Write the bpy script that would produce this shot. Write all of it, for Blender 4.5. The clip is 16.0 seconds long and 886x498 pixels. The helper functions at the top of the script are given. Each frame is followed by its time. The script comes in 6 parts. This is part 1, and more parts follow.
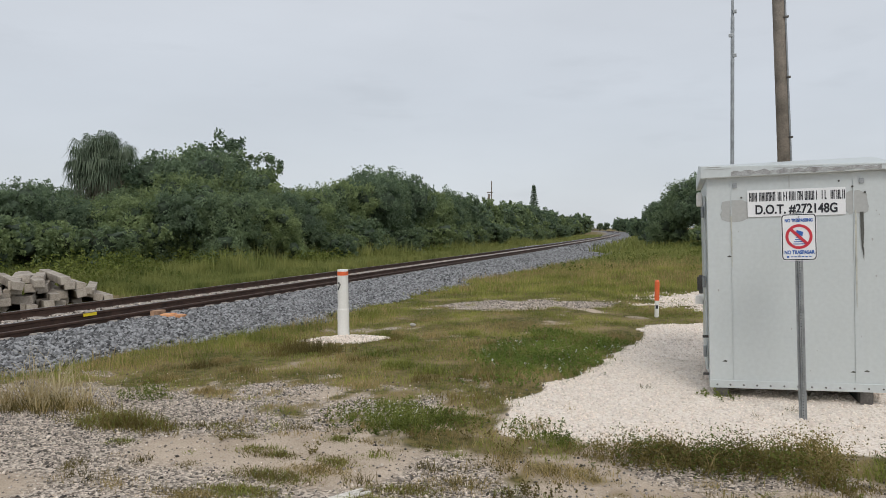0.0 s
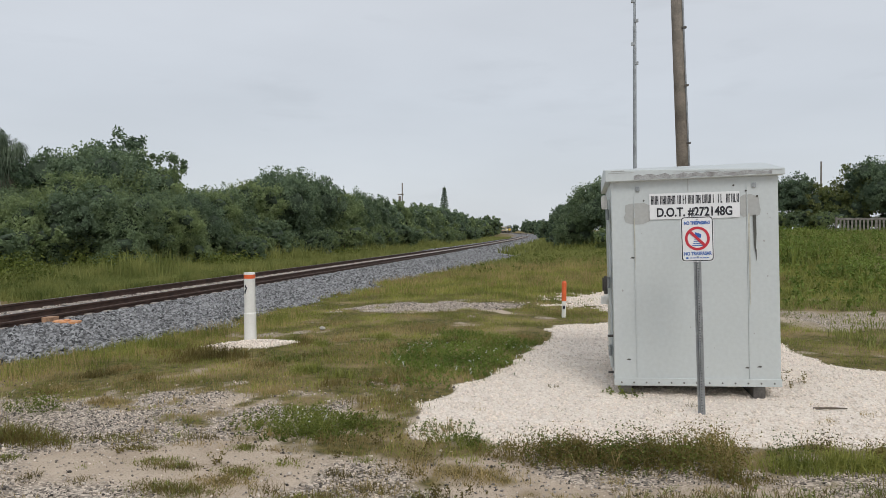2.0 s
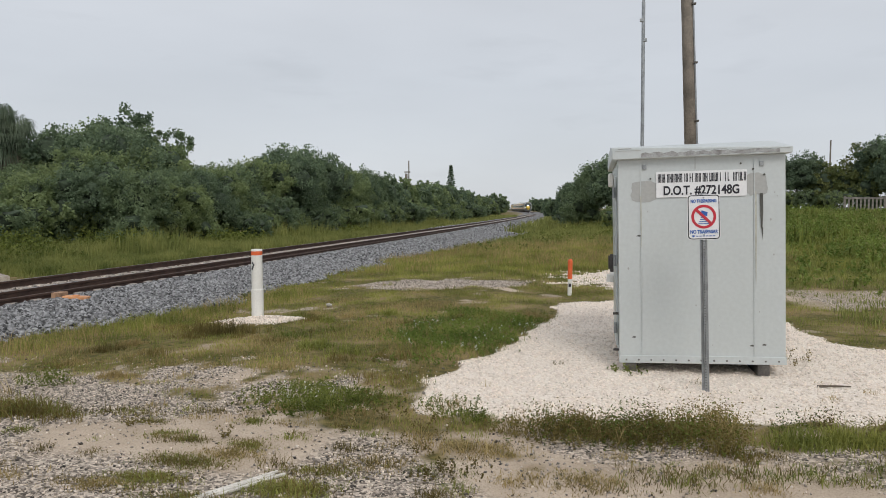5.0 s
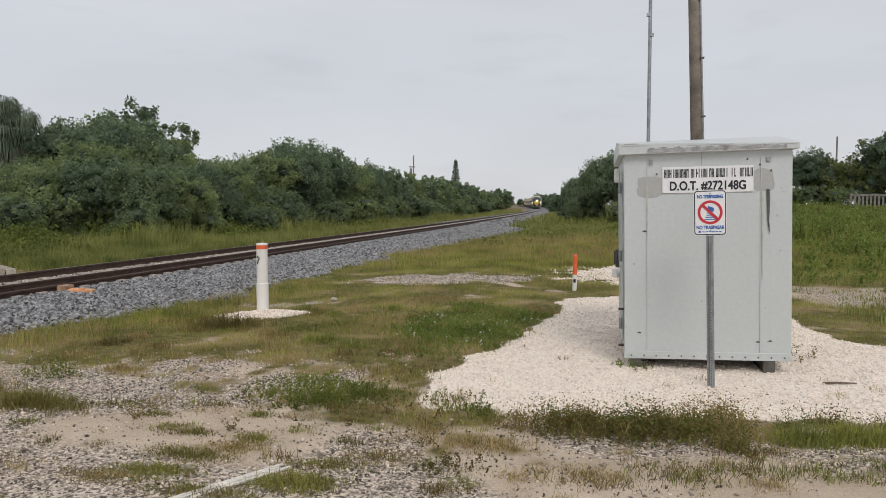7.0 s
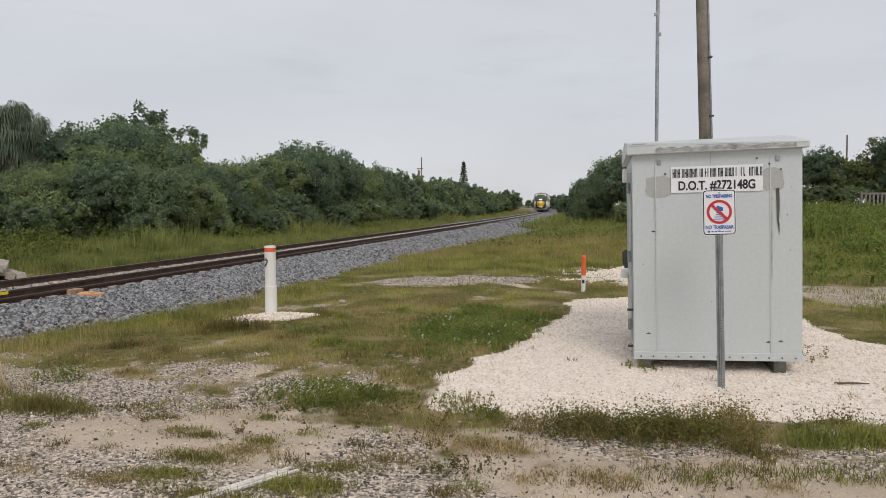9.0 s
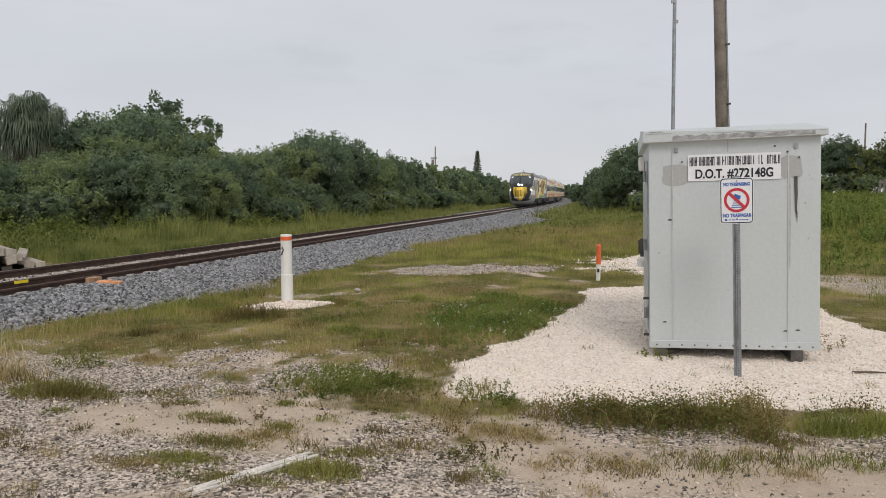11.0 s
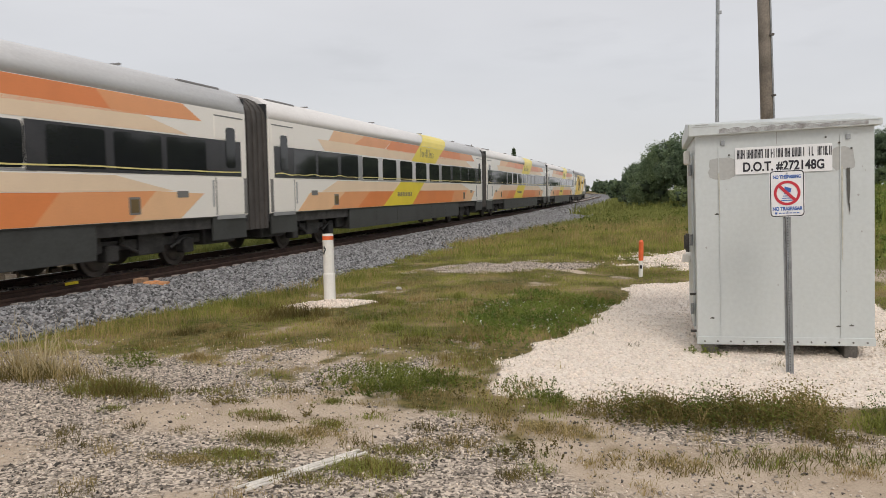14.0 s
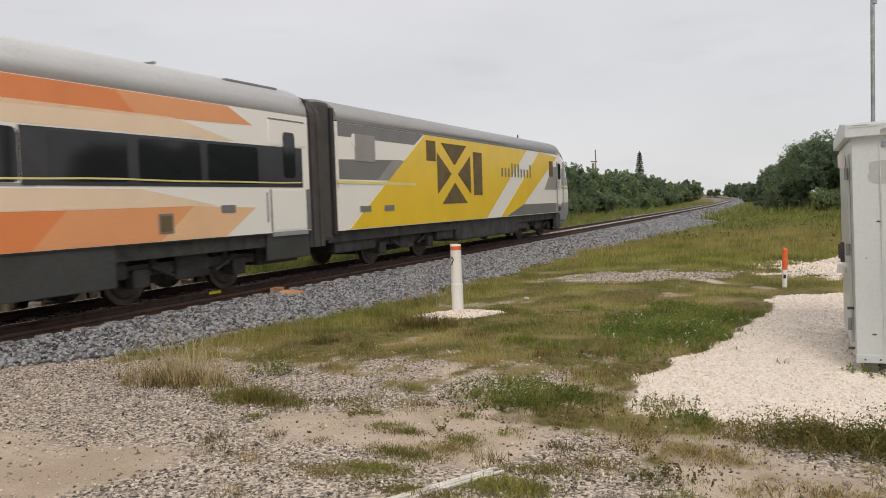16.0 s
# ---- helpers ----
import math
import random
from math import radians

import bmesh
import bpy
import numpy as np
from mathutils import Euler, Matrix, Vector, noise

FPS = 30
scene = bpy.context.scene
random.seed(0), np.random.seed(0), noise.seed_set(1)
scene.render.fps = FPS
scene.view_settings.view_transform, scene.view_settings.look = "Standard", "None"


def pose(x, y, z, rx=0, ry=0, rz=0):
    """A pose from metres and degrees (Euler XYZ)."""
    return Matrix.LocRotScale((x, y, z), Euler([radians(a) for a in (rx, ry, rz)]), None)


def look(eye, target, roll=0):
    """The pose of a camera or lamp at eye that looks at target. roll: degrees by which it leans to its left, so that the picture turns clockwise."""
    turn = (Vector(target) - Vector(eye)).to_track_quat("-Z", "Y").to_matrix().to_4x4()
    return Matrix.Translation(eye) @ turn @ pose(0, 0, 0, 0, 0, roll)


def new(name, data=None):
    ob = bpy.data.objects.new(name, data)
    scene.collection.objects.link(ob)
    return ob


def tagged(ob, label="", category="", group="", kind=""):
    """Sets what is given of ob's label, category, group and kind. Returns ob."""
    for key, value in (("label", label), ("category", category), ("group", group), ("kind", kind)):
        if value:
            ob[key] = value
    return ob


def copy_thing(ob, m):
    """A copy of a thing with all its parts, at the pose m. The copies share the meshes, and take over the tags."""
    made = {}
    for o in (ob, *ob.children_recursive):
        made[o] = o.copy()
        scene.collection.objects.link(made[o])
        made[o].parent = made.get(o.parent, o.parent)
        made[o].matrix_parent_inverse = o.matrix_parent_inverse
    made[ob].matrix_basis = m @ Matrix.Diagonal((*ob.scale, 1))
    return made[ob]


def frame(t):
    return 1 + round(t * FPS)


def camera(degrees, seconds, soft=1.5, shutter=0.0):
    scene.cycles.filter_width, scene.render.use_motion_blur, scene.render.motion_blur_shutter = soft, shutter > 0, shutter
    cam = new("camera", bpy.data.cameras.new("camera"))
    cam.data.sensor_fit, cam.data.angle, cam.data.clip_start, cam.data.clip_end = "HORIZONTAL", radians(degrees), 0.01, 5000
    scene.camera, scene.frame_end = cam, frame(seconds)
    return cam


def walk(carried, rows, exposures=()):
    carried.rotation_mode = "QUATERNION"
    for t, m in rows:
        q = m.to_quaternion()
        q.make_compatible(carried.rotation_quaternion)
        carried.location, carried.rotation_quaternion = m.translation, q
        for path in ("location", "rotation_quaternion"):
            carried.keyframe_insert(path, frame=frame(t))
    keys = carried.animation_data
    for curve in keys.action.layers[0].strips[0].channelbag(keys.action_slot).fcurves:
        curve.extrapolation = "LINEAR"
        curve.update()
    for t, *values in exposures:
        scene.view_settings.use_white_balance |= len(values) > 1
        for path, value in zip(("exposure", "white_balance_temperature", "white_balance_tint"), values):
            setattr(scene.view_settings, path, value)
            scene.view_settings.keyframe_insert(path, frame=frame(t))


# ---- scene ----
cam = camera(59.87, 16.0, soft=0.75, shutter=0.06)
PATH = [
    (0.0, pose(0.044, -0.021, 1.761, 88.47, 0.16, 17.31)),
    (0.5, pose(0.062, -0.007, 1.767, 88.28, 0.35, 13.85)),
    (1.0, pose(0.048, 0.006, 1.767, 88.61, 0.34, 12.16)),
    (1.5, pose(0.050, 0.032, 1.774, 88.74, 0.23, 11.16)),
    (2.0, pose(0.038, 0.030, 1.762, 88.60, 0.13, 10.68)),
    (2.5, pose(0.049, 0.041, 1.763, 88.22, 0.15, 10.61)),
    (3.0, pose(0.057, 0.041, 1.762, 87.89, 0.14, 10.72)),
    (3.5, pose(0.058, 0.039, 1.760, 87.60, 0.16, 10.92)),
    (4.0, pose(0.052, 0.025, 1.757, 87.40, 0.10, 10.99)),
    (6.5, pose(0.039, -0.002, 1.754, 86.52, -0.35, 11.41)),
    (7.0, pose(0.032, 0.005, 1.750, 86.59, -0.33, 11.50)),
    (7.5, pose(0.020, 0.001, 1.755, 86.73, -0.17, 11.70)),
    (8.0, pose(0.020, 0.013, 1.753, 86.89, -0.04, 11.89)),
    (8.5, pose(0.026, 0.018, 1.749, 86.87, 0.00, 12.00)),
    (9.0, pose(0.036, 0.027, 1.748, 86.71, 0.06, 12.11)),
    (11.5, pose(0.011, -0.008, 1.736, 85.73, 0.14, 13.57)),
    (12.0, pose(0.007, -0.006, 1.734, 85.56, 0.25, 14.10)),
    (12.5, pose(-0.000, -0.005, 1.731, 85.48, 0.42, 14.62)),
    (13.0, pose(-0.005, -0.002, 1.729, 85.44, 0.61, 15.11)),
    (13.5, pose(-0.016, -0.001, 1.728, 85.59, 0.79, 15.49)),
    (14.0, pose(-0.049, -0.009, 1.731, 85.82, 0.92, 15.82)),
    (14.5, pose(-0.101, -0.020, 1.735, 86.09, 1.10, 16.36)),
    (15.0, pose(-0.157, -0.028, 1.733, 86.34, 1.28, 17.61)),
    (15.5, pose(-0.170, -0.014, 1.740, 86.49, 1.42, 20.69)),
    (16.0, pose(-0.166, 0.060, 1.771, 86.58, 1.83, 24.88)),
]
walk(cam, PATH, exposures=[(0.0, 0.0, 6420, 10.0), (4.0, 0.0, 6460, 10.0), (7.0, 0.0, 6640, 12.0), (12.0, 0.0, 6680, 12.5), (13.0, 0.08, 6740, 12.6), (14.0, 0.1, 6850, 12.8), (16.0, 0.12, 6950, 13.2)])

# ---- light ----
world = bpy.data.worlds.new("overcast_sky")
scene.world = world
world.use_nodes = True
wn, wl = world.node_tree.nodes, world.node_tree.links
SUN_EL, SUN_AZ = radians(43), radians(156)
sky = wn.new("ShaderNodeTexSky")
sky.sky_type, sky.sun_disc, sky.sun_elevation, sky.sun_rotation = "NISHITA", False, SUN_EL, SUN_AZ
sky_soft = wn.new("ShaderNodeVectorMath")
sky_soft.operation = "SCALE"
sky_soft.inputs[3].default_value = 0.07
wl.new(sky.outputs[0], sky_soft.inputs[0])
wco = wn.new("ShaderNodeTexCoord")
wsep = wn.new("ShaderNodeSeparateXYZ")
wl.new(wco.outputs["Generated"], wsep.inputs[0])
wramp = wn.new("ShaderNodeValToRGB")
wramp.color_ramp.elements[0].position, wramp.color_ramp.elements[0].color = 0.0, (0.575, 0.605, 0.645, 1)
wramp.color_ramp.elements[1].position, wramp.color_ramp.elements[1].color = 0.55, (0.66, 0.675, 0.70, 1)
mid = wramp.color_ramp.elements.new(0.16)
mid.color = (0.555, 0.585, 0.625, 1)
wl.new(wsep.outputs[2], wramp.inputs[0])
wmap = wn.new("ShaderNodeMapping")
wmap.inputs["Scale"].default_value = (1.6, 1.6, 6.0)
wl.new(wco.outputs["Generated"], wmap.inputs[0])
wnoise = wn.new("ShaderNodeTexNoise")
wnoise.inputs["Scale"].default_value, wnoise.inputs["Detail"].default_value = 1.6, 5
wl.new(wmap.outputs[0], wnoise.inputs[0])
wcl = wn.new("ShaderNodeMapRange")
wcl.inputs[1].default_value, wcl.inputs[2].default_value, wcl.inputs[3].default_value, wcl.inputs[4].default_value = 0.3, 0.75, 0.95, 1.06
wl.new(wnoise.outputs[0], wcl.inputs[0])
wcloud = wn.new("ShaderNodeVectorMath")
wcloud.operation = "SCALE"
wl.new(wramp.outputs[0], wcloud.inputs[0])
wsmall = wn.new("ShaderNodeTexNoise")
wsmall.inputs["Scale"].default_value, wsmall.inputs["Detail"].default_value = 4.2, 4
wl.new(wmap.outputs[0], wsmall.inputs[0])
wspot = wn.new("ShaderNodeMapRange")
wspot.inputs[1].default_value, wspot.inputs[2].default_value, wspot.inputs[3].default_value, wspot.inputs[4].default_value = 0.60, 0.76, 1.0, 0.94
wl.new(wsmall.outputs[0], wspot.inputs[0])
wdim = wn.new("ShaderNodeMath")
wdim.operation = "MULTIPLY"
wl.new(wcl.outputs[0], wdim.inputs[0]), wl.new(wspot.outputs[0], wdim.inputs[1])
wl.new(wdim.outputs[0], wcloud.inputs[3])
wmix = wn.new("ShaderNodeMix")
wmix.data_type = "RGBA"
wmix.inputs[0].default_value = 0.12
wl.new(wcloud.outputs[0], wmix.inputs[6])
wl.new(sky_soft.outputs[0], wmix.inputs[7])
wl.new(wmix.outputs[2], wn["Background"].inputs[0])
wn["Background"].inputs[1].default_value = 1.16
sun = new("sun", bpy.data.lights.new("sun", "SUN"))
sun.data.energy, sun.data.angle, sun.data.color = 1.25, radians(25), (1.0, 0.96, 0.9)
sun.matrix_world = look((math.sin(SUN_AZ) * math.cos(SUN_EL) * 50, math.cos(SUN_AZ) * math.cos(SUN_EL) * 50, math.sin(SUN_EL) * 50), (0, 0, 0))


# ---- materials ----
def mat(name, color, rough=0.6, metal=0.0, vary=0.12, scale=6.0, fine=60.0, bump=0.0, tint=None, island=0.0, emit=0.0):
    """A surface with variation at two scales; tint is the colour of its stains, island the spread from piece to piece."""
    m = bpy.data.materials.new(name)
    m.use_nodes = True
    n, l = m.node_tree.nodes, m.node_tree.links
    b = n["Principled BSDF"]
    b.inputs["Roughness"].default_value, b.inputs["Metallic"].default_value = rough, metal
    co = n.new("ShaderNodeTexCoord")
    big, small = n.new("ShaderNodeTexNoise"), n.new("ShaderNodeTexNoise")
    big.inputs["Scale"].default_value, big.inputs["Detail"].default_value = scale, 4
    small.inputs["Scale"].default_value, small.inputs["Detail"].default_value = fine, 3
    l.new(co.outputs["Object"], big.inputs[0]), l.new(co.outputs["Object"], small.inputs[0])
    ramp = n.new("ShaderNodeMapRange")
    ramp.inputs[1].default_value, ramp.inputs[2].default_value = 0.42, 0.68
    l.new(big.outputs[0], ramp.inputs[0])
    mix = n.new("ShaderNodeMix")
    mix.data_type = "RGBA"
    t = tint or [c * (1 - 2 * vary) for c in color]
    mix.inputs[6].default_value, mix.inputs[7].default_value = (*color, 1), (*t, 1)
    fac = n.new("ShaderNodeMath")
    fac.operation = "MULTIPLY"
    fac.inputs[1].default_value = 1.0 if tint is None else min(1, vary * 4)
    l.new(ramp.outputs[0], fac.inputs[0]), l.new(fac.outputs[0], mix.inputs[0])
    val = n.new("ShaderNodeMapRange")
    val.inputs[1].default_value, val.inputs[2].default_value = 0.3, 0.7
    val.inputs[3].default_value, val.inputs[4].default_value = 1 - vary, 1 + vary
    l.new(small.outputs[0], val.inputs[0])
    mul = n.new("ShaderNodeVectorMath")
    mul.operation = "SCALE"
    l.new(mix.outputs[2], mul.inputs[0]), l.new(val.outputs[0], mul.inputs[3])
    out = mul
    if island:
        geo = n.new("ShaderNodeNewGeometry")
        mr = n.new("ShaderNodeMapRange")
        mr.inputs[3].default_value, mr.inputs[4].default_value = 1 - island, 1 + island
        l.new(geo.outputs["Random Per Island"], mr.inputs[0])
        out = n.new("ShaderNodeVectorMath")
        out.operation = "SCALE"
        l.new(mul.outputs[0], out.inputs[0]), l.new(mr.outputs[0], out.inputs[3])
    l.new(out.outputs[0], b.inputs["Base Color"])
    if emit:
        b.inputs["Emission Color"].default_value, b.inputs["Emission Strength"].default_value = (*color, 1), emit
    if bump:
        bp = n.new("ShaderNodeBump")
        bp.inputs["Strength"].default_value, bp.inputs["Distance"].default_value = bump, 0.02
        l.new(small.outputs[0], bp.inputs["Height"]), l.new(bp.outputs[0], b.inputs["Normal"])
    return m


def leafy(name, dark, light, rough=0.55, thin=0.25, sheen=0.3):
    """Leaves and blades: colour from piece to piece between dark and light, some light passing through."""
    m = bpy.data.materials.new(name)
    m.use_nodes = True
    n, l = m.node_tree.nodes, m.node_tree.links
    b = n["Principled BSDF"]
    b.inputs["Roughness"].default_value = rough
    b.inputs["Specular IOR Level"].default_value = sheen
    geo, mix, co, big = n.new("ShaderNodeNewGeometry"), n.new("ShaderNodeMix"), n.new("ShaderNodeTexCoord"), n.new("ShaderNodeTexNoise")
    oi = n.new("ShaderNodeObjectInfo")
    big.inputs["Scale"].default_value = 0.9
    l.new(co.outputs["Object"], big.inputs[0])
    add = n.new("ShaderNodeMath")
    add.operation = "MULTIPLY_ADD"
    add.inputs[1].default_value, add.inputs[2].default_value = 0.30, -0.04
    l.new(geo.outputs["Random Per Island"], add.inputs[0])
    wide = n.new("ShaderNodeMapRange")
    wide.inputs[1].default_value, wide.inputs[2].default_value = 0.36, 0.64
    l.new(big.outputs[0], wide.inputs[0])
    add2 = n.new("ShaderNodeMath")
    add2.operation = "MULTIPLY_ADD"
    add2.inputs[1].default_value = 0.5
    l.new(wide.outputs[0], add2.inputs[0]), l.new(add.outputs[0], add2.inputs[2])
    add3 = n.new("ShaderNodeMath")
    add3.operation, add3.use_clamp = "MULTIPLY_ADD", True
    add3.inputs[1].default_value = 0.2
    l.new(oi.outputs["Random"], add3.inputs[0]), l.new(add2.outputs[0], add3.inputs[2])
    mix.data_type = "RGBA"
    mix.inputs[6].default_value, mix.inputs[7].default_value = (*dark, 1), (*light, 1)
    l.new(add3.outputs[0], mix.inputs[0]), l.new(mix.outputs[2], b.inputs["Base Color"])
    tr, ms = n.new("ShaderNodeBsdfTranslucent"), n.new("ShaderNodeMixShader")
    ms.inputs[0].default_value = thin
    l.new(mix.outputs[2], tr.inputs[0]), l.new(b.outputs[0], ms.inputs[1]), l.new(tr.outputs[0], ms.inputs[2])
    l.new(ms.outputs[0], n["Material Output"].inputs[0])
    return m


M_BOX = mat("painted_aluminium", (0.575, 0.615, 0.615), 0.38, 0.25, 0.035, 1.6, 25, 0.03, (0.49, 0.525, 0.515))
M_BOXROOF = mat("weathered_flashing", (0.42, 0.43, 0.43), 0.5, 0.3, 0.2, 9, 60, 0.08, (0.17, 0.16, 0.15))
M_PATCH = mat("scraped_paint", (0.40, 0.41, 0.40), 0.6, 0.1, 0.06, 5, 30, 0, (0.45, 0.44, 0.41))
M_RUSTRUN = mat("rust_streak", (0.40, 0.35, 0.27), 0.8, 0, 0.2, 14, 80)
M_DARKRUN = mat("dark_streak", (0.10, 0.10, 0.09), 0.8, 0, 0.2, 14, 80)
M_SKIDS = mat("skid_steel", (0.13, 0.12, 0.11), 0.7, 0.4, 0.2)
M_GALV = mat("galvanised_steel", (0.36, 0.38, 0.39), 0.42, 0.75, 0.14, 12, 90, 0.03)
M_SIGNWHITE = mat("sign_white", (0.80, 0.81, 0.82), 0.4, 0, 0.03)
M_SIGNRED = mat("sign_red", (0.55, 0.03, 0.05), 0.4, 0, 0.05)
M_SIGNBLUE = mat("sign_blue", (0.03, 0.12, 0.42), 0.4, 0, 0.05)
M_SIGNBLACK = mat("sign_black", (0.015, 0.017, 0.025), 0.5, 0, 0.05)
M_PVC = mat("white_plastic", (0.80, 0.79, 0.75), 0.45, 0, 0.05, 5, 50, 0, (0.66, 0.64, 0.58))
M_ORANGE = mat("orange_plastic", (0.82, 0.15, 0.045), 0.5, 0, 0.08, 8, 60)
M_POLEWOOD = mat("weathered_pole", (0.25, 0.22, 0.185), 0.85, 0, 0.2, 4, 45, 0.3)
M_RAIL = mat("rusted_rail", (0.075, 0.042, 0.030), 0.72, 0.2, 0.22, 5, 60, 0.15)
M_RAILTOP = mat("polished_railhead", (0.36, 0.34, 0.33), 0.28, 0.9, 0.1)
M_TIE = mat("concrete_tie", (0.42, 0.37, 0.33), 0.85, 0, 0.14, 6, 70, 0.2)
M_OLDTIE = mat("old_concrete", (0.42, 0.37, 0.31), 0.9, 0, 0.22, 4, 50, 0.3, (0.22, 0.19, 0.16))
M_YELLOWMARK = mat("yellow_marking", (0.80, 0.62, 0.02), 0.6, 0, 0.08)
M_STONE = mat("ballast_stone", (0.225, 0.228, 0.232), 0.85, 0, 0.16, 30, 120, 0.3, (0.20, 0.20, 0.205), island=0.85)
M_SHELL = mat("white_shell_rock", (0.86, 0.77, 0.68), 0.9, 0, 0.06, 30, 150, 0.2, (0.8, 0.67, 0.57), island=0.2)
M_GRIT = mat("road_gravel", (0.47, 0.41, 0.35), 0.9, 0, 0.16, 30, 120, 0.2, (0.26, 0.23, 0.20), island=0.92)
M_DEBRIS = mat("dark_gravel", (0.27, 0.245, 0.22), 0.9, 0, 0.2, 30, 120, 0.2, (0.16, 0.145, 0.13), island=0.9)
M_BARK = mat("bark", (0.13, 0.105, 0.08), 0.9, 0, 0.25, 6, 40, 0.4)
M_PALMBARK = mat("palm_bark", (0.30, 0.27, 0.23), 0.9, 0, 0.2, 6, 40, 0.4)
M_LEAF = leafy("broad_leaves", (0.088, 0.134, 0.080), (0.29, 0.37, 0.19), thin=0.45)
M_LEAF2 = leafy("lighter_leaves", (0.104, 0.156, 0.072), (0.36, 0.43, 0.19), thin=0.45)
M_LEAF3 = leafy("dark_leaves", (0.077, 0.119, 0.077), (0.25, 0.33, 0.19), thin=0.45)
# dark green for blobs inside the crowns: shade among leaves, put into the colour
M_CROWNSHADE = mat("crown_shade", (0.060, 0.088, 0.052), 0.9, 0, 0.3, 1.5, 9)
M_LEAFY = leafy("yellow_green_leaves", (0.07, 0.10, 0.03), (0.26, 0.28, 0.10))
M_FROND = leafy("palm_fronds", (0.06, 0.09, 0.055), (0.20, 0.25, 0.16))
M_DEADFROND = leafy("dead_fronds", (0.09, 0.085, 0.06), (0.24, 0.22, 0.16))
M_GRASS = leafy("lawn_blades", (0.075, 0.108, 0.018), (0.42, 0.42, 0.105), 0.6, 0.3)
M_DRY = leafy("dry_blades", (0.20, 0.155, 0.058), (0.58, 0.45, 0.21), 0.65, 0.3)
M_STRAW = leafy("pale_straw", (0.38, 0.31, 0.17), (0.74, 0.64, 0.42), 0.7, 0.35)
M_WEED = leafy("weed_leaves", (0.058, 0.084, 0.018), (0.24, 0.27, 0.065), 0.65, 0.25, 0.12)
M_CLOVER = leafy("fresh_green_leaves", (0.075, 0.125, 0.024), (0.28, 0.35, 0.085), 0.65, 0.3, 0.12)
M_BROWNWEED = leafy("browning_weeds", (0.085, 0.072, 0.026), (0.31, 0.245, 0.085), 0.65, 0.25, 0.12)
M_TALL = leafy("tall_grass_blades", (0.10, 0.135, 0.036), (0.36, 0.36, 0.12), 0.65, 0.3, 0.12)
M_FLOWER = mat("white_petals", (0.78, 0.78, 0.72), 0.7, 0, 0.05)


# ---- ground heights and covers ----
def smooth(a, b, v):
    k = np.clip((np.asarray(v, float) - a) / (b - a), 0, 1)
    return k * k * (3 - 2 * k)


def wav(x, y, f, seed):
    """A cheap smooth random field, about -1 to 1."""
    r = np.random.RandomState(seed)
    x, y, out = np.asarray(x, float), np.asarray(y, float), 0
    for i in range(9):
        a, p, k = r.uniform(0, 2 * math.pi), r.uniform(0, 2 * math.pi), f * r.uniform(0.6, 2.4)
        out = out + np.sin((x * math.cos(a) + y * math.sin(a)) * k + p + 1.3 * np.sin((x * math.sin(a) - y * math.cos(a)) * k * 0.7 + p * 2))
    return out / 4.5


TRACK_X, RAIL_Z, CURVE_Y, CURVE_R = -11.40, 0.20, 46.0, 2440.0


def track_x(y):
    return TRACK_X - np.maximum(0, np.asarray(y, float) - CURVE_Y) ** 2 / (2 * CURVE_R)


PAD = [(-1.5, 6.55), (-1.62, 7.6), (-1.42, 8.6), (-0.9, 10.0), (-0.8, 11.3), (-0.62, 12.4), (-0.6, 14.2), (0.3, 14.9), (2.5, 14.6), (2.95, 12.6),
       (3.1, 10.9), (3.8, 10.3), (5.6, 9.7), (7.2, 8.4), (6.5, 7.1), (4.2, 6.9), (2.4, 6.75), (1.2, 6.6), (0.2, 6.35), (-0.5, 6.25), (-1.1, 6.3)]


def pad_depth(x, y):
    """Signed distance into the shell-rock pad."""
    x, y = np.asarray(x, float), np.asarray(y, float)
    d, inside = np.full(x.shape, 1e9), np.zeros(x.shape, bool)
    for (ax, ay), (bx, by) in zip(PAD, PAD[1:] + PAD[:1]):
        k = np.clip(((x - ax) * (bx - ax) + (y - ay) * (by - ay)) / ((bx - ax) ** 2 + (by - ay) ** 2), 0, 1)
        d = np.minimum(d, np.hypot(x - ax - k * (bx - ax), y - ay - k * (by - ay)))
        inside ^= ((ay > y) != (by > y)) & (x < (bx - ax) * (y - ay) / (by - ay + 1e-12) + ax)
    return np.where(inside, d, -d) + 0.10 * wav(x, y, 5.0, 3)


def ballast_z(x, y):
    """The ballast bed: flat over the ties, running out wide on the side of the cabinet."""
    x, y = np.asarray(x, float), np.asarray(y, float)
    u = x - track_x(y)
    toe = np.interp(y, (0, 7.5, 9.5, 12.5, 17.5, 24, 35, 70, 120), (3.2, 3.3, 3.85, 4.35, 4.7, 5.0, 4.9, 4.3, 4.0)) + 0.10 * wav(x, y, 1.6, 12)
    return np.where(u > 0, 0.025 - np.maximum(0, u - 1.75) * 0.155 / (toe - 1.75), 0.025 - np.maximum(0, -u - 1.75) * 0.2)


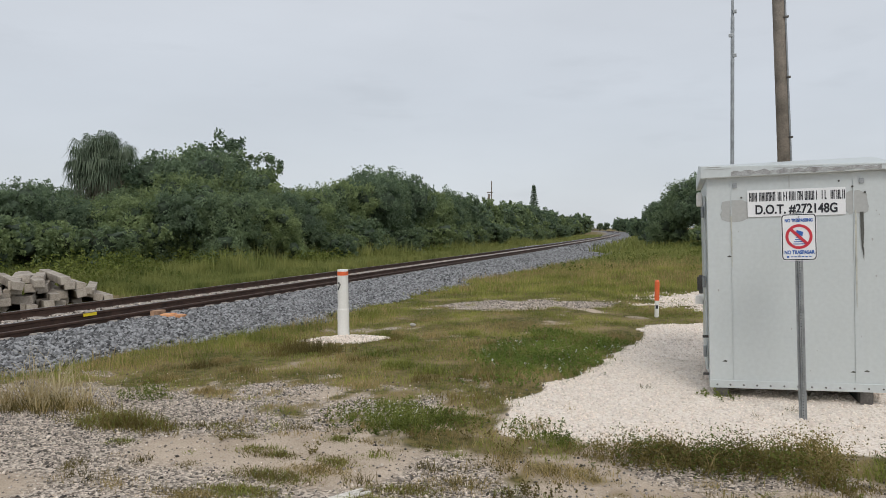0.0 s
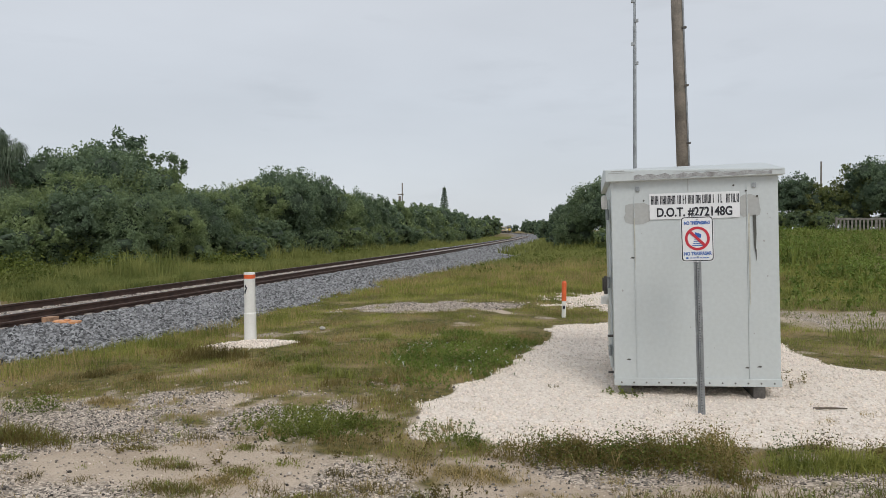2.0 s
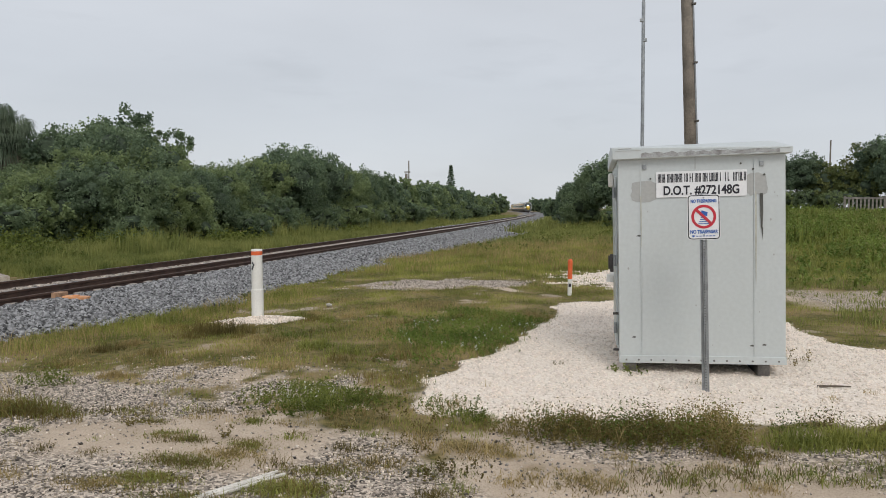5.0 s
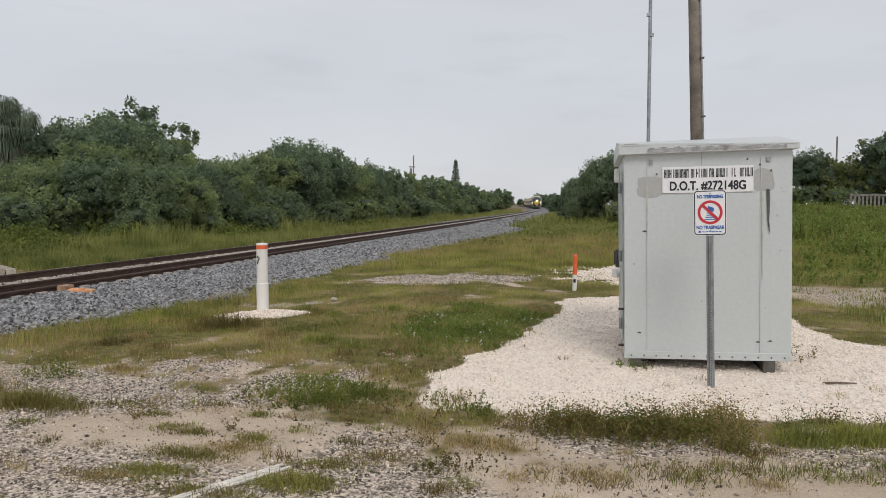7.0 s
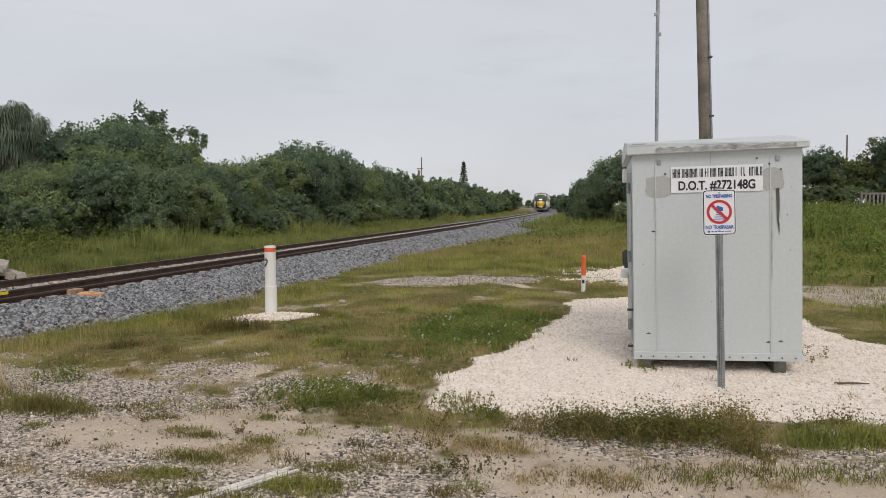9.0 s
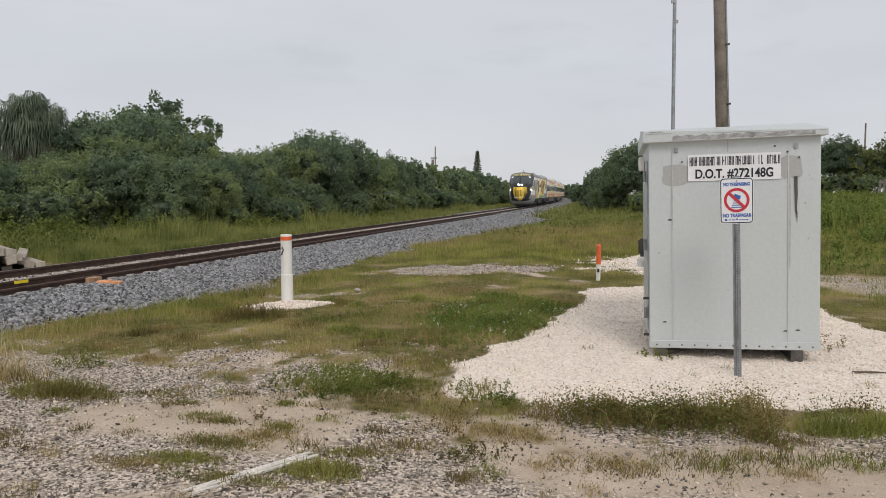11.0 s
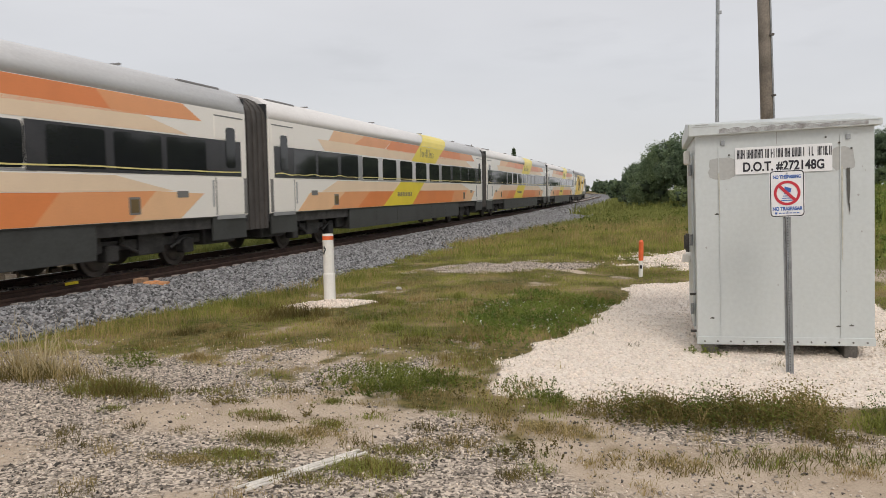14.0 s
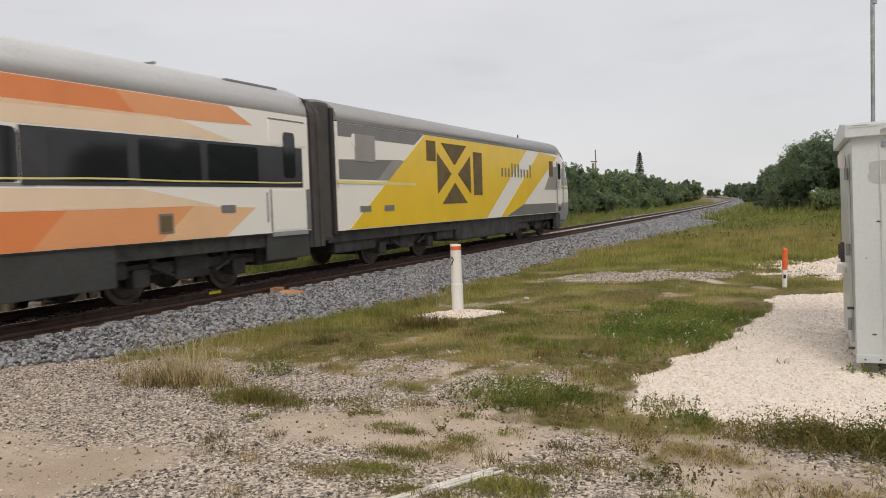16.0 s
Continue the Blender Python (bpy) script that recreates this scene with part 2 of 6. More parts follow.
def soil_z(x, y):
    x, y = np.asarray(x, float), np.asarray(y, float)
    z = -0.20 * smooth(24, 60, y) - 0.115 * smooth(-3.0, -6.3, x) * smooth(4.5, 8, y) - 0.05 * smooth(-13, -16, x)
    z = z + 0.02 * wav(x, y, 1.1, 5) + 0.008 * wav(x, y, 5, 6) - 0.015 * smooth(7, 3, y)
    z = z + 0.02 * smooth(0, 0.35, pad_depth(x, y)) + 0.01 * smooth(0, 0.3, pad_depth(x, y)) * wav(x, y, 7, 9)
    z = z + 0.10 * np.exp(-(((x + 5.1) / 0.75) ** 2 + ((y - 11.35) / 0.35) ** 2))
    z = z + smooth(19, 50, y) * (0.35 * smooth(-5, 0, x) + 1.25 * smooth(1.5, 9.5, x)) * smooth(160, 80, y)
    z = z + 0.30 * np.exp(-(((x - 0.95) / 0.75) ** 2 + ((y - 19.8) / 0.7) ** 2))
    return z


def ground_z(x, y):
    return np.maximum(soil_z(x, y), ballast_z(x, y))


def cover(x, y):
    """How much of each cover lies at a place: grass, shell rock, ballast, coarse gravel (0 to 1)."""
    x, y = np.asarray(x, float), np.asarray(y, float)
    shell = smooth(-0.03, 0.06, pad_depth(x, y))
    shell = np.maximum(shell, smooth(0.35, 0.75, np.exp(-(((x + 5.1) / 0.85) ** 2 + ((y - 11.35) / 0.42) ** 2)) + 0.14 * wav(x, y, 4, 21)))
    shell = np.maximum(shell, 0.85 * smooth(0.45, 0.8, np.exp(-(((x - 0.4) / 1.7) ** 2 + ((y - 19.5) / 2.6) ** 2)) + 0.3 * wav(x, y, 4, 22)))
    shell = np.maximum(shell, smooth(0.3, 0.5, np.exp(-(((x - 0.95) / 0.9) ** 2 + ((y - 19.8) / 0.8) ** 2)) + 0.1 * wav(x, y, 4, 23)))
    stone = smooth(-0.01, 0.02, ballast_z(x, y) - soil_z(x, y))
    edge = np.where(x < -1.5, 7.6 - 0.32 * (x + 5.0) * (x > -5) - 0.9 * smooth(-6, -9, x), 6.2)
    g = smooth(-0.55, 0.75, (y - edge) + 0.9 * wav(x, y, 1.3, 31) + 0.7 * wav(x, y, 4.2, 32) + 0.5 * wav(x, y, 9, 38))
    bare = np.exp(-(((x + 3.4) / 2.3) ** 2 + ((y - 17.6) / 1.5) ** 2)) + 0.25 * wav(x, y, 3.1, 33)
    g = g * (1 - smooth(0.42, 0.62, bare))
    g = g * (1 - 0.7 * smooth(0.45, 0.95, 0.6 * wav(x, y, 1.7, 34) + 0.55 * wav(x, y, 5.5, 37)) * smooth(24, 14, y))
    track = np.exp(-((y - 15.5 - 0.15 * x) / 1.6) ** 2) * smooth(2.8, 4, x)
    g = g * (1 - 0.7 * smooth(0.25, 0.7, track + 0.3 * wav(x, y, 2.2, 36)))
    g = g * (1 - shell) * (1 - stone)
    coarse = (1 - g) * (1 - shell) * (1 - stone) * smooth(-0.35, 0.45, wav(x, y, 1.4, 35) + 0.9 * smooth(-3.0, -5.5, x) + 0.5 * np.exp(-((y - 17.6) / 2) ** 2))
    return g, shell, stone, coarse


def mesh_object(name, verts, faces, material, parent=None, smooth_shade=False):
    me = bpy.data.meshes.new(name)
    verts = np.asarray(verts, np.float32).reshape(-1, 3)
    if isinstance(faces, np.ndarray):
        k = faces.shape[1]
        me.vertices.add(len(verts))
        me.vertices.foreach_set("co", verts.ravel())
        me.loops.add(faces.size)
        me.loops.foreach_set("vertex_index", faces.ravel().astype(np.int32))
        me.polygons.add(len(faces))
        me.polygons.foreach_set("loop_start", np.arange(0, faces.size, k, dtype=np.int32))
        me.update(calc_edges=True)
        me.validate()
    else:
        me.from_pydata(verts.tolist(), [], faces)
    for m in material if isinstance(material, (list, tuple)) else [material]:
        me.materials.append(m)
    if smooth_shade:
        me.polygons.foreach_set("use_smooth", [True] * len(me.polygons))
    ob = new(name, me)
    ob.parent = parent
    return ob


def part(name, bm, material, parent=None, label="", smooth_shade=False):
    me = bpy.data.meshes.new(name)
    bm.to_mesh(me)
    bm.free()
    for m in material if isinstance(material, (list, tuple)) else [material]:
        me.materials.append(m)
    if smooth_shade:
        me.polygons.foreach_set("use_smooth", [True] * len(me.polygons))
    ob = new(name, me)
    ob.parent = parent
    if label:
        ob["label"] = label
    return ob


def empty(name, m=None):
    ob = new(name)
    if m is not None:
        ob.matrix_basis = m
    return ob


def box(bm, x0, x1, y0, y1, z0, z1, bevel=0.0, index=0):
    vs = [bm.verts.new((x, y, z)) for x in (x0, x1) for y in (y0, y1) for z in (z0, z1)]
    fs = [bm.faces.new([vs[i] for i in q]) for q in ((0, 1, 3, 2), (4, 6, 7, 5), (0, 4, 5, 1), (2, 3, 7, 6), (0, 2, 6, 4), (1, 5, 7, 3))]
    for f in fs:
        f.material_index = index
    if bevel:
        es = list({e for f in fs for e in f.edges})
        bmesh.ops.bevel(bm, geom=es, offset=bevel, segments=2, affect="EDGES", profile=0.6)
    return bm


def boxed(*a, **k):
    return box(bmesh.new(), *a, **k)


def rod(bm, a, b, r0, r1=None, n=12, caps=True):
    a, b = Vector(a), Vector(b)
    r1 = r0 if r1 is None else r1
    q = (b - a).to_track_quat("Z", "Y").to_matrix()
    rings = []
    for c, r in ((a, r0), (b, r1)):
        rings.append([bm.verts.new(c + q @ Vector((r * math.cos(2 * math.pi * i / n), r * math.sin(2 * math.pi * i / n), 0))) for i in range(n)])
    for i in range(n):
        bm.faces.new((rings[0][i], rings[0][(i + 1) % n], rings[1][(i + 1) % n], rings[1][i]))
    if caps:
        bm.faces.new(rings[0][::-1]), bm.faces.new(rings[1])
    return bm


def prism(bm, outline, lift, axis="x", index=0):
    """A flat polygon given thickness: outline in (y, z) for axis x, lift = (from, to) along the axis."""
    def place(p, h):
        return {"x": (h, p[0], p[1]), "y": (p[0], h, p[1]), "z": (p[0], p[1], h)}[axis]
    a, b = [[bm.verts.new(place(p, h)) for p in outline] for h in lift]
    fs = [bm.faces.new(a), bm.faces.new(b[::-1])]
    for i in range(len(a)):
        fs.append(bm.faces.new((a[i], b[i], b[(i + 1) % len(a)], a[(i + 1) % len(a)])))
    for f in fs:
        f.material_index = index
    bmesh.ops.recalc_face_normals(bm, faces=fs)
    return bm


def text_mesh(name, body, size, material, parent, m, squeeze=1.0, bold=0.0):
    cu = bpy.data.curves.new(name, "FONT")
    cu.body, cu.size, cu.extrude, cu.align_x, cu.offset = body, size, 0.0015, "CENTER", bold
    tmp = new("tmp_text", cu)
    me = bpy.data.meshes.new_from_object(tmp.evaluated_get(bpy.context.evaluated_depsgraph_get()))
    bpy.data.objects.remove(tmp)
    me.transform(m @ Matrix.Diagonal((squeeze, 1, 1, 1)))
    me.materials.clear()
    me.materials.append(material)
    ob = new(name, me)
    ob.parent = parent
    return ob


# ---- ground ----
def spaced(lo, hi, step, far_lo, far_hi, grow=1.16):
    mid_part = list(np.arange(lo, hi, step))
    up, down, s = [], [], step
    v = mid_part[-1]
    while v < far_hi:
        s *= grow
        v += s
        up.append(v)
    v, s = lo, step
    while v > far_lo:
        s *= grow
        v -= s
        down.append(v)
    return np.array(down[::-1] + mid_part + up)


def ground_material():
    m = bpy.data.materials.new("mixed_ground")
    m.use_nodes = True
    n, l = m.node_tree.nodes, m.node_tree.links
    b = n["Principled BSDF"]
    b.inputs["Roughness"].default_value = 0.95
    b.inputs["Specular IOR Level"].default_value = 0.15
    co = n.new("ShaderNodeTexCoord")

    def noise_at(scale, detail=5, rough=0.6):
        t = n.new("ShaderNodeTexNoise")
        t.inputs["Scale"].default_value, t.inputs["Detail"].default_value, t.inputs["Roughness"].default_value = scale, detail, rough
        l.new(co.outputs["Object"], t.inputs[0])
        return t

    def cells(scale):
        t = n.new("ShaderNodeTexVoronoi")
        t.inputs["Scale"].default_value = scale
        l.new(co.outputs["Object"], t.inputs[0])
        return t

    def blend(fac, a, c, lo=0.0, hi=1.0):
        mr, mx = n.new("ShaderNodeMapRange"), n.new("ShaderNodeMix")
        mr.inputs[1].default_value, mr.inputs[2].default_value = lo, hi
        l.new(fac, mr.inputs[0])
        mx.data_type = "RGBA"
        l.new(mr.outputs[0], mx.inputs[0])
        for i, s in ((6, a), (7, c)):
            if isinstance(s, tuple):
                mx.inputs[i].default_value = (*s, 1)
            else:
                l.new(s, mx.inputs[i])
        return mx.outputs[2]

    def attr(name):
        t = n.new("ShaderNodeAttribute")
        t.attribute_name = name
        return t.outputs["Fac"]

    n1, n2, n3 = noise_at(0.9), noise_at(9), noise_at(70, 3)
    v1, v2, v3 = cells(46), cells(24), cells(60)
    sand = blend(n1.outputs[0], (0.57, 0.47, 0.37), (0.43, 0.345, 0.26), 0.4, 0.62)
    sand = blend(n3.outputs[0], sand, (0.24, 0.19, 0.14), 0.52, 0.82)
    sep = n.new("ShaderNodeSeparateColor")
    l.new(v1.outputs["Color"], sep.inputs[0])
    peb = blend(sep.outputs[0], (0.10, 0.085, 0.07), (0.70, 0.60, 0.50), 0.05, 0.95)
    grassy = blend(n2.outputs[0], (0.075, 0.072, 0.024), (0.20, 0.160, 0.062), 0.38, 0.62)
    grassy = blend(n1.outputs[0], grassy, (0.30, 0.225, 0.12), 0.46, 0.66)
    sep2 = n.new("ShaderNodeSeparateColor")
    l.new(v2.outputs["Color"], sep2.inputs[0])
    rock = blend(sep2.outputs[0], (0.08, 0.08, 0.082), (0.30, 0.30, 0.305), 0.1, 0.95)
    sep3 = n.new("ShaderNodeSeparateColor")
    l.new(v3.outputs["Color"], sep3.inputs[0])
    shell = blend(sep3.outputs[0], (0.70, 0.60, 0.51), (0.90, 0.82, 0.73), 0.0, 0.8)
    c = blend(attr("coarse"), sand, peb, 0.25, 0.75)
    c = blend(attr("grass"), c, grassy, 0.15, 0.8)
    c = blend(attr("shell"), c, shell, 0.3, 0.7)
    c = blend(attr("stone"), c, rock, 0.3, 0.7)
    l.new(c, b.inputs["Base Color"])
    add = n.new("ShaderNodeMath")
    l.new(v1.outputs["Distance"], add.inputs[0]), l.new(n3.outputs[0], add.inputs[1])
    bp = n.new("ShaderNodeBump")
    bp.inputs["Strength"].default_value, bp.inputs["Distance"].default_value = 0.5, 0.02
    l.new(add.outputs[0], bp.inputs["Height"]), l.new(bp.outputs[0], b.inputs["Normal"])
    return m


gx = spaced(-9.6, 4.5, 0.075, -2500, 2500, 1.11)
gy = spaced(3.2, 23.0, 0.085, -1500, 4000, 1.11)
GX, GY = np.meshgrid(gx, gy)
GZ = ground_z(GX, GY)
nx, ny = len(gx), len(gy)
ii = (np.arange(ny - 1)[:, None] * nx + np.arange(nx - 1)[None, :]).ravel()
ground = mesh_object("ground", np.stack([GX, GY, GZ], -1), np.stack([ii, ii + 1, ii + nx + 1, ii + nx], 1), ground_material(), None, True)
tagged(ground, "sandy ground with patchy grass, white shell rock and grey ballast", "ground", kind="structure")
for key, val in zip(("grass", "shell", "stone", "coarse"), cover(GX, GY)):
    at = ground.data.attributes.new(key, "FLOAT", "POINT")
    at.data.foreach_set("value", val.ravel().astype(np.float32))


# ---- track ----
def swept(name, profile, offset, ys, material, parent, z0, top_faces=()):
    """A rail profile (x, z) swept along the line of the track."""
    k = len(profile)
    verts = []
    for y in ys:
        cx = float(track_x(y)) + offset
        verts += [(cx + px, y, z0 + pz) for px, pz in profile]
    faces, tops = [], []
    for j in range(len(ys) - 1):
        for i in range(k):
            faces.append((j * k + i, j * k + (i + 1) % k, (j + 1) * k + (i + 1) % k, (j + 1) * k + i))
            tops.append(i in top_faces)
    faces += [tuple(range(k))[::-1], tuple((len(ys) - 1) * k + i for i in range(k))]
    ob = mesh_object(name, verts, faces, material, parent)
    for f, t in zip(ob.data.polygons, tops):
        f.material_index = 1 if t else 0
    return ob


RAILP = [(-0.075, 0.0), (-0.075, 0.012), (-0.015, 0.03), (-0.009, 0.05), (-0.009, 0.125), (-0.034, 0.14), (-0.036, 0.17), (-0.028, 0.18),
         (0.028, 0.18), (0.036, 0.17), (0.034, 0.14), (0.009, 0.125), (0.009, 0.05), (0.015, 0.03), (0.075, 0.012), (0.075, 0.0)]
rail_ys = list(np.arange(-140, 60, 10.0)) + list(np.arange(60, 900, 12.0))
railway = tagged(empty("railway_track"), "single railway track of rusty rails on concrete ties in grey ballast", "railway track", kind="structure")
swept("rail", RAILP, 0.7525, rail_ys, [M_RAIL, M_RAILTOP], railway, RAIL_Z - 0.18, (7,))
swept("rail", RAILP, -0.7525, rail_ys, [M_RAIL, M_RAILTOP], railway, RAIL_Z - 0.18, (7,))
spare = swept("spare_rail", RAILP, 1.19, list(np.arange(-60, 60, 8.0)) + list(np.arange(60, 240, 12.0)), [M_RAIL, M_RAIL], None, -0.045)
tagged(spare, "rusty spare rail lying along the ballast beside the track", "rail")
tie_me = part("tie", boxed(-1.28, 1.28, -0.12, 0.12, -0.17, 0.02, 0.02), M_TIE, railway)
tie_me.matrix_basis = pose(TRACK_X, 4.0, 0.03)
for i in range(1, 110):
    t = new("tie", tie_me.data)
    t.parent = railway
    y = 4.0 + 0.61 * i
    t.matrix_basis = pose(float(track_x(y)), y, 0.03)
bm = bmesh.new()
for i in range(110, 330):
    y = 4.0 + 0.61 * i
    cx = float(track_x(y))
    box(bm, cx - 1.28, cx + 1.28, y - 0.12, y + 0.12, -0.14, 0.05)
tagged(part("far_ties", bm, M_TIE, railway), kind="stuff")
mark = tagged(part("rail_marking", boxed(-0.0, 0.005, -0.17, 0.17, 0.135, 0.19, 0.001), M_YELLOWMARK), "yellow paint marking on the rusty rail", "paint marking")
mark.matrix_basis = pose(TRACK_X + 0.7525 + 0.037, 11.8, 0.0)
chock = tagged(part("wood_block", boxed(-0.09, 0.09, -0.14, 0.14, 0, 0.12, 0.012), mat("raw_timber", (0.42, 0.25, 0.15), 0.8, 0, 0.2, 8, 60, 0.2)), "small tan wood block leaning against the rail", "wood block")
chock.matrix_basis = pose(-9.98, 12.95, 0.02, 0, 0, 6)
bm = boxed(-0.22, 0.22, -0.13, 0.13, 0, 0.05, 0.012)
box(bm, -0.05, 0.05, -0.05, 0.05, 0.05, 0.075, 0.006)
plate = tagged(part("orange_plate", bm, mat("orange_paint", (0.72, 0.34, 0.15), 0.6, 0, 0.15, 8, 60)), "orange painted plate lying on the ballast beside the rail", "plate")
plate.matrix_basis = pose(-9.55, 12.85, 0.035, 0, 3, 18)


def stones(name, n, area, keep, size, material, label, category, sink=0.16, parent=None, flat=0.7):
    """Loose stones scattered where keep(x, y) allows, joined into one stuff mesh."""
    r = np.random.RandomState(len(name) + n)
    x, y = r.uniform(area[0], area[1], n), r.uniform(area[2], area[3], n)
    ok = r.uniform(0, 1, n) < keep(x, y)
    x, y = x[ok], y[ok]
    n = len(x)
    s = size * r.uniform(0.55, 1.35, n)
    base = np.array([(1, 0, 0), (-1, 0, 0), (0, 1, 0), (0, -1, 0), (0, 0, 1), (0, 0, -1)], float)
    tri = np.array([(0, 2, 4), (2, 1, 4), (1, 3, 4), (3, 0, 4), (2, 0, 5), (1, 2, 5), (3, 1, 5), (0, 3, 5)])
    v = base[None] * r.uniform(0.6, 1.3, (n, 6, 1)) + r.normal(0, 0.22, (n, 6, 3))
    a, tl = r.uniform(0, 6.28, n), r.normal(0, 0.5, n)
    ca, sa = np.cos(a)[:, None], np.sin(a)[:, None]
    v[..., 2] *= flat
    v = np.stack([v[..., 0], v[..., 1] * np.cos(tl)[:, None] - v[..., 2] * np.sin(tl)[:, None], v[..., 1] * np.sin(tl)[:, None] + v[..., 2] * np.cos(tl)[:, None]], -1)
    v = np.stack([v[..., 0] * ca - v[..., 1] * sa, v[..., 0] * sa + v[..., 1] * ca, v[..., 2]], -1) * s[:, None, None] * 0.5
    z = ground_z(x, y)
    v += np.stack([x, y, z + s * (0.5 * flat - sink)], -1)[:, None]
    f = (tri[None] + 6 * np.arange(n)[:, None, None]).reshape(-1, 3)
    ob = mesh_object(name, v, f, material, parent)
    return tagged(ob, label, category, kind="stuff")


stones("ballast", 52000, (-9.95, -6.2, 3, 24), lambda x, y: cover(x, y)[2], 0.078, M_STONE, "grey crushed granite ballast on the track shoulder", "ballast")
stones("ballast", 26000, (-10.0, -6.0, 24, 62), lambda x, y: cover(x, y)[2], 0.10, M_STONE, "grey crushed granite ballast on the track shoulder", "ballast")
stones("ballast", 15000, (-14.5, -7.0, 62, 150), lambda x, y: cover(x, y)[2] * (np.abs(x - track_x(y) + 0.0) > 1.3), 0.19, M_STONE, "grey crushed granite ballast on the track shoulder", "ballast")
stones("ballast", 9000, (-12.1, -10.7, 3, 45), lambda x, y: cover(x, y)[2], 0.055, M_GRIT, "pale dusty ballast between the rails", "ballast")
stones("ballast", 5000, (-15.2, -12.2, 5, 40), lambda x, y: cover(x, y)[2], 0.065, M_STONE, "grey crushed granite ballast behind the track", "ballast")
stones("shell_rock", 42000, (-2, 7.3, 6, 15.2), lambda x, y: cover(x, y)[1], 0.026, M_SHELL, "loose white shell rock spread round the cabinet", "gravel")
stones("shell_rock", 5000, (-1.2, 3.2, 17, 22), lambda x, y: cover(x, y)[1], 0.05, M_SHELL, "heap of white shell rock beyond the cabinet", "gravel")
stones("shell_rock", 3500, (-6.4, -4.0, 10.6, 12.0), lambda x, y: cover(x, y)[1], 0.035, M_SHELL, "white shell rock heaped round the marker post", "gravel")
stones("road_gravel", 60000, (-8.5, 3.5, 3, 8.8), lambda x, y: (0.8 * cover(x, y)[3] + 0.10) * (1 - cover(x, y)[1]) * (1 - 0.8 * cover(x, y)[0]), 0.021, M_GRIT, "coarse tan and grey gravel on sandy ground", "gravel")
stones("dark_gravel", 9000, (-8.5, 3.5, 3, 8.6), lambda x, y: smooth(0.1, 0.7, wav(x, y, 1.1, 71) + 0.7 * np.exp(-(((x + 4.4) / 0.9) ** 2 + ((y - 6.3) / 0.45) ** 2))) * (1 - cover(x, y)[1]) * (1 - 0.7 * cover(x, y)[0]), 0.022, M_DEBRIS, "dark grey crushed stone and debris on sandy ground", "gravel")
stones("road_gravel", 4200, (-8.5, 3.5, 3, 8.5), lambda x, y: (0.2 + 0.8 * cover(x, y)[3]) * (1 - cover(x, y)[1]) * (1 - 0.8 * cover(x, y)[0]), 0.034, M_GRIT, "larger tan stones on sandy ground", "gravel")
stones("road_gravel", 7000, (-6, -1, 15.5, 20), lambda x, y: cover(x, y)[3], 0.035, M_GRIT, "coarse tan gravel on a bare patch", "gravel")


# ---- signal cabinet and signs ----
M_STAIN = mat("faint_stain", (0.50, 0.50, 0.44), 0.7, 0, 0.1, 14, 80)


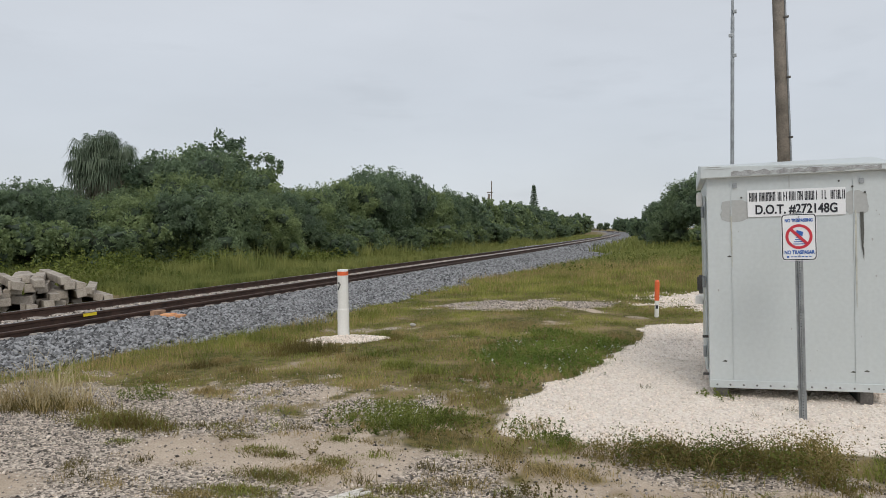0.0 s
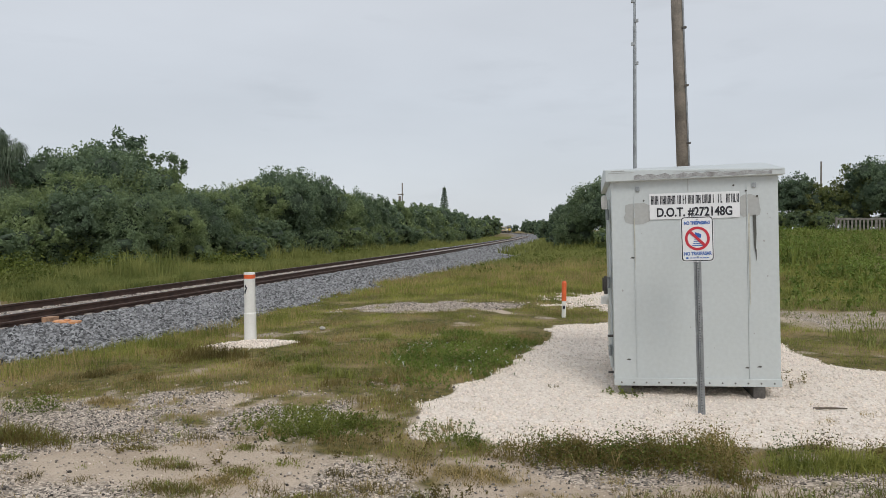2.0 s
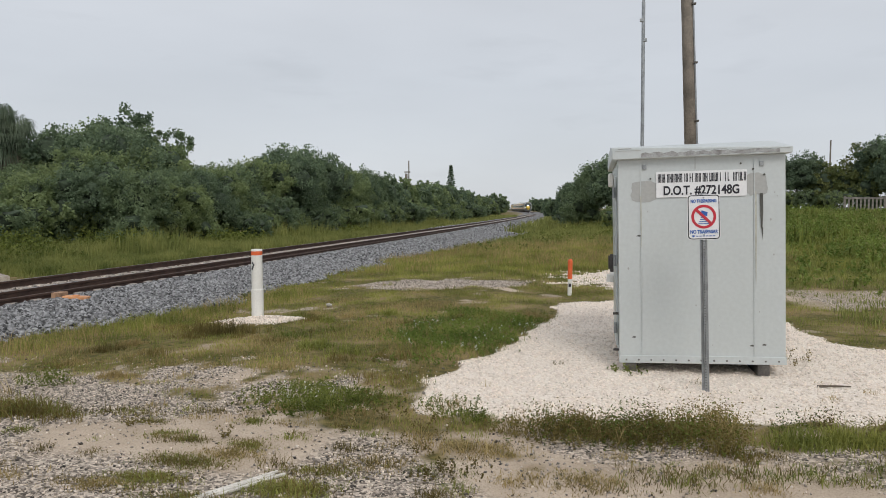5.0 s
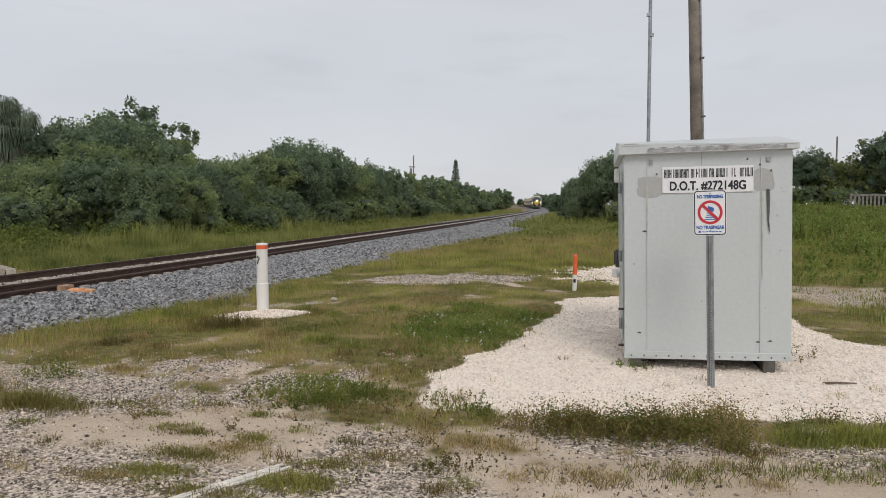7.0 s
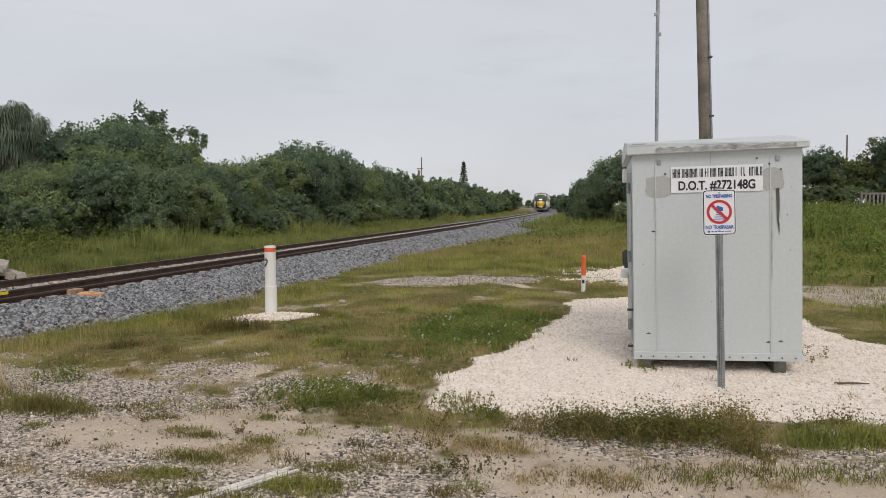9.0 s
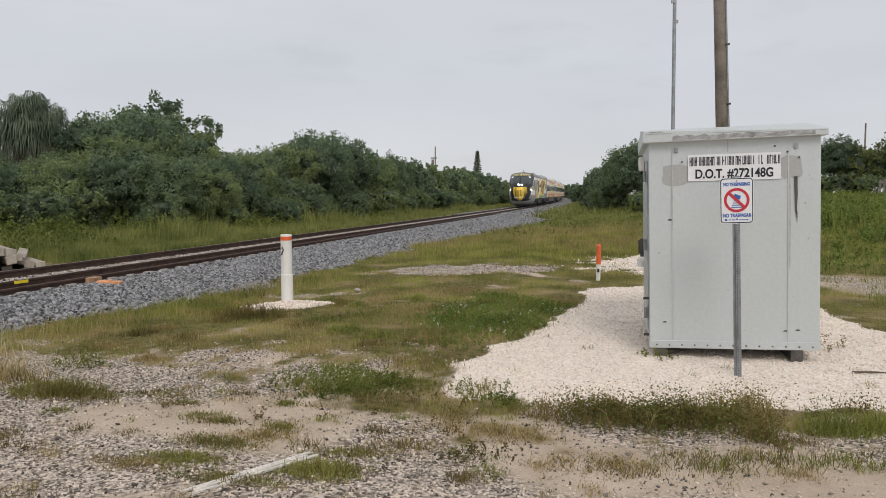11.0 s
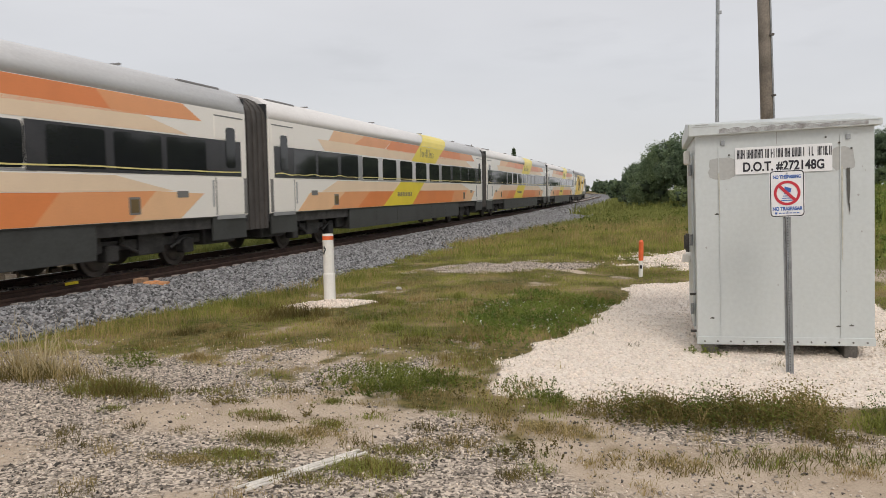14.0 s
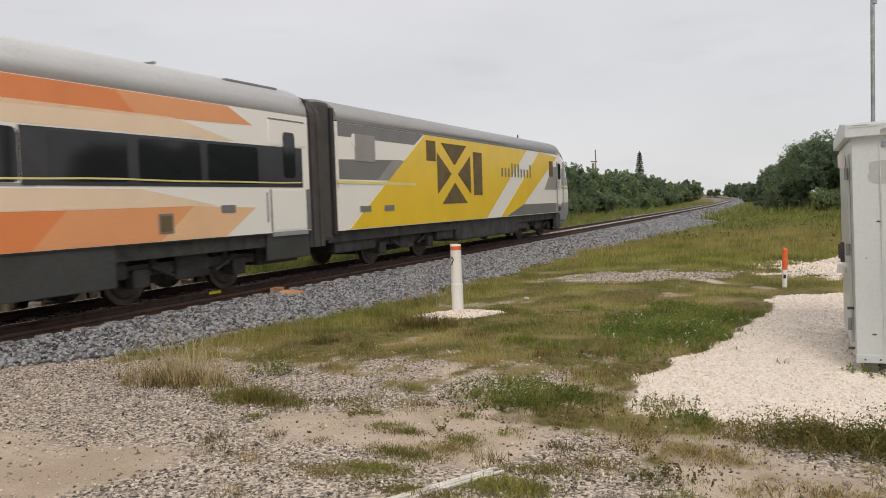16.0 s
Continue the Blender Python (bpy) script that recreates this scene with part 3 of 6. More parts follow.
def signal_cabinet():
    """A railway signal house on skids: its front wall faces -y."""
    root = tagged(empty("signal_cabinet", pose(1.162, 8.4, 0.0, 0, -1.4, 0)), "pale grey aluminium railway signal cabinet on steel skids", "cabinet")
    W, D, z0, z1 = 0.835, 2.45, 0.13, 2.30
    part("body", boxed(-W, W, 0, D, z0, z1, 0.008), M_BOX, root)
    for x in (-0.60, 0.53):
        bm = boxed(x - 0.004, x + 0.004, -0.010, -0.001, z0 + 0.03, z1 - 0.08)
        part("seam", bm, M_BOX, root)
    bm = boxed(-W - 0.006, W + 0.006, -0.014, 0.0, z0 - 0.005, z0 + 0.075, 0.003)
    part("base_trim", bm, M_BOX, root)
    for i in range(13):
        x = -W + 0.07 + i * (2 * W - 0.14) / 12
        part("rivet", rod(bmesh.new(), (x, -0.014, z0 + 0.03), (x, -0.022, z0 + 0.03), 0.009, n=8), M_SKIDS, root)
    xl, xr, yf, yr, yb = -W - 0.06, W + 0.05, -0.09, 0.86, D + 0.1
    bm = bmesh.new()
    section = [(yf, 0), (yf, 1), (yr, 2), (yb, 1), (yb, 0)]
    heights = {-1: (2.285, 2.410, 2.486), 1: (2.300, 2.364, 2.498)}
    left, right = [[bm.verts.new((x, y, heights[e][k])) for y, k in section] for x, e in ((xl, -1), (xr, 1))]
    bm.faces.new(left), bm.faces.new(right[::-1])
    for i in range(5):
        j = (i + 1) % 5
        bm.faces.new((left[i], right[i], right[j], left[j]))
    bmesh.ops.recalc_face_normals(bm, faces=list(bm.faces))
    bmesh.ops.bevel(bm, geom=list(bm.edges), offset=0.006, segments=1, affect="EDGES")
    part("roof", bm, M_BOX, root, "low ridged metal roof with deep front edge")
    r = random.Random(31)
    n = 30
    low, high = [], []
    for i in range(n + 1):
        x = -0.60 + 1.36 * i / n
        low.append((x, 2.302 + 0.008 * (i / n) + r.uniform(-0.004, 0.012)))
        high.append((x, 2.352 - 0.004 * (i / n) + r.uniform(-0.016, 0.008)))
    part("flashing", prism(bmesh.new(), low + high[::-1], (-0.0965, -0.0912), "y"), M_BOXROOF, root, "worn grey flashing strip")
    for x0, x1, z, t in ((-0.86, -0.60, 2.372, 0.004), (-0.2, 0.25, 2.362, 0.003), (0.3, 0.86, 2.348, 0.005), (-0.83, -0.70, 2.392, 0.008)):
        part("scrape", boxed(x0, x1, -0.0945, -0.0912, z, z + t), M_PATCH, root)
    part("front_seam", boxed(-0.052, -0.046, -0.006, -0.001, 2.165, 2.29), M_PATCH, root)
    for x, z in ((0.40, 2.21), (0.52, 2.15), (-0.42, 2.13), (-0.50, 2.08), (0.63, 2.09)):
        part("screw", rod(bmesh.new(), (x, -0.001, z), (x, -0.012, z), 0.010, n=8), M_DARKRUN, root)
    for x, z in ((0.62, 0.33), (0.50, 0.32), (-0.69, 0.40), (-0.63, 1.48)):
        part("scuff", prism(bmesh.new(), [(x - 0.022, z - 0.004), (x + 0.02, z - 0.008), (x + 0.03, z + 0.004), (x + 0.004, z + 0.012)], (-0.0012, -0.0028), "y"), M_DARKRUN, root)
    for x in (-0.72, 0.62):
        part("skid", boxed(x - 0.06, x + 0.06, -0.0, D, 0.0, z0, 0.008), M_SKIDS, root)
    for x, z in ((-0.56, z1 - 0.02), (0.60, z1 - 0.02)):
        part("lifting_lug", boxed(x - 0.02, x + 0.02, -0.02, -0.006, z - 0.10, z - 0.05, 0.003), M_GALV, root)
    # scraped paint and rust runs beside the label
    for x0, x1, za, zb in ((-0.70, -0.44, 1.84, 2.06), (0.45, 0.66, 1.88, 2.11)):
        r = random.Random(int(x0 * 100))
        n = 18
        cx, cz = (x0 + x1) / 2, (za + zb) / 2
        pts = []
        for i in range(n):
            a = 2 * math.pi * i / n
            k = max(abs(math.cos(a)), abs(math.sin(a))) ** 0.8
            pts.append((cx + (x1 - x0) / 2 * math.cos(a) / k * r.uniform(0.9, 1.06), cz + (zb - za) / 2 * math.sin(a) / k * r.uniform(0.88, 1.08)))
        part("scraped_patch", prism(bmesh.new(), pts, (-0.0018, -0.0035), "y"), M_PATCH, root)
    for x, za, zb, w, m in ((-0.60, 1.35, 1.90, 0.007, M_STAIN), (0.545, 0.95, 1.92, 0.009, M_STAIN), (0.60, 1.50, 1.90, 0.017, M_DARKRUN), (0.61, 1.42, 1.55, 0.006, M_DARKRUN)):
        pts = [(x - w, zb), (x + w * 0.8, zb), (x + w, (za + zb) / 2), (x + w * 0.35, za), (x - w * 0.3, za + 0.05), (x - w * 0.7, (za + zb) / 2)]
        part("rust_run", prism(bmesh.new(), pts, (-0.0105, -0.0118), "y"), m, root)
    bm = bmesh.new()
    r = random.Random(5)
    for i in range(14):
        x, z, s = r.uniform(-0.78, 0.78), r.uniform(0.3, 2.1), r.uniform(0.004, 0.011)
        prism(bm, [(x - s, z), (x, z - s * 1.8), (x + s, z), (x, z + s)], (-0.0012, -0.0028), "y")
    tagged(part("scuffs", bm, M_PATCH, root), kind="stuff")
    # hardware on the side that looks at the track
    part("door", boxed(-W - 0.028, -W - 0.001, 0.35, 1.35, 0.25, 2.12, 0.008), M_BOX, root)
    for z in (0.45, 1.2, 1.95):
        part("hinge", rod(bmesh.new(), (-W - 0.035, 0.33, z - 0.06), (-W - 0.035, 0.33, z + 0.06), 0.018), M_GALV, root)
    bm = boxed(-W - 0.07, -W - 0.028, 1.20, 1.26, 1.0, 1.22, 0.008)
    rod(bm, (-W - 0.075, 1.23, 1.04), (-W - 0.075, 1.23, 1.2), 0.014)
    part("door_latch", bm, M_SKIDS, root)
    bm = bmesh.new()
    rod(bm, (-W, 0.9, 0.98), (-W - 0.08, 0.9, 0.98), 0.04)
    rod(bm, (-W - 0.07, 0.9, 1.0), (-W - 0.075, 0.9, 0.91), 0.045)
    part("pipe_elbow", bm, M_PVC, root, "white plastic conduit elbow")
    for y, z in ((0.25, 0.62), (0.25, 0.22)):
        part("ground_clamp", rod(bmesh.new(), (-W, y, z), (-W - 0.06, y, z), 0.014), M_SKIDS, root)
    part("vent_hood", boxed(-W - 0.09, -W - 0.03, 0.45, 0.75, 2.02, 2.17, 0.02), M_PVC, root)
    return root


signal_cabinet()

label = tagged(empty("crossing_label", pose(1.175, 8.395, -0.016, 0, -1.4, 0)), "white label with black lettering stuck on the cabinet", "label")
part("panel", boxed(-0.455, 0.445, -0.010, -0.007, 1.895, 2.165, 0.001), M_SIGNWHITE, label)
bm = bmesh.new()
words = ((-0.438, -0.370), (-0.345, -0.195), (-0.170, 0.055), (0.078, 0.205), (0.232, 0.292), (0.312, 0.432))
rr = random.Random(3)
for a, b in words:
    x = a
    while x < b - 0.012:
        w = 0.021
        box(bm, x, x + 0.008, -0.0125, -0.011, 2.050, 2.140)
        if rr.random() < 0.75:
            box(bm, x + 0.006, x + w - 0.004, -0.0125, -0.011, *rr.choice(((2.124, 2.140), (2.050, 2.066), (2.088, 2.104))))
        if rr.random() < 0.6:
            box(bm, x + w - 0.007, x + w + 0.001, -0.0125, -0.011, 2.050, 2.140)
        x += w + 0.005
tagged(part("lettering", bm, M_SIGNBLACK, label), kind="stuff")
text_mesh("lettering", "D.O.T. #272148G", 0.128, M_SIGNBLACK, label, pose(-0.005, -0.0125, 1.923, 90, 0, 0), 0.80, 0.0035)


def sign_post():
    root = tagged(empty("no_trespassing_sign", pose(1.102, 7.62, 0.0, 0, -1.9, 0)), "no trespassing sign on a perforated galvanised steel post in white gravel", "sign")
    bm = bmesh.new()
    prism(bm, [(-0.034, 0.0), (-0.034, -0.006), (-0.016, -0.006), (-0.010, -0.034), (0.010, -0.034), (0.016, -0.006), (0.034, -0.006), (0.034, 0.0)], (-0.1, 1.90), "z")
    part("post", bm, M_GALV, root)
    bm = bmesh.new()
    for i in range(56):
        z = 0.05 + i * 0.0254
        rod(bm, (0, -0.0335, z), (0, -0.0355, z), 0.0055, n=6)
    tagged(part("holes", bm, M_SIGNBLACK, root), kind="stuff")

    def rounded(w, h, r, cx=0, cz=0):
        pts = []
        for sx, sz, a0 in ((1, 1, 0), (-1, 1, 90), (-1, -1, 180), (1, -1, 270)):
            for k in range(5):
                a = radians(a0 + k * 22.5)
                pts.append((cx + sx * (w / 2 - r) + r * math.cos(a), cz + sz * (h / 2 - r) + r * math.sin(a)))
        return pts
    C = 1.675
    part("panel", prism(bmesh.new(), rounded(0.295, 0.425, 0.035, 0, C), (-0.041, -0.036), "y"), M_SIGNWHITE, root)
    part("border", prism(bmesh.new(), rounded(0.285, 0.415, 0.03, 0, C), (-0.0425, -0.0412), "y"), M_SIGNBLACK, root)
    face = part("face", prism(bmesh.new(), rounded(0.268, 0.398, 0.024, 0, C), (-0.0442, -0.0428), "y"), M_SIGNWHITE, root)
    bm = bmesh.new()
    n = 36
    ro, ri = 0.112, 0.088
    for i in range(n):
        a, b = 2 * math.pi * i / n, 2 * math.pi * (i + 1) / n
        prism(bm, [(ro * math.cos(a), C + 0.005 + ro * math.sin(a)), (ro * math.cos(b), C + 0.005 + ro * math.sin(b)), (ri * math.cos(b), C + 0.005 + ri * math.sin(b)), (ri * math.cos(a), C + 0.005 + ri * math.sin(a))], (-0.0472, -0.0445), "y")
    k = math.sqrt(0.5)
    prism(bm, [(-0.095 * k - 0.009, C + 0.005 + 0.095 * k - 0.009), (0.095 * k - 0.009, C + 0.005 - 0.095 * k - 0.009), (0.095 * k + 0.009, C + 0.005 - 0.095 * k + 0.009), (-0.095 * k + 0.009, C + 0.005 + 0.095 * k + 0.009)], (-0.0492, -0.0475), "y")
    part("prohibition_ring", bm, M_SIGNRED, root, "red circle with a slash")
    bm = bmesh.new()
    for i in range(4):
        z = C - 0.065 + i * 0.02
        w = 0.05 - i * 0.008
        box(bm, -w, w, -0.0468, -0.0446, z, z + 0.007)
    prism(bm, [(-0.03, C + 0.02), (0.03, C + 0.01), (0.036, C + 0.045), (-0.018, C + 0.065)], (-0.0468, -0.0446), "y")
    part("track_symbol", bm, M_SIGNBLUE, root, "blue track symbol")
    text_mesh("lettering", "NO TRESPASSING", 0.042, M_SIGNBLUE, root, pose(0, -0.0455, C + 0.138, 90, 0, 0), 0.70, 0.0016)
    text_mesh("lettering", "NO TRASPASAR", 0.046, M_SIGNBLUE, root, pose(0, -0.0455, C - 0.152, 90, 0, 0), 0.76, 0.0016)
    bm = bmesh.new()
    box(bm, -0.105, -0.085, -0.0462, -0.0446, C - 0.186, C - 0.168)
    for i in range(6):
        box(bm, -0.072 + i * 0.03, -0.05 + i * 0.03, -0.0462, -0.0446, C - 0.181, C - 0.173)
    tagged(part("small_print", bm, M_SIGNBLUE, root), kind="stuff")
    for z in (C + 0.183, C - 0.165):
        part("bolt", rod(bmesh.new(), (0, -0.044, z), (0, -0.052, z), 0.007, n=8), M_GALV, root)
    return root


sign_post()

pipe = tagged(empty("marker_post", pose(-5.36, 11.72, float(ground_z(-5.36, 11.72)) - 0.02, 0.6, -0.2, 0)), "white plastic pipe marker post with an orange band", "marker post")
bm = bmesh.new()
rod(bm, (0, 0, 0), (0, 0, 0.50), 0.098, n=24)
rod(bm, (0, 0, 0.50), (0, 0, 0.52), 0.098, 0.088, n=24)
part("lower_pipe", bm, M_PVC, pipe, smooth_shade=False)
part("upper_pipe", rod(bmesh.new(), (0, 0, 0.52), (0, 0, 1.07), 0.090, n=24), M_PVC, pipe)
part("orange_band", rod(bmesh.new(), (0, 0, 1.07), (0, 0, 1.135), 0.092, n=24), M_ORANGE, pipe, "orange band")
bm = rod(bmesh.new(), (0, 0, 1.135), (0, 0, 1.165), 0.094, 0.088, n=24)
part("cap", bm, M_PVC, pipe)
bm = bmesh.new()
for i, (dx, dz) in enumerate(((0.0, 0.0), (0.016, 0.035), (-0.004, 0.065), (-0.012, -0.03))):
    box(bm, -0.03 + dx - 0.006, -0.03 + dx + 0.012, -0.096, -0.084, 0.86 + dz, 0.90 + dz, 0.002)
part("scrawl", bm, M_SIGNBLACK, pipe)

op = tagged(empty("cable_marker", pose(-0.44, 15.7, float(ground_z(-0.44, 15.7)), 0, 0.5, 0)), "slim orange and white utility marker post in grass", "marker post")
part("white_tube", rod(bmesh.new(), (0, 0, -0.1), (0, 0, 0.33), 0.043, n=16), M_PVC, op)
bm = rod(bmesh.new(), (0, 0, 0.33), (0, 0, 0.70), 0.047, n=16)
rod(bm, (0, 0, 0.70), (0, 0, 0.735), 0.047, 0.026, n=16)
part("orange_sleeve", bm, M_ORANGE, op)
part("print_band", boxed(-0.022, 0.022, -0.046, -0.038, 0.17, 0.24), M_SIGNBLACK, op)

pole = tagged(empty("utility_pole", pose(1.965, 15.5, float(ground_z(1.965, 15.5)), 0, -2.4, 0)), "weathered grey-brown wooden utility pole", "utility pole")
part("shaft", rod(bmesh.new(), (0, 0, -0.3), (0, 0, 11.0), 0.135, 0.105, n=20), M_POLEWOOD, pole, smooth_shade=True)
part("conduit", rod(bmesh.new(), (0.10, -0.10, 0), (0.085, -0.09, 10.5), 0.017, n=8), M_GALV, pole)
for i in range(9):
    z = 1.2 + i * 1.1
    part("conduit_clamp", boxed(0.06, 0.14, -0.14, -0.05, z, z + 0.03, 0.004), M_SKIDS, pole)
mast = tagged(empty("antenna_mast", pose(0.76, 12.3, float(ground_z(0.76, 12.3)), 0, -0.3, 0)), "thin galvanised antenna mast beside the cabinet", "mast")
part("tube", rod(bmesh.new(), (0, 0, 0), (0, 0, 4.9), 0.027, n=12), M_GALV, mast)
part("whip", rod(bmesh.new(), (0, 0, 4.9), (0, 0, 7.4), 0.02, 0.014, n=10), M_GALV, mast)
for z, s in ((4.6, 1), (4.95, -1), (5.25, 1), (4.3, -1)):
    part("bracket", boxed(*sorted((-0.055 * s, 0.0)), -0.04, 0.0, z, z + 0.05, 0.004), M_GALV, mast)

# split plank lying in front
bm = bmesh.new()
for k, (x0, x1, z0, z1) in enumerate(((-0.052, -0.034, 0.0, 0.016), (-0.032, -0.008, 0.003, 0.021), (-0.006, 0.018, 0.004, 0.020), (0.020, 0.050, 0.0, 0.014))):
    box(bm, x0, x1, -0.44 + 0.03 * ((k * 3) % 4), 0.50 - 0.06 * ((k * 2) % 3), z0, z1, 0.004)
for v in bm.verts:
    v.co += Vector((0.012 * noise.noise(v.co * 5), 0, 0.010 * noise.noise(v.co * 4 + Vector((3, 0, 0)))))
plank = tagged(part("weathered_plank", bm, mat("bleached_wood", (0.72, 0.68, 0.62), 0.85, 0, 0.15, 7, 50, 0.3)), "bleached split wooden plank lying on the sand", "plank")
plank.matrix_basis = pose(-2.22, 4.27, float(ground_z(-2.22, 4.27)) + 0.0, 0, 0, -30)
bm = bmesh.new()
rod(bm, (-0.17, 0, 0.015), (0.0, 0.02, 0.02), 0.012, 0.010, n=8)
rod(bm, (0.0, 0.02, 0.02), (0.15, 0.06, 0.015), 0.010, 0.005, n=8)
stick = tagged(part("stick", bm, M_BARK), "dark broken stick lying on white gravel", "stick")
stick.matrix_basis = pose(2.35, 7.95, float(ground_z(2.35, 7.95)))
bm = bmesh.new()
bmesh.ops.create_icosphere(bm, subdivisions=2, radius=0.06)
for v in bm.verts:
    v.co *= 1 + 0.5 * noise.noise(v.co * 14)
    v.co.z *= 0.55
rag = tagged(part("white_rag", bm, mat("soiled_white", (0.42, 0.40, 0.35), 0.8, 0, 0.15)), "crumpled white rag lying in the grass", "litter")
rag.matrix_basis = pose(-4.72, 13.35, float(ground_z(-4.72, 13.35)) + 0.05)
for x, y, s in ((-3.35, 24.2, 0.7), (-3.0, 22.4, 0.35)):
    t = tagged(new("litter", rag.data), "scrap of pale litter lying in the grass", "litter")
    t.matrix_basis = pose(x, y, float(ground_z(x, y)) + 0.10 * s, 20, 0, 40 * s) @ Matrix.Scale(s, 4)


# ---- pile of old ties ----
def tie_pile():
    r = random.Random(11)
    k = 0
    proto = []
    for i in range(4):
        bm = boxed(-1.15, 1.15, -0.12, 0.12, 0, 0.19, 0.015)
        for v in bm.verts:
            v.co += Vector((noise.noise(v.co * 3 + Vector((i * 9, 0, 0))) * 0.05, noise.noise(v.co * 4 + Vector((0, i * 9, 0))) * 0.025, noise.noise(v.co * 4 + Vector((0, 0, i * 9))) * 0.02))
        proto.append(bm)
    meshes = []
    for bm in proto:
        me = bpy.data.meshes.new("old_tie")
        bm.to_mesh(me)
        bm.free()
        me.materials.append(M_OLDTIE)
        meshes.append(me)
    base = float(ground_z(-15.5, 14.0)) - 0.02
    for row, count in enumerate((27, 26, 24, 22, 20)):
        for i in range(count):
            y = 9.0 + 0.10 * row + i * 0.33 + r.uniform(-0.07, 0.07)
            if row == 4 and y > 14.3:
                continue
            t = tagged(new("old_tie", meshes[k % 4]), "broken grey concrete tie stacked in a pile", "railway tie", group="pile of old ties")
            t.matrix_basis = pose(-15.7 + r.uniform(-0.22, 0.22), y, base + row * 0.2 + r.uniform(0, 0.02), r.uniform(-9, 9), r.uniform(-3, 3), -42 + r.uniform(-10, 10))
            k += 1
    for x, y, z, a in ((-15.5, 12.4, 1.02, 15),):
        t = tagged(new("old_tie", meshes[k % 4]), "broken grey concrete tie lying across the pile", "railway tie", group="pile of old ties")
        t.matrix_basis = pose(x, y, base + z, 4, 2, a)
        k += 1


tie_pile()


# ---- trees ----
def leaves(r, centers, normals, size, spread=0.9, ratio=0.55):
    """Leaf quads bent along their middle, one at each centre."""
    n = len(centers)
    d = normals * 0.7 + r.normal(0, spread, (n, 3))
    d /= np.linalg.norm(d, axis=1, keepdims=True) + 1e-9
    a = np.cross(d, r.normal(0, 1, (n, 3)))
    a /= np.linalg.norm(a, axis=1, keepdims=True) + 1e-9
    b = np.cross(d, a)
    s = (size * r.uniform(0.6, 1.4, n))[:, None]
    v = np.stack([centers - a * s * 0.5, centers + b * s * ratio * 0.5 - d * s * 0.08, centers + a * s * 0.5, centers - b * s * ratio * 0.5 - d * s * 0.08], 1)
    return v.reshape(-1, 3), np.arange(4 * n).reshape(-1, 4)


def leaf_tris(r, centers, normals, size, spread=0.9):
    """Three-cornered leaf sprays, one at each centre."""
    n = len(centers)
    d = normals * 0.7 + r.normal(0, spread, (n, 3))
    d /= np.linalg.norm(d, axis=1, keepdims=True) + 1e-9
    a = np.cross(d, r.normal(0, 1, (n, 3)))
    a /= np.linalg.norm(a, axis=1, keepdims=True) + 1e-9
    b = np.cross(d, a)
    s = (size * r.uniform(0.6, 1.4, n))[:, None]
    v = np.stack([centers - a * s * 0.55, centers + a * s * 0.25 + b * s * 0.40, centers + a * s * 0.45 - b * s * 0.30], 1)
    return v.reshape(-1, 3), np.arange(3 * n).reshape(-1, 3)


def crown_mesh(name, seed, lobes, n, size, material, hollow=0.52, clump=44):
    """A crown of leaf clumps over lobes (x, y, z, rx, rz), with dark blobs inside that paint its inner shade."""
    r = np.random.RandomState(seed)
    lob = np.array(lobes, float)
    area = lob[:, 3] * lob[:, 4]
    nc = n // clump
    which = r.choice(len(lob), nc, p=area / area.sum())
    d = r.normal(0, 1, (nc, 3))
    d[:, 2] = np.where(d[:, 2] < -0.3, d[:, 2] * 0.5, d[:, 2])
    d /= np.linalg.norm(d, axis=1, keepdims=True)
    rad = np.stack([lob[which, 3], lob[which, 3], lob[which, 4]], 1)
    k = r.uniform(0.70, 1.10, (nc, 1)) + 0.14 * (r.uniform(0, 1, (nc, 1)) < 0.15)
    c = lob[which, :3] + d * rad * k
    cc = np.repeat(c, clump, 0) + np.clip(r.normal(0, 1, (nc * clump, 3)), -1.7, 1.7) * np.repeat(rad, clump, 0).mean(1, keepdims=True) * np.repeat(r.uniform(0.08, 0.15, (nc, 1)), clump, 0)
    v, f = leaf_tris(r, cc, np.repeat(d, clump, 0), size)
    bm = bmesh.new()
    # solid blobs within the lobes, coloured as shade and closing the see-through gaps
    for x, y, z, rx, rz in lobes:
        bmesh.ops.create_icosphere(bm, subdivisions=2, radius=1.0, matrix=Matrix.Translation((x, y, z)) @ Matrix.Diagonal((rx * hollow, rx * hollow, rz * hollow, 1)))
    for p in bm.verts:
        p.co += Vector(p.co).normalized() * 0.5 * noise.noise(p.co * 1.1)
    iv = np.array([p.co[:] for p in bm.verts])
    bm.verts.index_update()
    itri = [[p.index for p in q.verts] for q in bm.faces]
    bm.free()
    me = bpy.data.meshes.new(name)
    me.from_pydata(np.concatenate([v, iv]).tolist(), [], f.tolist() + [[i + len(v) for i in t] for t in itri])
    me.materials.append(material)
    me.materials.append(M_CROWNSHADE)
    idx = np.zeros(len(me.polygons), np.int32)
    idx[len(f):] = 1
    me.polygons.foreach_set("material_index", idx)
    return me


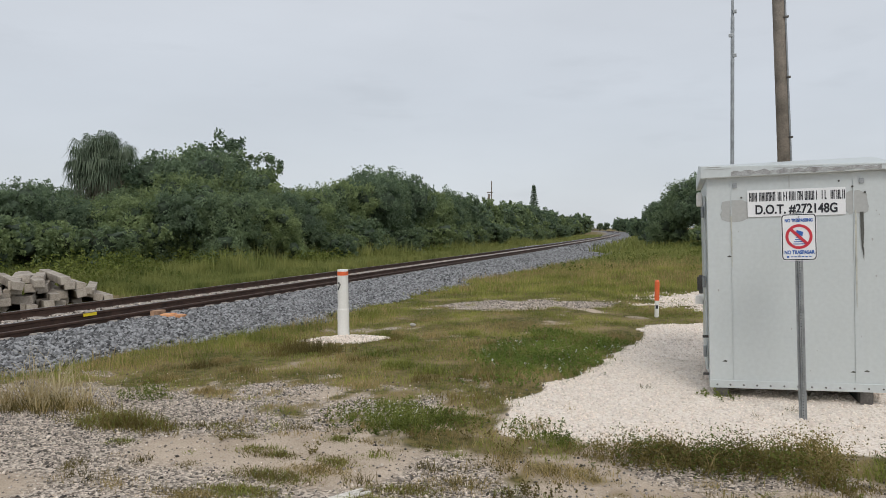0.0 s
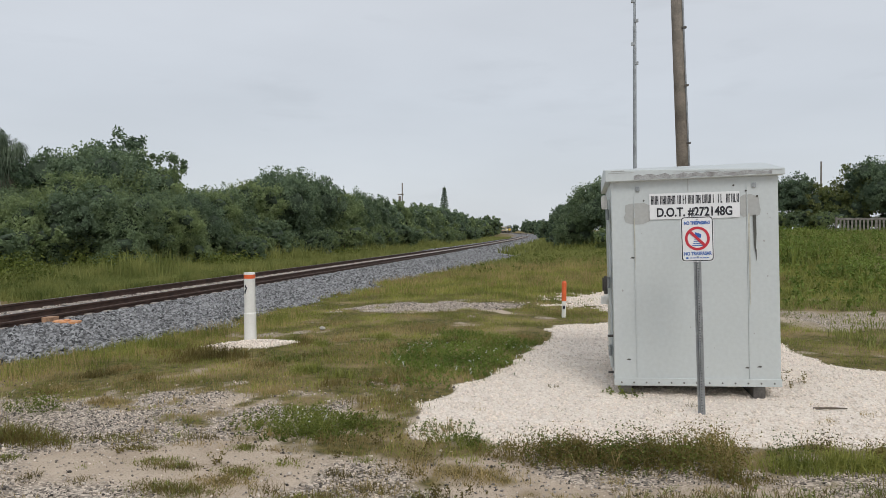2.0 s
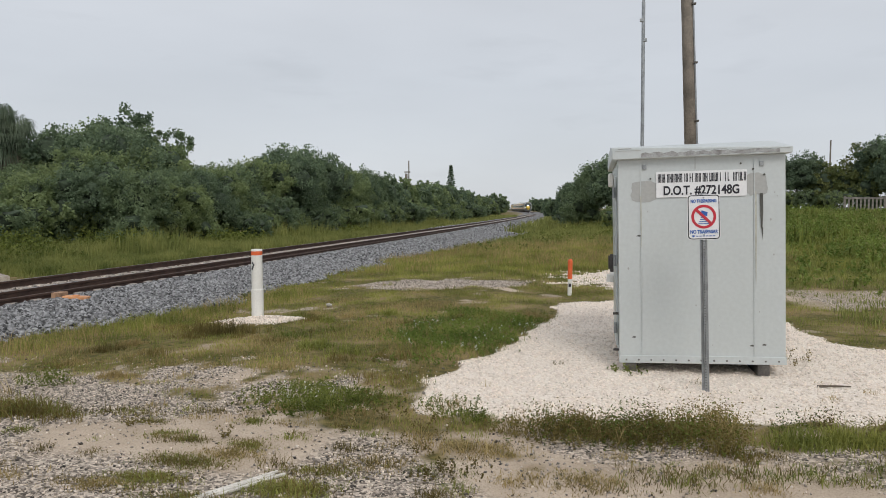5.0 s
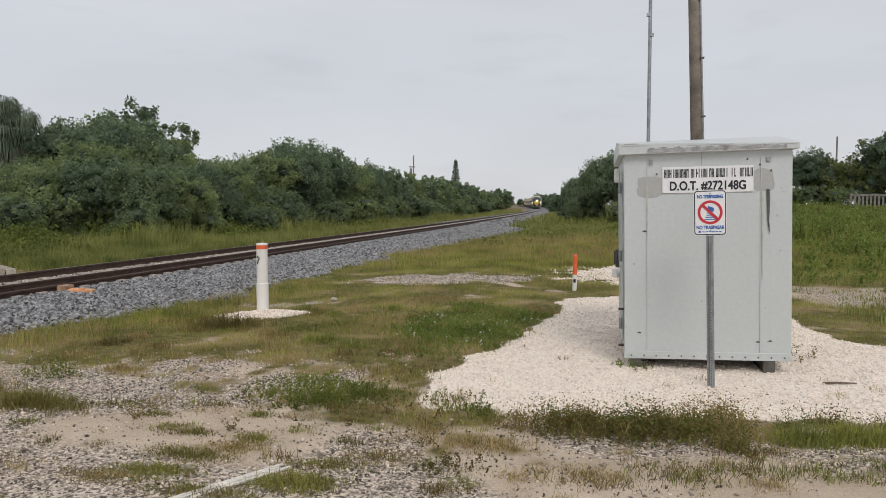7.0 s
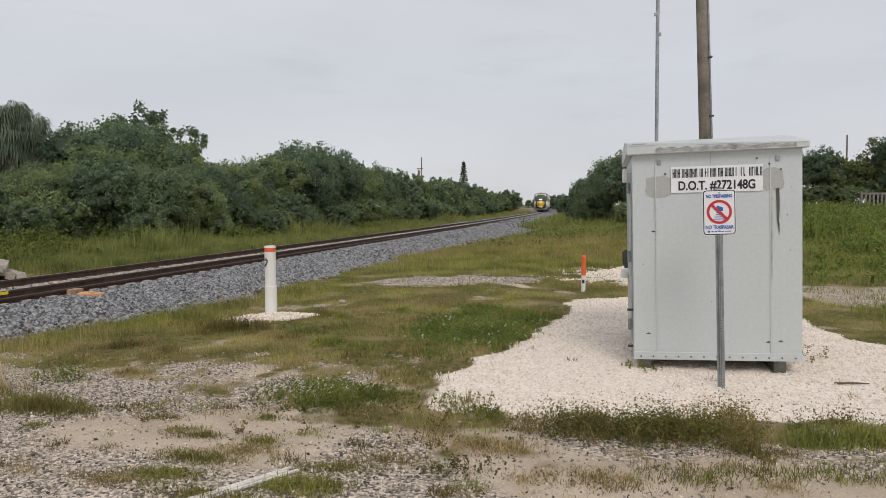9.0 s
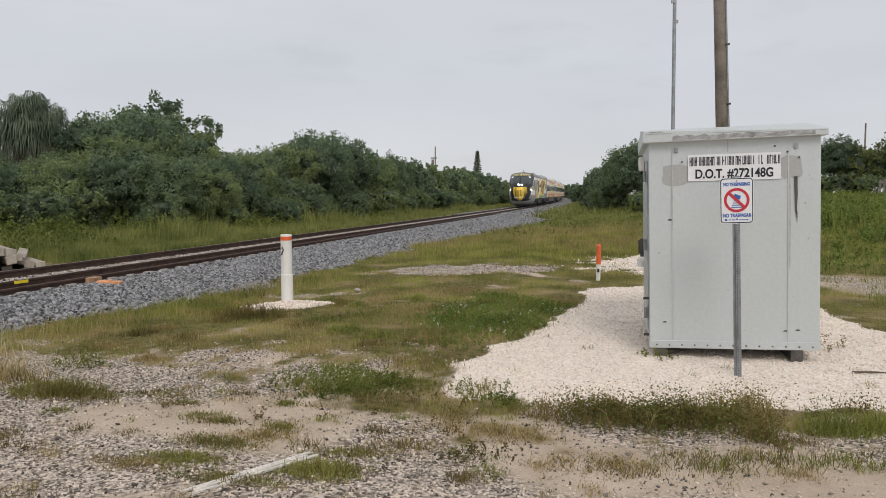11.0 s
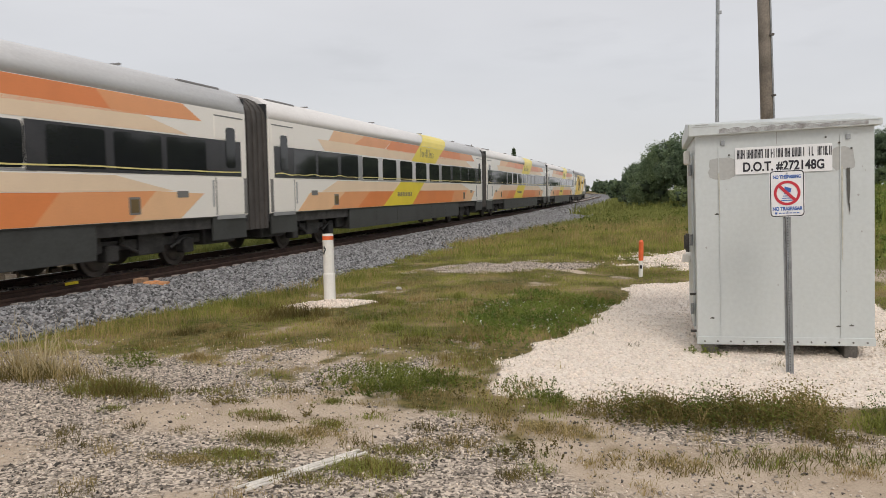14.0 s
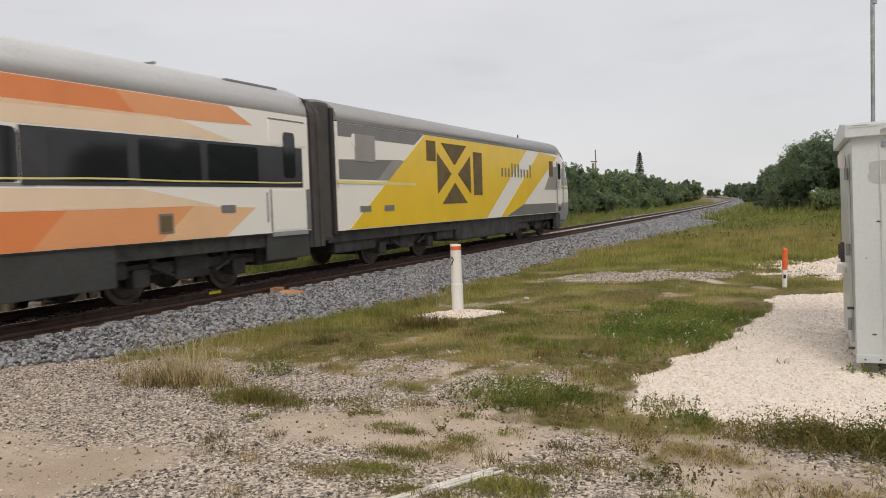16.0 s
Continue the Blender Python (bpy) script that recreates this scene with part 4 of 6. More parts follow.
def trunk_mesh(seed, height, r0, limbs=5):
    r = random.Random(seed)
    bm = bmesh.new()
    p, rad = Vector((0, 0, -0.2)), r0
    for i in range(4):
        q = p + Vector((r.uniform(-0.2, 0.2), r.uniform(-0.2, 0.2), height / 4))
        rod(bm, p, q, rad, rad * 0.82, 10)
        p, rad = q, rad * 0.82
    for i in range(limbs):
        a = r.uniform(0, 6.28)
        z = height * r.uniform(0.45, 0.95)
        q = Vector((math.cos(a) * r.uniform(0.8, 1.8), math.sin(a) * r.uniform(0.8, 1.8), z + r.uniform(0.5, 1.4)))
        rod(bm, (0, 0, z * 0.85), q, rad * 0.7, rad * 0.25, 7)
    me = bpy.data.meshes.new("trunk")
    bm.to_mesh(me)
    bm.free()
    me.materials.append(M_BARK)
    return me


def lobes_for(seed, height, width, base=0.25, count=9):
    r = random.Random(seed)
    out = [(0, 0, height * 0.62, width * 0.36, height * 0.36)]
    for i in range(count):
        a, z = 6.283 * i / count + r.uniform(-0.4, 0.4), r.uniform(base + 0.08, 0.86)
        k = math.sqrt(max(0.12, 1 - ((z - 0.5) / 0.52) ** 2))
        s = r.uniform(0.17, 0.27)
        out.append((math.cos(a) * width * 0.33 * k, math.sin(a) * width * 0.33 * k, z * height, width * s, height * s * 0.85))
    return out


KINDS = {}


def tree_kind(key, seed, height, width, n, size, material, base=0.25, count=9, hollow=0.52):
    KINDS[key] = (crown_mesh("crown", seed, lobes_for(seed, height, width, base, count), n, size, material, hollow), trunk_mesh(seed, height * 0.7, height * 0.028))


tree_kind("round", 1, 6, 6, 27000, 0.165, M_LEAF, 0.12, 11)
tree_kind("broad", 2, 6, 7, 27000, 0.165, M_LEAF2, 0.10, 12)
tree_kind("dense", 3, 6, 6, 27000, 0.165, M_LEAF3, 0.08, 11)
tree_kind("shrub", 4, 3, 4, 8000, 0.17, M_LEAF2, 0.0, 9)
tree_kind("shrub_dark", 5, 3, 4, 8000, 0.17, M_LEAF, 0.0, 9)
tree_kind("yellow", 6, 6, 5, 8000, 0.22, M_LEAFY, 0.1, 9)
tree_kind("light", 7, 5, 2.0, 3000, 0.14, M_LEAF, 0.62, 6, 0.12)
tree_kind("tall", 11, 6, 3.0, 10000, 0.165, M_LEAF3, 0.5, 9, 0.4)


tree_kind("far_round", 8, 6, 6, 5200, 0.38, M_LEAF, 0.10, 11)
tree_kind("far_broad", 9, 6, 7, 5200, 0.38, M_LEAF2, 0.10, 12)
tree_kind("far_dense", 10, 6, 6, 5200, 0.38, M_LEAF3, 0.08, 11)


def plant(key, x, y, s, turn, label, category="tree", name="tree", group="", sz=1.0, lift=0.0):
    root = tagged(empty(name, pose(x, y, float(ground_z(x, y)) - 0.05 + lift, 0, 0, turn)), label, category, group)
    root.scale = (s, s, s * sz)
    if y > 78 and "far_" + key in KINDS:
        key = "far_" + key
    crown, trunk = KINDS[key]
    a, b = new("crown", crown), new("trunk", trunk)
    a.parent = b.parent = root
    return root


WOOD = "wood edge along the railway"
rt = random.Random(21)
# wood edge beside the track: dense rows following its curve
y = 39.0
i = 0
while y < 152:
    off = 10.6 + rt.uniform(-0.9, 0.9)
    kind = ("dense", "broad", "round", "broad", "dense", "round", "round")[i % 7]
    top = float(np.interp(y, (36, 40, 43, 46, 50, 54, 57, 61, 66, 72, 77, 82, 90, 100, 120, 135, 150), (4.0, 3.6, 4.7, 5.15, 5.3, 5.5, 5.9, 5.45, 5.35, 5.3, 5.05, 4.8, 4.85, 5.0, 5.2, 4.9, 4.8)))
    plant(kind, float(track_x(y)) - off, y, top * rt.uniform(0.88, 0.98) / 6.0, rt.uniform(0, 360), "leafy dark green roadside tree in a dense wood edge", group=WOOD, sz=rt.uniform(1.05, 1.2))
    plant("shrub" if i % 2 else "shrub_dark", float(track_x(y)) - off + 2.3, y + 1.5, rt.uniform(0.5, 0.95), rt.uniform(0, 360), "bushy green shrub at the foot of the wood edge", "shrub", "shrub", WOOD)
    y += rt.uniform(2.1, 3.7)
    i += 1
for i, y in enumerate(np.arange(155.0, 420.0, 7.0)):
    plant(("dense", "round", "broad")[i % 3], float(track_x(y)) - 12.5 + rt.uniform(-1, 1), y, rt.uniform(0.75, 0.95), rt.uniform(0, 360), "dark green tree in the distant wood edge", group=WOOD)
# back row to close the wood
for i, y in enumerate(np.arange(54.0, 150.0, 5.5)):
    plant(("round", "dense")[i % 2], float(track_x(y)) - 17.0 + rt.uniform(-2, 2), y, rt.uniform(0.72, 0.9), rt.uniform(0, 360), "dark green tree deeper in the wood", group=WOOD)
# nearer group to the side, with taller crowns
for k, (x, y, top) in enumerate(((-29.9, 28, 4.0), (-31.4, 31, 4.0), (-31.8, 33, 3.7), (-28.1, 31, 3.4), (-29.4, 36, 4.4), (-28.8, 37, 4.6), (-28.2, 38, 6.0), (-27.2, 39, 6.7), (-24.5, 38, 5.4), (-25.4, 37.5, 6.1),
                                 (-21.4, 36, 4.0), (-25.6, 31, 3.5), (-23.0, 32, 3.8), (-21.3, 32.5, 3.7), (-20.2, 35.5, 3.1), (-33, 24, 4.2), (-33, 19, 4.4), (-33, 13, 4.5), (-33, 7, 4.5), (-34, 0, 5.0), (-36, -6, 5.0),
                                 (-36, 36, 4.6), (-40, 34, 4.6), (-42, 28, 4.8), (-38, 22, 4.6), (-34.5, 38.5, 4.6), (-24.5, 34.5, 4.7))):
    plant(("dense", "round", "broad")[k % 3], x, y, top / 6.0, rt.uniform(0, 360), "dark green broadleaf tree in a thicket", group="thicket across the track", sz=1.0)
for i in range(22):
    y = 8 + i * 1.25
    plant("shrub" if i % 3 else "shrub_dark", -27.5 + 0.20 * (y - 8) + rt.uniform(-1, 0.8), y, rt.uniform(0.55, 0.95), rt.uniform(0, 360), "bushy green shrub at the edge of the thicket", "shrub", "shrub", "thicket across the track")
plant("round", -28.3, 228.0, 1.0, 30, "dark green tree standing past the end of the wood", sz=1.1)
plant("light", -24.1, 41.0, 1.34, 40, "slender tree with a thin open crown above the thicket")
plant("tall", -27.4, 41.0, 1.27, 200, "tall broadleaf tree standing out above the thicket", sz=0.95)
# across the open field
FIELD = "trees beyond the field"
for x, y, s, kind in ((0.3, 68, 0.93, "round"), (2.4, 66, 0.95, "dense"), (5.2, 68, 0.82, "round"), (8.5, 69, 0.72, "dense"), (11.5, 67, 0.68, "round"), (14.9, 62, 0.72, "dense"), (18.2, 64, 0.60, "round"),
                      (20.7, 60, 0.86, "dense"), (24.5, 60, 0.95, "round"), (28.0, 57, 1.15, "dense"), (32, 58, 1.2, "round"), (37, 56, 1.2, "dense"), (42, 55, 1.2, "round"), (13.0, 70, 0.66, "dense"),
                      (-1.0, 76, 0.78, "dense"), (-2.7, 90, 0.70, "dense"), (-5.0, 115, 0.64, "round"), (-8.3, 150, 0.57, "dense"), (-6.9, 158, 1.05, "light"), (-9.5, 185, 0.65, "dense"), (-11.5, 215, 0.75, "round"), (-14.5, 250, 0.85, "dense"), (-17, 290, 0.95, "round"), (-22, 340, 1.0, "dense"), (-27, 390, 1.1, "round"), (-35, 450, 1.3, "dense")):
    plant(kind, x, y, s, rt.uniform(0, 360), "dark green tree standing beyond the grassy field", group=FIELD)
plant("yellow", 19.3, 61, 0.84, 10, "yellow-green flowering tree at the edge of the field", group=FIELD)
plant("yellow", 16.6, 61, 0.62, 50, "yellow-green flowering tree at the edge of the field", group=FIELD)
plant("yellow", 22.4, 60, 0.98, 70, "yellow-green flowering tree at the edge of the field", group=FIELD)
for i in range(23):
    x = 1.5 + i * 1.9
    plant("shrub_dark" if i % 2 else "shrub", x, 60 + rt.uniform(-2.5, 3), rt.uniform(0.4, 0.7), rt.uniform(0, 360), "low green shrub at the edge of the field", "shrub", "shrub", FIELD)


for i in range(15):
    x = -115 + i * 7.0
    plant(("dense", "round")[i % 2], x, 640 + 12 * math.sin(i * 2.1), rt.uniform(1.0, 1.35), rt.uniform(0, 360), "dark green tree on the far horizon", group="trees on the horizon")


def palm(x, y, h):
    """A cabbage palm: a round head of fan leaves, some dead and hanging."""
    root = tagged(empty("palm_tree", pose(x, y, float(ground_z(x, y)))), "cabbage palm with a shaggy round head of fan fronds", "palm tree")
    part("trunk", rod(bmesh.new(), (0, 0, -0.2), (0.1, 0, h - 1.6), 0.26, 0.19, 12), M_PALMBARK, root)
    r = random.Random(8)
    for name, mt, count, lo, hi, length in (("crown", M_FROND, 190, -0.7, 1.0, 2.2), ("dead_fronds", M_DEADFROND, 60, -0.98, -0.45, 2.0)):
        v, f = [], []
        for i in range(count):
            sz = r.uniform(lo, hi)
            a = r.uniform(0, 6.283)
            d = Vector((math.cos(a) * math.sqrt(max(0.02, 1 - sz * sz)), math.sin(a) * math.sqrt(max(0.02, 1 - sz * sz)), sz)).normalized()
            hub = Vector((0.1, 0, h - 2.2)) + d * length * r.uniform(0.25, 0.75)
            side = d.cross(Vector((0, 0, 1))).normalized() if abs(d.z) < 0.98 else Vector((1, 0, 0))
            up = side.cross(d)
            for k in range(17):
                b = (k - 8) / 8 * 1.9
                e = (d * math.cos(b) + side * math.sin(b)) * r.uniform(0.75, 1.0)
                tip = hub + e * r.uniform(0.7, 1.05) + Vector((0, 0, -r.uniform(0.5, 1.0) - 0.25 * abs(math.sin(b)))) + up * r.uniform(-0.1, 0.1)
                m = hub + e * 0.55 + Vector((0, 0, -0.1))
                w = (e.cross(up)).normalized() * 0.030
                j = len(v)
                v += [tuple(hub), tuple(m + w), tuple(tip), tuple(m - w)]
                f.append((j, j + 1, j + 2, j + 3))
        mesh_object(name, v, f, mt, root)
    return root


palm(-31.6, 36.2, 8.0)

# distant pole and Norfolk pine above the wood
fp = tagged(empty("far_utility_pole", pose(-35.3, 145, -0.3)), "distant wooden utility pole above the trees", "utility pole")
part("shaft", rod(bmesh.new(), (0, 0, 0), (0, 0, 11.2), 0.15, 0.11, 10), M_POLEWOOD, fp)
bm = boxed(-0.9, 0.3, -0.1, 0.1, 8.9, 9.1)
rod(bm, (-0.5, 0, 7.7), (-0.5, 0, 8.7), 0.25, n=10)
part("crossarm", bm, M_POLEWOOD, fp)
pine = tagged(empty("norfolk_pine", pose(-40.1, 215, 0.7)), "tall narrow conifer with whorled branches above the wood", "tree")
part("trunk", rod(bmesh.new(), (0, 0, 0), (0, 0, 13.6), 0.3, 0.05, 8), M_BARK, pine)
rp = np.random.RandomState(4)
cs = []
for z in np.arange(4.5, 13.2, 0.55):
    L = 0.25 + (13.6 - z) * 0.17
    for a in range(7):
        t = rp.uniform(0.2, 1, 14)
        an = a * 0.9 + z
        cs.append(np.stack([np.cos(an) * L * t, np.sin(an) * L * t, z + 0.2 * t + rp.normal(0, 0.06, 14)], 1))
cs = np.concatenate(cs)
v, f = leaves(rp, cs, np.tile((0, 0, 1.0), (len(cs), 1)), 0.55)
mesh_object("crown", v, f, M_LEAF3, pine)
up = tagged(empty("far_utility_pole", pose(18.0, 65, float(ground_z(18.0, 65)) - 0.2)), "distant wooden utility pole beyond the field", "utility pole")
part("shaft", rod(bmesh.new(), (0, 0, 0), (0, 0, 5.9), 0.08, 0.06, 10), M_POLEWOOD, up)
fence = tagged(empty("fence", pose(15.9, 54, float(ground_z(15.9, 54)))), "long low weathered wooden fence beyond the field", "fence")
M_FENCE = mat("weathered_fence", (0.24, 0.225, 0.20), 0.9, 0, 0.2, 5, 40)
fp0 = part("post", boxed(-0.06, 0.06, -0.06, 0.06, 0, 1.15), M_FENCE, fence)
fb0 = part("board", boxed(-0.055, 0.055, -0.09, -0.065, 0.1, 0.98), M_FENCE, fence)
for i in range(1, 12):
    t = new("post", fp0.data)
    t.parent, t.location = fence, (i * 2.4, 0, 0)
for i in range(1, 110):
    t = new("board", fb0.data)
    t.parent, t.location = fence, (i * 0.235, 0, 0.03 * math.sin(i * 1.3))
part("rail", boxed(0, 26.4, -0.05, 0.05, 0.95, 1.08), M_FENCE, fence)


# ---- grass and weeds ----
def blades(name, n, area, keep, height, width, material, label, category, bend=0.35, tuft=6, spread=0.05, seed=0):
    """Blades of grass in tufts, each blade two segments, joined into one stuff mesh."""
    r = np.random.RandomState(seed + n)
    x, y = r.uniform(area[0], area[1], n), r.uniform(area[2], area[3], n)
    p = keep(x, y)
    ok = r.uniform(0, 1, n) < p
    x, y = np.repeat(x[ok], tuft), np.repeat(y[ok], tuft)
    hs = np.repeat(height * r.uniform(0.5, 1.4, ok.sum()) * (0.45 + 0.55 * p[ok]), tuft)
    m = len(x)
    x, y = x + r.normal(0, spread, m), y + r.normal(0, spread, m)
    h, a, b = hs * r.uniform(0.6, 1.2, m), r.uniform(0, 6.283, m), bend * np.abs(r.normal(0.8, 0.6, m))
    z = ground_z(x, y) - 0.01
    w = width * r.uniform(0.6, 1.3, m)
    ca, sa = np.cos(a), np.sin(a)
    q = r.uniform(0, 6.283, m)
    wx, wy = np.cos(q) * w, np.sin(q) * w
    p0 = np.stack([x - wx, y - wy, z], 1)
    p1 = np.stack([x + wx, y + wy, z], 1)
    mx, my, mz = x + ca * b * h * 0.35, y + sa * b * h * 0.35, z + h * 0.6
    p2, p3 = np.stack([mx + wx * 0.7, my + wy * 0.7, mz], 1), np.stack([mx - wx * 0.7, my - wy * 0.7, mz], 1)
    tx, ty, tz = x + ca * b * h, y + sa * b * h, z + h * (1.0 - 0.35 * np.clip(b, 0, 1.3))
    p4 = np.stack([tx, ty, tz], 1)
    v = np.stack([p0, p1, p2, p3, p4], 1)
    i = 5 * np.arange(m)[:, None]
    f = np.concatenate([np.concatenate([i, i + 1, i + 2], 1), np.concatenate([i, i + 2, i + 3], 1), np.concatenate([i + 3, i + 2, i + 4], 1)])
    return tagged(mesh_object(name, v.reshape(-1, 3), f, material), label, category, kind="stuff")


blades("toe_grass", 5200, (-8.6, -4.2, 6.6, 16), lambda x, y: cover(x, y)[0] * np.exp(-((x - track_x(y) - np.interp(y, (7.5, 9.5, 12.5, 17.5), (3.6, 4.2, 4.8, 5.2))) / 0.55) ** 2) * np.clip(0.8 + 0.5 * wav(x, y, 2.5, 61), 0, 1), 0.24, 0.0032, M_GRASS, "longer yellow-green grass along the foot of the ballast", "grass", 0.5, 7, 0.05, 3)
blades("toe_grass", 2200, (-8.6, -4.2, 6.6, 16), lambda x, y: cover(x, y)[0] * np.exp(-((x - track_x(y) - np.interp(y, (7.5, 9.5, 12.5, 17.5), (3.6, 4.2, 4.8, 5.2))) / 0.6) ** 2) * np.clip(0.5 + 0.7 * wav(x, y, 2.5, 62), 0, 1), 0.28, 0.003, M_DRY, "dry seeding grass along the foot of the ballast", "grass", 0.4, 7, 0.05, 4)


def near_track(x, y, lo, hi):
    u = np.abs(x - track_x(y))
    return smooth(lo, lo + 0.4, u) * smooth(hi + 0.6, hi, u)


blades("lawn_grass", 40000, (-8.2, 4.5, 5.5, 23), lambda x, y: cover(x, y)[0] * np.clip(0.65 + 0.5 * wav(x, y, 2.0, 41), 0.1, 1) * (1 - 0.8 * smooth(-0.6, -0.2, x) * smooth(7.6, 7.0, y)), 0.075, 0.0032, M_GRASS, "short patchy green lawn grass", "grass", 0.6, 7, 0.06)
blades("dry_grass", 12000, (-8.4, 4.5, 5.5, 17), lambda x, y: cover(x, y)[0] * smooth(-0.1, 0.6, wav(x, y, 1.5, 42) + 0.9 * np.exp(-((y - 7.6 - 0.1 * x) / 1.6) ** 2)), 0.10, 0.003, M_DRY, "dry tan grass among the green", "grass", 0.7, 7, 0.06)
blades("lawn_grass", 22000, (-8.5, 9, 16, 36), lambda x, y: cover(x, y)[0] * (0.12 + 0.88 * smooth(18, 24, y)), 0.17, 0.007, M_GRASS, "longer rough green grass beside the ballast", "grass", 0.5, 7, 0.09)
blades("dry_grass", 9000, (-8.5, 6, 16, 40), lambda x, y: cover(x, y)[0] * (0.06 + 0.94 * smooth(19, 25, y)) * smooth(-0.4, 0.6, wav(x, y, 0.8, 43) + 0.4), 0.30, 0.006, M_DRY, "tall dry grass beside the ballast", "grass", 0.35, 6, 0.08)
blades("tall_grass", 15000, (-8, 26, 34, 62), lambda x, y: 0.9 * (1 - cover(x, y)[2]), 0.34, 0.014, M_TALL, "rough tall grass over the open field", "grass", 0.45, 6, 0.2)
blades("tall_grass", 9000, (4, 20, 12, 36), lambda x, y: cover(x, y)[0], 0.17, 0.009, M_TALL, "rough green grass over the open field", "grass", 0.45, 7, 0.12)
blades("field_weeds", 600, (4, 26, 17, 46), lambda x, y: smooth(0.0, 0.7, wav(x, y, 0.5, 45)), 0.6, 0.03, M_WEED, "leafy green weeds in the open field", "weeds", 0.6, 14, 0.22)
blades("tall_grass", 9000, (-19.5, -14.3, 8, 30), lambda x, y: np.maximum(smooth(18.0, 19.5, y), smooth(-17.0, -17.8, x)), 0.30, 0.011, M_TALL, "green grass verge across the track", "grass", 0.5, 7, 0.1)
blades("tall_grass", 5000, (-27, -16.5, 6, 32), lambda x, y: smooth(-16.6, -18, x), 0.55, 0.014, M_TALL, "tall leafy weeds before the thicket", "weeds", 0.45, 8, 0.15)
blades("tall_grass", 12000, (-21, -14.2, 30, 75), lambda x, y: near_track(x, y, 2.9, 8.5), 0.45, 0.016, M_TALL, "tall yellow-green grass verge before the wood", "grass", 0.4, 7, 0.14)
blades("dry_grass", 4200, (-20, -15.5, 26, 90), lambda x, y: near_track(x, y, 4.5, 7.2) * smooth(-0.3, 0.5, wav(x, y, 0.3, 47)), 1.0, 0.016, M_TALL, "tall seeding grass before the wood", "grass", 0.25, 7, 0.16)
blades("tall_grass", 6000, (-34, -13.8, 75, 190), lambda x, y: near_track(x, y, 2.9, 8.5), 0.6, 0.04, M_TALL, "distant grass verge along the track", "grass", 0.4, 6, 0.3)
blades("tall_grass", 6000, (-24, 8, 60, 190), lambda x, y: smooth(4.3, 5.0, x - track_x(y)), 0.6, 0.05, M_TALL, "distant grass along the track", "grass", 0.4, 6, 0.4)


def leafbed(name, n, area, keep, height, size, material, label, category, seed=0):
    """Leafy low plants: small leaves at all heights over an area, joined into one stuff mesh."""
    r = np.random.RandomState(seed + n)
    m = n // 12
    x, y = r.uniform(area[0], area[1], m), r.uniform(area[2], area[3], m)
    p = keep(x, y)
    ok = r.uniform(0, 1, m) < p
    x, y, p = x[ok], y[ok], p[ok]
    h = height * (0.35 + 0.65 * p) * r.uniform(0.5, 1.3, len(x))
    t = r.uniform(0.05, 1, (len(x), 12))
    lean = r.normal(0, 0.35, (len(x), 2))
    c = np.stack([x[:, None] + (lean[:, :1] * t + r.normal(0, 0.12, t.shape)) * h[:, None], y[:, None] + (lean[:, 1:] * t + r.normal(0, 0.12, t.shape)) * h[:, None], t * h[:, None]], -1).reshape(-1, 3)
    c[:, 2] += ground_z(c[:, 0], c[:, 1])
    v, f = leaves(r, c, np.tile((0, 0, 0.8), (len(c), 1)), size)
    return tagged(mesh_object(name, v, f, material), label, category, kind="stuff")


def weedbed(x, y, rx, ry, n, h, material, label, size=0.03, seed=0):
    return leafbed("weeds", n, (x - rx * 1.6, x + rx * 1.6, y - ry * 1.6, y + ry * 1.6), lambda a, b: np.exp(-(((a - x) / rx) ** 2 + ((b - y) / ry) ** 2) * 1.3) * np.clip(0.75 + 0.6 * wav(a, b, 6, seed), 0, 1), h, size, material, label, "weeds", seed)


leafbed("tall_weeds", 60000, (-27, -17, 6, 32), lambda x, y: smooth(-17.0, -18.6, x) * np.clip(0.7 + 0.6 * wav(x, y, 0.8, 51), 0.05, 1), 0.95, 0.11, M_WEED, "tall leafy green weeds before the thicket", "weeds", 1)
leafbed("tall_weeds", 30000, (-19.6, -16.8, 30, 62), lambda x, y: np.clip(0.5 + 0.7 * wav(x, y, 0.6, 52), 0.0, 1), 0.8, 0.12, M_WEED, "leafy green weeds along the wood edge", "weeds", 2)
leafbed("clover", 60000, (-4.5, -0.7, 8.3, 13.5), lambda x, y: cover(x, y)[0] * smooth(0.35, 0.75, np.exp(-(((x + 1.7) / 1.3) ** 2 + ((y - 10.6) / 2.6) ** 2)) + 0.40 * wav(x, y, 2.4, 53)), 0.11, 0.026, M_CLOVER, "low leafy clover in the lawn", "weeds", 3)
leafbed("clover_flowers", 2600, (-4.5, -0.7, 8.3, 13.5), lambda x, y: 0.5 * cover(x, y)[0] * smooth(0.35, 0.75, np.exp(-(((x + 1.7) / 1.3) ** 2 + ((y - 10.6) / 2.6) ** 2)) + 0.40 * wav(x, y, 2.4, 53)), 0.13, 0.022, M_FLOWER, "tiny white clover flowers", "flowers", 4)
leafbed("field_weeds", 110000, (3.2, 24, 17, 50), lambda x, y: (0.3 + 0.7 * smooth(-0.4, 0.5, wav(x, y, 0.45, 45))) * smooth(16.5, 20, y), 0.45, 0.10, M_CLOVER, "leafy green weeds in the open field", "weeds", 5)
leafbed("field_weeds", 16000, (-7, 3, 26, 60), lambda x, y: (1 - cover(x, y)[2]) * smooth(0.0, 0.7, wav(x, y, 0.5, 55)), 0.5, 0.10, M_WEED, "leafy green weeds beside the ballast", "weeds", 6)


